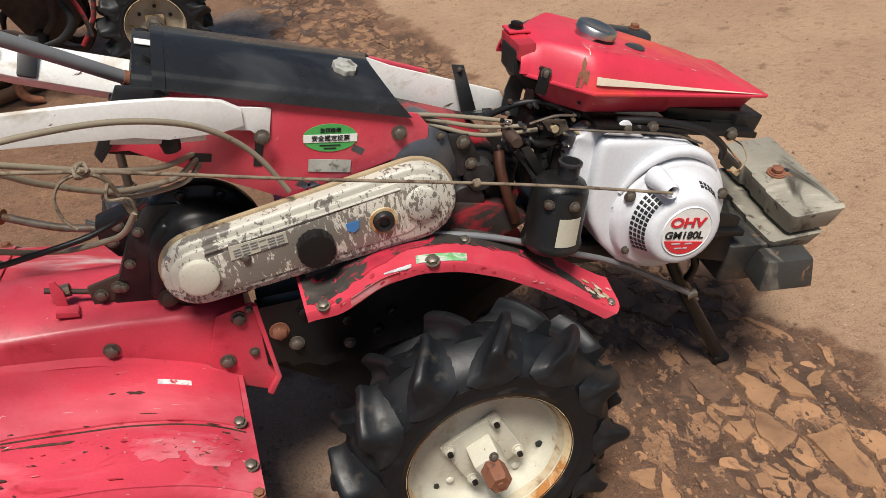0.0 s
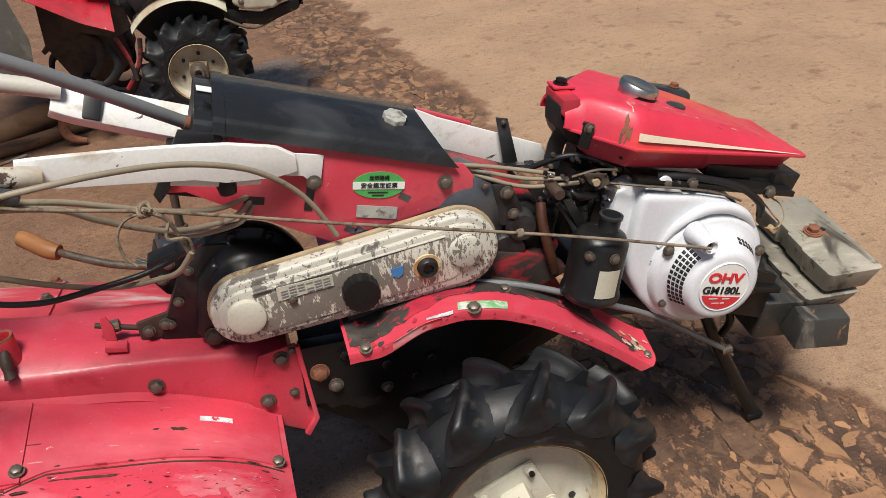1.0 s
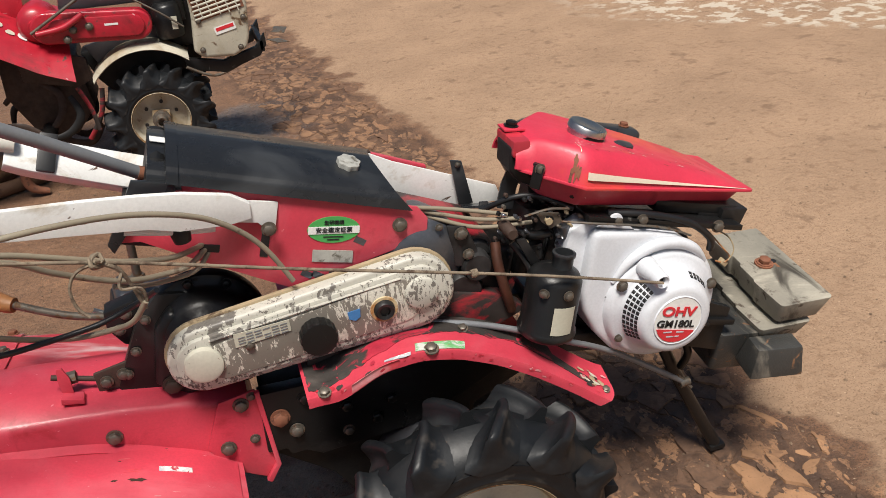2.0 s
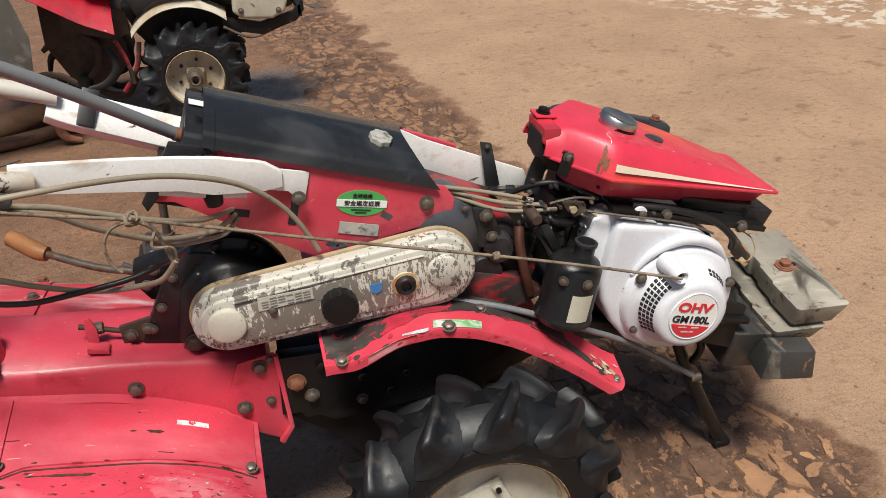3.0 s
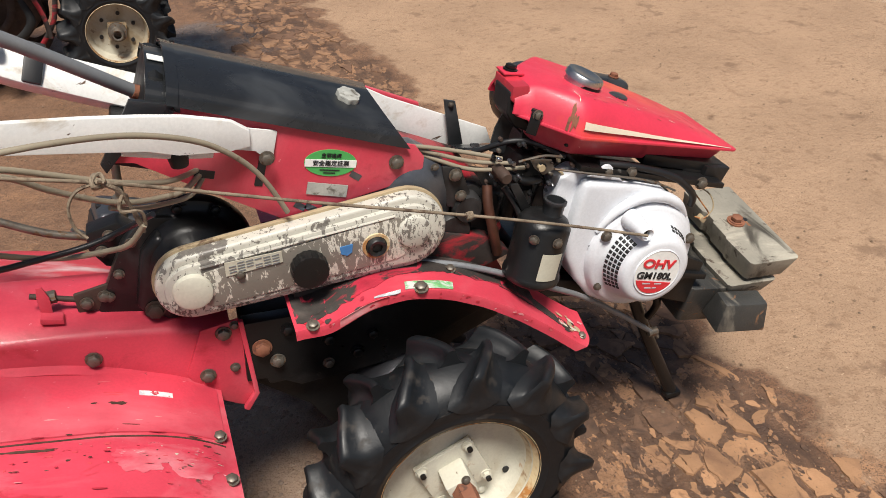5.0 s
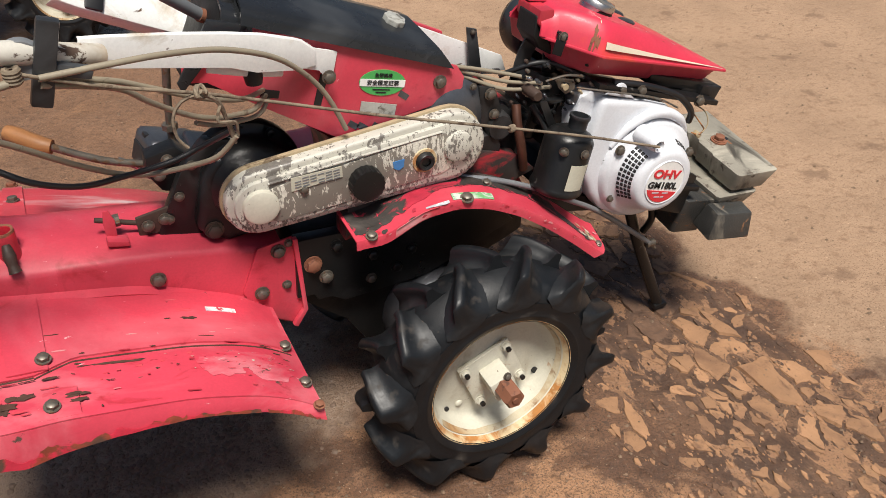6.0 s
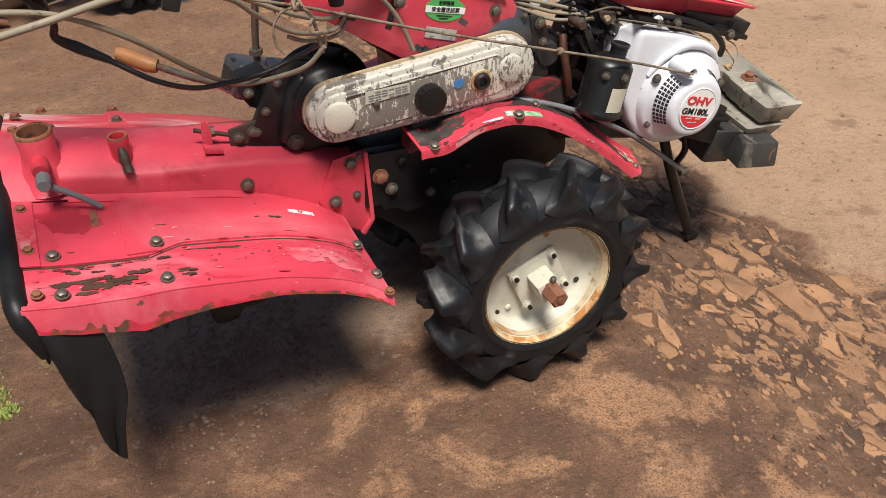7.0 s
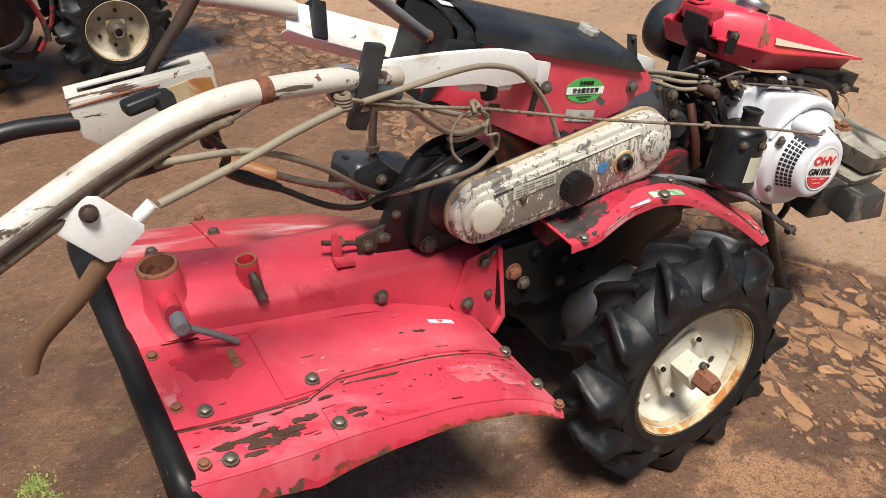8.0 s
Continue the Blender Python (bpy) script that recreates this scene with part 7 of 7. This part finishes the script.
    for x, z in ((-0.47, 0.648), (-0.41, 0.650), (-0.50, 0.615)):
        bolt((x, fy - 0.02, z), 0.012, case2)
    part("print_bar", box((-0.33, fy - 0.0186, 0.643), (0.05, 0.0008, 0.008), (0, 6, 0), 0), LABEL_WHITE, case2, "small white script mark")
    part("clutch_housing", lathe([(0, fy - 0.005), (0.022, fy - 0.005), (0.026, fy + 0.005), (0.050, fy + 0.010), (0.068, fy + 0.03), (0.072, fy + 0.05), (0.072, fy + 0.16), (0, fy + 0.16)], (-0.60, 0, 0.68), n=36), RED_OLD, far, "red round clutch housing")
    part("side_link", tube([(-0.60, fy - 0.03, 0.655), (-0.50, fy - 0.035, 0.665), (-0.42, fy - 0.03, 0.70)], 0.012, 8), RED_OLD, far)

    EDGE = [(-1.35, 0.80), (-0.80, 0.66), (-0.713, 0.60), (-0.626, 0.538), (-0.512, 0.483)]

    def hood(u, v):
        x = -1.35 + 0.838 * u
        y = fy + 0.62 - 0.69 * v
        return x, y, lerp_rows(EDGE, x) + 0.12 * (1 - max(0, (v - 0.65) / 0.35) ** 2) - 0.02 * max(0, v - 0.93) * 14
    cover2 = part("tiller_cover", sheet(lambda u, v: hood(v, u), 16, 26, 0.004), RED_OLD, far, "red tiller cover with flaking paint")
    random.seed(8)
    for k in range(12):
        u, v, n = 0.42 + 0.045 * k, 0.80 + 0.06 * random.random(), 11
        bm = bmesh.new()
        ring = []
        for i, r in enumerate(ragged(n, random)):
            p = hood(min(1.0, u + 0.022 * r * math.cos(math.tau * i / n)), v + 0.022 * r * math.sin(math.tau * i / n))
            ring.append(bm.verts.new((p[0], p[1] - 0.003, p[2] + 0.003)))
        bm.faces.new(ring)
        part("bare_patch", bm, LABEL_DIRTY if k % 3 else LABEL_WHITE, cover2)
    part("tiller_beam", box((-0.95, fy + 0.24, 0.76), (0.62, 0.18, 0.10), (0, 4, 0), 0.012), RED_OLD, far)
    part("side_skirt", prism([(-0.72, 0.60), (-0.52, 0.54), (-0.47, 0.52), (-0.47, 0.43), (-0.53, 0.41), (-0.72, 0.47)], fy + 0.06, fy + 0.075, 0.004), RUST_DARK, far, "rust-brown side skirt")
    # added dark block: shade and mud inside the tiller, under its cover
    part("rotor_guard", prism([(-0.80, 0.62), (-0.52, 0.52), (-0.50, 0.30), (-0.60, 0.20), (-0.74, 0.22), (-0.82, 0.40)], fy + 0.14, fy + 0.42, 0.01), RUST_DARK, far, "dark brown block standing in for the shaded, muddy tiller inside")
    part("mud_flap", sheet(lambda u, v: (-1.30 + 0.45 * u + 0.06 * v - 0.12 * max(0, v - 0.6) * u, fy - 0.19 + 0.12 * u + 0.02 * math.sin(5 * u), 0.74 - 0.05 * u - 0.33 * v), 18, 12, 0.006), GREY_RUBBER, far, "grey dusty rubber flap")
    shaft = part("tine_shaft", lathe([(0, fy - 0.02), (0.03, fy - 0.02), (0.03, fy + 0.52), (0, fy + 0.52)], (-0.70, 0, 0.24), n=16), BLACK_METAL, far)
    for k in range(14):
        y, a = fy + 0.0 + 0.036 * k, k * 2.3
        pts = [(-0.70 + r * math.cos(a + b), y + dy, 0.24 + r * math.sin(a + b)) for r, b, dy in ((0.03, 0, 0), (0.10, 0.15, 0), (0.17, 0.45, 0.006), (0.20, 0.85, 0.03))]
        part("tine", tube(pts, [0.012, 0.015, 0.016, 0.010], 8, flat=0.35), RUST_DARK if k % 2 else BLACK_DULL, shaft)
    part("hitch_bar", join(tube([(-0.53, fy + 0.02, 0.42), (-0.50, fy + 0.0, 0.33), (-0.495, fy, 0.24)], 0.012, 8, flat=0.4), tube([(-0.44, fy + 0.02, 0.40), (-0.47, fy + 0.01, 0.30), (-0.54, fy, 0.21)], 0.010, 8, flat=0.4)), RED_DARK, far)
    engine = part("engine_block", join(box((-0.02, fy + 0.22, 0.60), (0.26, 0.24, 0.24), None, 0.02), box((-0.13, fy + 0.14, 0.70), (0.16, 0.16, 0.22), None, 0.02)), BLACK_METAL, far, "black engine block")
    shroud2 = part("engine_shroud", join(prism([(-0.055, 0.47), (-0.02, 0.44), (0.10, 0.425), (0.155, 0.45), (0.175, 0.50), (0.19, 0.62), (0.18, 0.74), (0.0, 0.78), (-0.03, 0.74), (-0.035, 0.60)], fy + 0.0, fy + 0.14, 0.016, 3)), CREAM_DIRTY, far, "grubby cream engine cowling with slatted grille")
    for k in range(8):
        part("grille_slat", box((0.072, fy - 0.004, 0.610 + 0.017 * k), (0.19, 0.008, 0.0075), (0, -9, 0), 0.001, 1), CREAM, shroud2)
    part("grille_dark", box((0.072, fy - 0.0008, 0.668), (0.195, 0.003, 0.135), (0, -9, 0), 0), RUST, shroud2)
    for k in range(5):
        part("grille_bar", box((0.0 + 0.036 * k, fy - 0.006, 0.668), (0.004, 0.006, 0.13), (0, -9, 0), 0), CREAM, shroud2)
    badge = part("badge", box((0.085, fy - 0.002, 0.545), (0.085, 0.002, 0.030), (0, -9, 0), 0), LABEL_WHITE, shroud2, "white badge with plain red shapes")
    part("badge_field", box((0.085, fy - 0.0035, 0.549), (0.072, 0.0012, 0.013), (0, -9, 0), 0), LABEL_RED, shroud2)
    for x, z in ((-0.02, 0.475), (0.13, 0.46), (0.165, 0.575), (-0.01, 0.59)):
        bolt((x, fy - 0.001, z), 0.009, shroud2)
    part("filter_can", lathe([(0, -0.06), (0.05, -0.06), (0.055, -0.05), (0.055, 0.06), (0.04, 0.075), (0, 0.075)], (-0.125, fy + 0.06, 0.60), n=28, axis="z"), BLACK_METAL, far)
    part("sticker", box((-0.10, fy + 0.006, 0.60), (0.022, 0.002, 0.05), (0, 5, 0), 0), LABEL_DIRTY, far)
    part("bumper", join(prism([(-0.10, 0.40), (0.05, 0.36), (0.20, 0.40), (0.235, 0.44), (0.235, 0.49), (0.19, 0.44), (0.05, 0.41), (-0.10, 0.45)], fy + 0.03, fy + 0.06, 0.004), prism([(-0.10, 0.40), (0.05, 0.36), (0.20, 0.40), (0.235, 0.44), (0.235, 0.49), (0.19, 0.44), (0.05, 0.41), (-0.10, 0.45)], fy + 0.30, fy + 0.33, 0.004), box((0.215, fy + 0.18, 0.44), (0.02, 0.30, 0.05), None, 0.004)), BLACK_METAL, far, "dark steel front bumper")
    part("support_rod", tube([(-0.10, fy + 0.0, 0.42), (0.0, fy + 0.02, 0.36), (0.10, fy + 0.06, 0.37)], 0.006, 8), STEEL, far)
    column2 = part("gear_column", prism([(-0.52, 0.70), (-0.18, 0.68), (-0.12, 0.80), (-0.20, 0.90), (-0.48, 0.86)], fy + 0.10, fy + 0.30, 0.015), ALU, far, "grey gear column")
    part("handle_post", tube([(-0.45, fy + 0.14, 0.68), (-0.45, fy + 0.14, 0.80), (-0.50, fy + 0.14, 0.92), (-0.75, fy + 0.12, 1.02), (-1.2, fy + 0.08, 1.05)], 0.026, 12), RUST, far, "worn brown handle post")
    part("control_rod", tube([(-0.62, fy - 0.02, 0.66), (-0.38, fy - 0.03, 0.78), (-0.2, fy, 0.88)], 0.006, 8), STEEL, far)
    part("control_rod", tube([(-0.26, fy, 0.74), (-0.15, fy - 0.01, 0.655), (-0.07, fy, 0.58)], 0.004, 8), STEEL, far)
    part("lever_knob", lathe([(0, -0.03), (0.025, -0.025), (0.034, 0.0), (0.025, 0.03), (0, 0.034)], (-0.575, fy + 0.25, 0.82), n=18, axis="z"), WOOD, far)
    return far


build_far_tractor()


# loose scrap lying behind the machine
def log_scrap(points, r, mat, label):
    return tagged(part("scrap_bar", tube(points, r, 10), mat, None), label, "scrap")


log_scrap([(-1.30, 3.62, 0.05), (-1.05, 3.72, 0.075), (-0.85, 3.86, 0.09), (-0.75, 3.98, 0.08)], [0.05, 0.062, 0.055, 0.04], WOOD_DARK, "brown weathered log lying on the earth")
log_scrap([(-1.35, 3.55, 0.03), (-0.95, 3.66, 0.03), (-0.68, 3.80, 0.03)], [0.028, 0.03, 0.026], WOOD_DARK, "brown weathered pole lying on the earth")
log_scrap([(-0.80, 3.60, 0.16), (-0.84, 3.58, 0.10), (-0.83, 3.58, 0.04), (-0.77, 3.58, 0.012)], [0.018, 0.02, 0.02, 0.012], RUST, "curved rusty iron hook lying on the earth")
for x, y, a in ((0.30, 3.75, 20), (0.33, 3.95, -15)):
    tagged(part("metal_tag", box((x, y, 0.40), (0.06, 0.10, 0.003), (0, 10, a), 0.001), STEEL, bpy.data.objects["walking_tractor.001"]), "")


# ---- cracked slabs and rubble along the road ----
def cells(seeds, stretch, reach):
    """The region round each seed, as a polygon, by cutting a box with the middle line to each neighbour."""
    out = []
    for i, (px, py) in enumerate(seeds):
        poly = [(px - reach, py - reach), (px + reach, py - reach), (px + reach, py + reach), (px - reach, py + reach)]
        for j, (qx, qy) in enumerate(seeds):
            if i == j or abs(qx - px) > 2 * reach or abs(qy - py) > 2 * reach:
                continue
            mx, my, nx, ny = (px + qx) / 2, (py + qy) / 2, qx - px, qy - py
            cut = []
            for a, b in zip(poly, poly[1:] + poly[:1]):
                da, db = (a[0] - mx) * nx + (a[1] - my) * ny, (b[0] - mx) * nx + (b[1] - my) * ny
                if da <= 0:
                    cut.append(a)
                if da * db < 0:
                    t = da / (da - db)
                    cut.append((a[0] + (b[0] - a[0]) * t, a[1] + (b[1] - a[1]) * t))
            poly = cut
            if not poly:
                break
        if len(poly) > 2:
            out.append(((px, py), poly))
    return out


def to_world(s, c, k):
    """From strip axes (across s, along c stretched by k) to the world."""
    return s - 0.06 * c * k, c * k


def slab(poly, centre, gap, height, rng):
    """One broken slab: a ragged outline, a worn top, sunk into the ground."""
    ox, oy = centre
    pts = []
    for a, b in zip(poly, poly[1:] + poly[:1]):
        n = max(1, round(math.hypot(b[0] - a[0], b[1] - a[1]) / 0.010))
        for i in range(n):
            x, y = a[0] + (b[0] - a[0]) * i / n, a[1] + (b[1] - a[1]) * i / n
            q = Vector((x, y, 0))
            x, y = x + 0.005 * noise.noise(q * 90) + 0.007 * noise.noise(q * 17), y + 0.006 * noise.noise(q * 80 + Vector((7, 3, 1))) + 0.007 * noise.noise(q * 17 + Vector((2, 9, 1)))
            d = math.hypot(x - ox, y - oy) or 1
            k = max(0.3, 1 - gap * max(0.25, 0.7 + 1.3 * noise.noise(q * 16 + Vector((0, 0, 2))) + 0.4 * rng.random()) / d)
            pts.append((ox + (x - ox) * k, oy + (y - oy) * k))
    z = ground_height(ox, oy)
    tilt = rng.uniform(-0.02, 0.02), rng.uniform(-0.02, 0.02)
    verts, faces, n = [], [], len(pts)
    for f, h in ((1.0, -0.007), (0.93, height)):
        for x, y in pts:
            xx, yy = ox + (x - ox) * f, oy + (y - oy) * f
            verts.append((xx, yy, z + h + (xx - ox) * tilt[0] + (yy - oy) * tilt[1] + (0.0008 * noise.noise(Vector((xx * 60, yy * 60, 4))) if h > 0 else 0)))
    for i in range(n):
        j = (i + 1) % n
        faces.append((i, j, n + j, n + i))
    verts.append((ox, oy, z + height + 0.001))
    faces += [(n + i, n + (i + 1) % n, 2 * n) for i in range(n)]
    return verts, faces


def build_slabs():
    rng = random.Random(21)
    seeds = []
    for i in range(46):
        for j in range(44):
            s, c = 0.1 + 0.029 * (i + rng.uniform(-0.6, 0.6)), -0.1 + 0.029 * (j + rng.uniform(-0.6, 0.6))
            if rng.random() < (0.95 if noise.noise(Vector((s * 7, c * 7, 3))) > 0.05 else 0.22):
                seeds.append((s, c))
    singles = []
    for (ps, pc), poly in cells(seeds, 1, 0.16):
        centre = to_world(ps, pc, 1.7)
        x, y = centre
        inside = road_edge(y) + 0.08 * noise.noise(Vector((x * 3, y * 3, 5))) - x
        left = 0.50 + 0.06 * max(0, 0.95 - y) + 0.16 * noise.noise(Vector((x * 4, y * 4, 1)))
        if not (0.02 < inside < left) or y > 1.55 or y < -0.05:
            continue
        if rng.random() < 0.06 + 0.45 * (inside > left - 0.12) + 0.4 * (inside < 0.14) + 0.35 * (noise.noise(Vector((x * 6, y * 6, 11))) > 0.3):
            continue
        # slabs on the shaded side take the darker, damp copy
        damp = y + 0.35 * noise.noise(Vector((x * 4, y * 4, 20))) > 1.16 + 0.2 * (x - 0.85)
        singles.append((math.hypot(x - 0.85, y - 0.85), damp, slab([to_world(a, b, 1.7) for a, b in poly], centre, rng.uniform(0.003, 0.012), rng.uniform(0.0002, 0.0024), rng)))
    singles.sort(key=lambda row: row[0])
    for _, damp, (verts, faces) in singles[:300]:
        me = bpy.data.meshes.new("slab")
        me.from_pydata(verts, [], faces)
        me.materials.append(DAMP_SHADE_PIECE if damp else TAN_PIECE)
        ob = new("slab", me)
        ob.parent = ground
    verts, faces, kinds = [], [], []
    for _, damp, (v, f) in singles[300:]:
        faces += [tuple(len(verts) + k for k in q) for q in f]
        kinds += [int(damp)] * len(f)
        verts += v
    # crumbs between the slabs
    for k in range(3400):
        y = rng.uniform(0.1, 1.9)
        x = road_edge(y) - 0.03 - 0.56 * rng.random() - 0.05 * abs(rng.gauss(0, 1))
        r, n, o, a0 = 0.0014 + 0.008 * rng.random() ** 4, 7, len(verts), rng.random() * 6
        z, lift = ground_height(x, y), 0.0008 + 0.25 * r * rng.random()
        for f, h in ((1.0, -0.002), (0.82, lift)):
            for i in range(n):
                q = r * f * (0.7 + 0.6 * noise.noise(Vector((k * 1.7, i * 2.3 + 9, 0.5))) + 0.3)
                verts.append((x + 0.8 * q * math.cos(a0 + math.tau * i / n), y + 1.4 * q * math.sin(a0 + math.tau * i / n), z + h))
        for i in range(n):
            j = (i + 1) % n
            faces.append((o + i, o + j, o + n + j, o + n + i))
        faces.append(tuple(o + n + i for i in range(n)))
        # crumbs past the same line mostly take the shaded copy
        kinds += [int(rng.random() < (0.85 if y > 1.15 else 0.5))] * (n + 1)
    me = bpy.data.meshes.new("slab_fragments")
    me.from_pydata(verts, [], faces)
    me.materials.append(TAN_PIECE), me.materials.append(DAMP_SHADE_PIECE)
    me.polygons.foreach_set("material_index", kinds)
    tagged(new("slab_fragments", me), "broken tan slab fragments lying in brown mud", "rubble", kind="stuff")
    # smaller rubble further along
    seeds = [(0.0 + 0.044 * (i + rng.uniform(-0.7, 0.7)), 0.8 + 0.044 * (j + rng.uniform(-0.7, 0.7))) for i in range(32) for j in range(92) if rng.random() < 0.62]
    verts, faces = [], []
    for (ps, pc), poly in cells(seeds, 1, 0.14):
        centre = to_world(ps, pc, 1.3)
        x, y = centre
        inside = road_edge(y) - x
        if not (0.03 < inside < 0.50 + 0.1 * noise.noise(Vector((x * 3, y * 3, 8)))) or y < 1.3 or y > 6 or rng.random() < 0.2:
            continue
        v, f = slab([to_world(a, b, 1.3) for a, b in poly], centre, 0.0055, rng.uniform(-0.002, 0.004), rng)
        faces += [tuple(len(verts) + k for k in q) for q in f]
        verts += v
    me = bpy.data.meshes.new("rubble")
    me.from_pydata(verts, [], faces)
    me.materials.append(ROCK)
    tagged(new("rubble", me), "broken brown rubble along the road edge", "rubble", kind="stuff")


def build_pebbles():
    rng = random.Random(4)
    verts, faces = [], []
    for k in range(26000):
        x, y = rng.uniform(-1.2, 2.6), 0.2 + 4.3 * rng.random() ** 1.7
        if x > road_edge(y) and rng.random() < 0.7:
            continue
        r = 0.0007 + 0.004 * rng.random() ** 6
        z = ground_height(x, y) + (0.002 if rng.random() < 0.5 else 0.0005)
        o = len(verts)
        a0 = rng.random() * 6
        for i in range(5):
            a = a0 + math.tau * i / 5
            verts.append((x + r * rng.uniform(0.8, 1.3) * math.cos(a), y + r * rng.uniform(0.8, 1.3) * math.sin(a), z + 0.0005))
        verts.append((x, y, z + r * 1.1))
        faces += [(o + i, o + (i + 1) % 5, o + 5) for i in range(5)]
    me = bpy.data.meshes.new("gravel")
    me.from_pydata(verts, [], faces)
    me.materials.append(PEBBLE)
    tagged(new("gravel", me), "scattered small brown pebbles on the earth", "gravel", kind="stuff")


def build_weeds():
    rng = random.Random(9)
    verts, faces = [], []
    for cx, cy, n, spread in ((-0.905, 1.53, 380, 0.015), (-0.89, 1.46, 380, 0.016), (-0.875, 1.39, 350, 0.015), (-0.855, 1.31, 350, 0.014), (-0.835, 1.26, 250, 0.012)):
        for k in range(n):
            x, y = rng.gauss(cx, spread), rng.gauss(cy, spread)
            a, h, w = rng.random() * 6.3, rng.uniform(0.002, 0.006), rng.uniform(0.0012, 0.0025)
            z = ground_height(x, y)
            o = len(verts)
            dx, dy = math.cos(a), math.sin(a)
            verts += [(x - dy * w, y + dx * w, z), (x + dy * w, y - dx * w, z), (x + dx * h * 0.7 + dy * w, y + dy * h * 0.7 - dx * w, z + h * 0.7), (x + dx * h * 1.2, y + dy * h * 1.2, z + h)]
            faces.append((o, o + 1, o + 2, o + 3))
    me = bpy.data.meshes.new("weeds")
    me.from_pydata(verts, [], faces)
    me.materials.append(LEAF)
    tagged(new("weeds", me), "tiny green weeds in the damp earth", "weeds", kind="stuff")


def build_clods():
    rng = random.Random(31)
    verts, faces = [], []
    for k in range(2600):
        x, y = rng.gauss(-0.36, 0.14), rng.gauss(1.2, 0.09)
        r = 0.0015 + 0.007 * rng.random() ** 3
        z = ground_height(x, y) - 0.001
        o, a0 = len(verts), rng.random() * 6
        for f, h in ((1.0, 0.0), (0.7, 0.45)):
            for i in range(7):
                a = a0 + math.tau * i / 7
                q = r * f * rng.uniform(0.75, 1.25)
                verts.append((x + q * math.cos(a), y + q * math.sin(a), z + r * h))
        verts.append((x, y, z + r * 0.65))
        for i in range(7):
            j = (i + 1) % 7
            faces += [(o + i, o + j, o + 7 + j, o + 7 + i), (o + 7 + i, o + 7 + j, o + 14)]
    me = bpy.data.meshes.new("mud_clods")
    me.from_pydata(verts, [], faces)
    me.materials.append(CLOD)
    tagged(new("mud_clods", me), "dark crumbly mud clods under the tiller", "mud", kind="stuff")


build_pebbles()
build_clods()
build_weeds()
build_slabs()
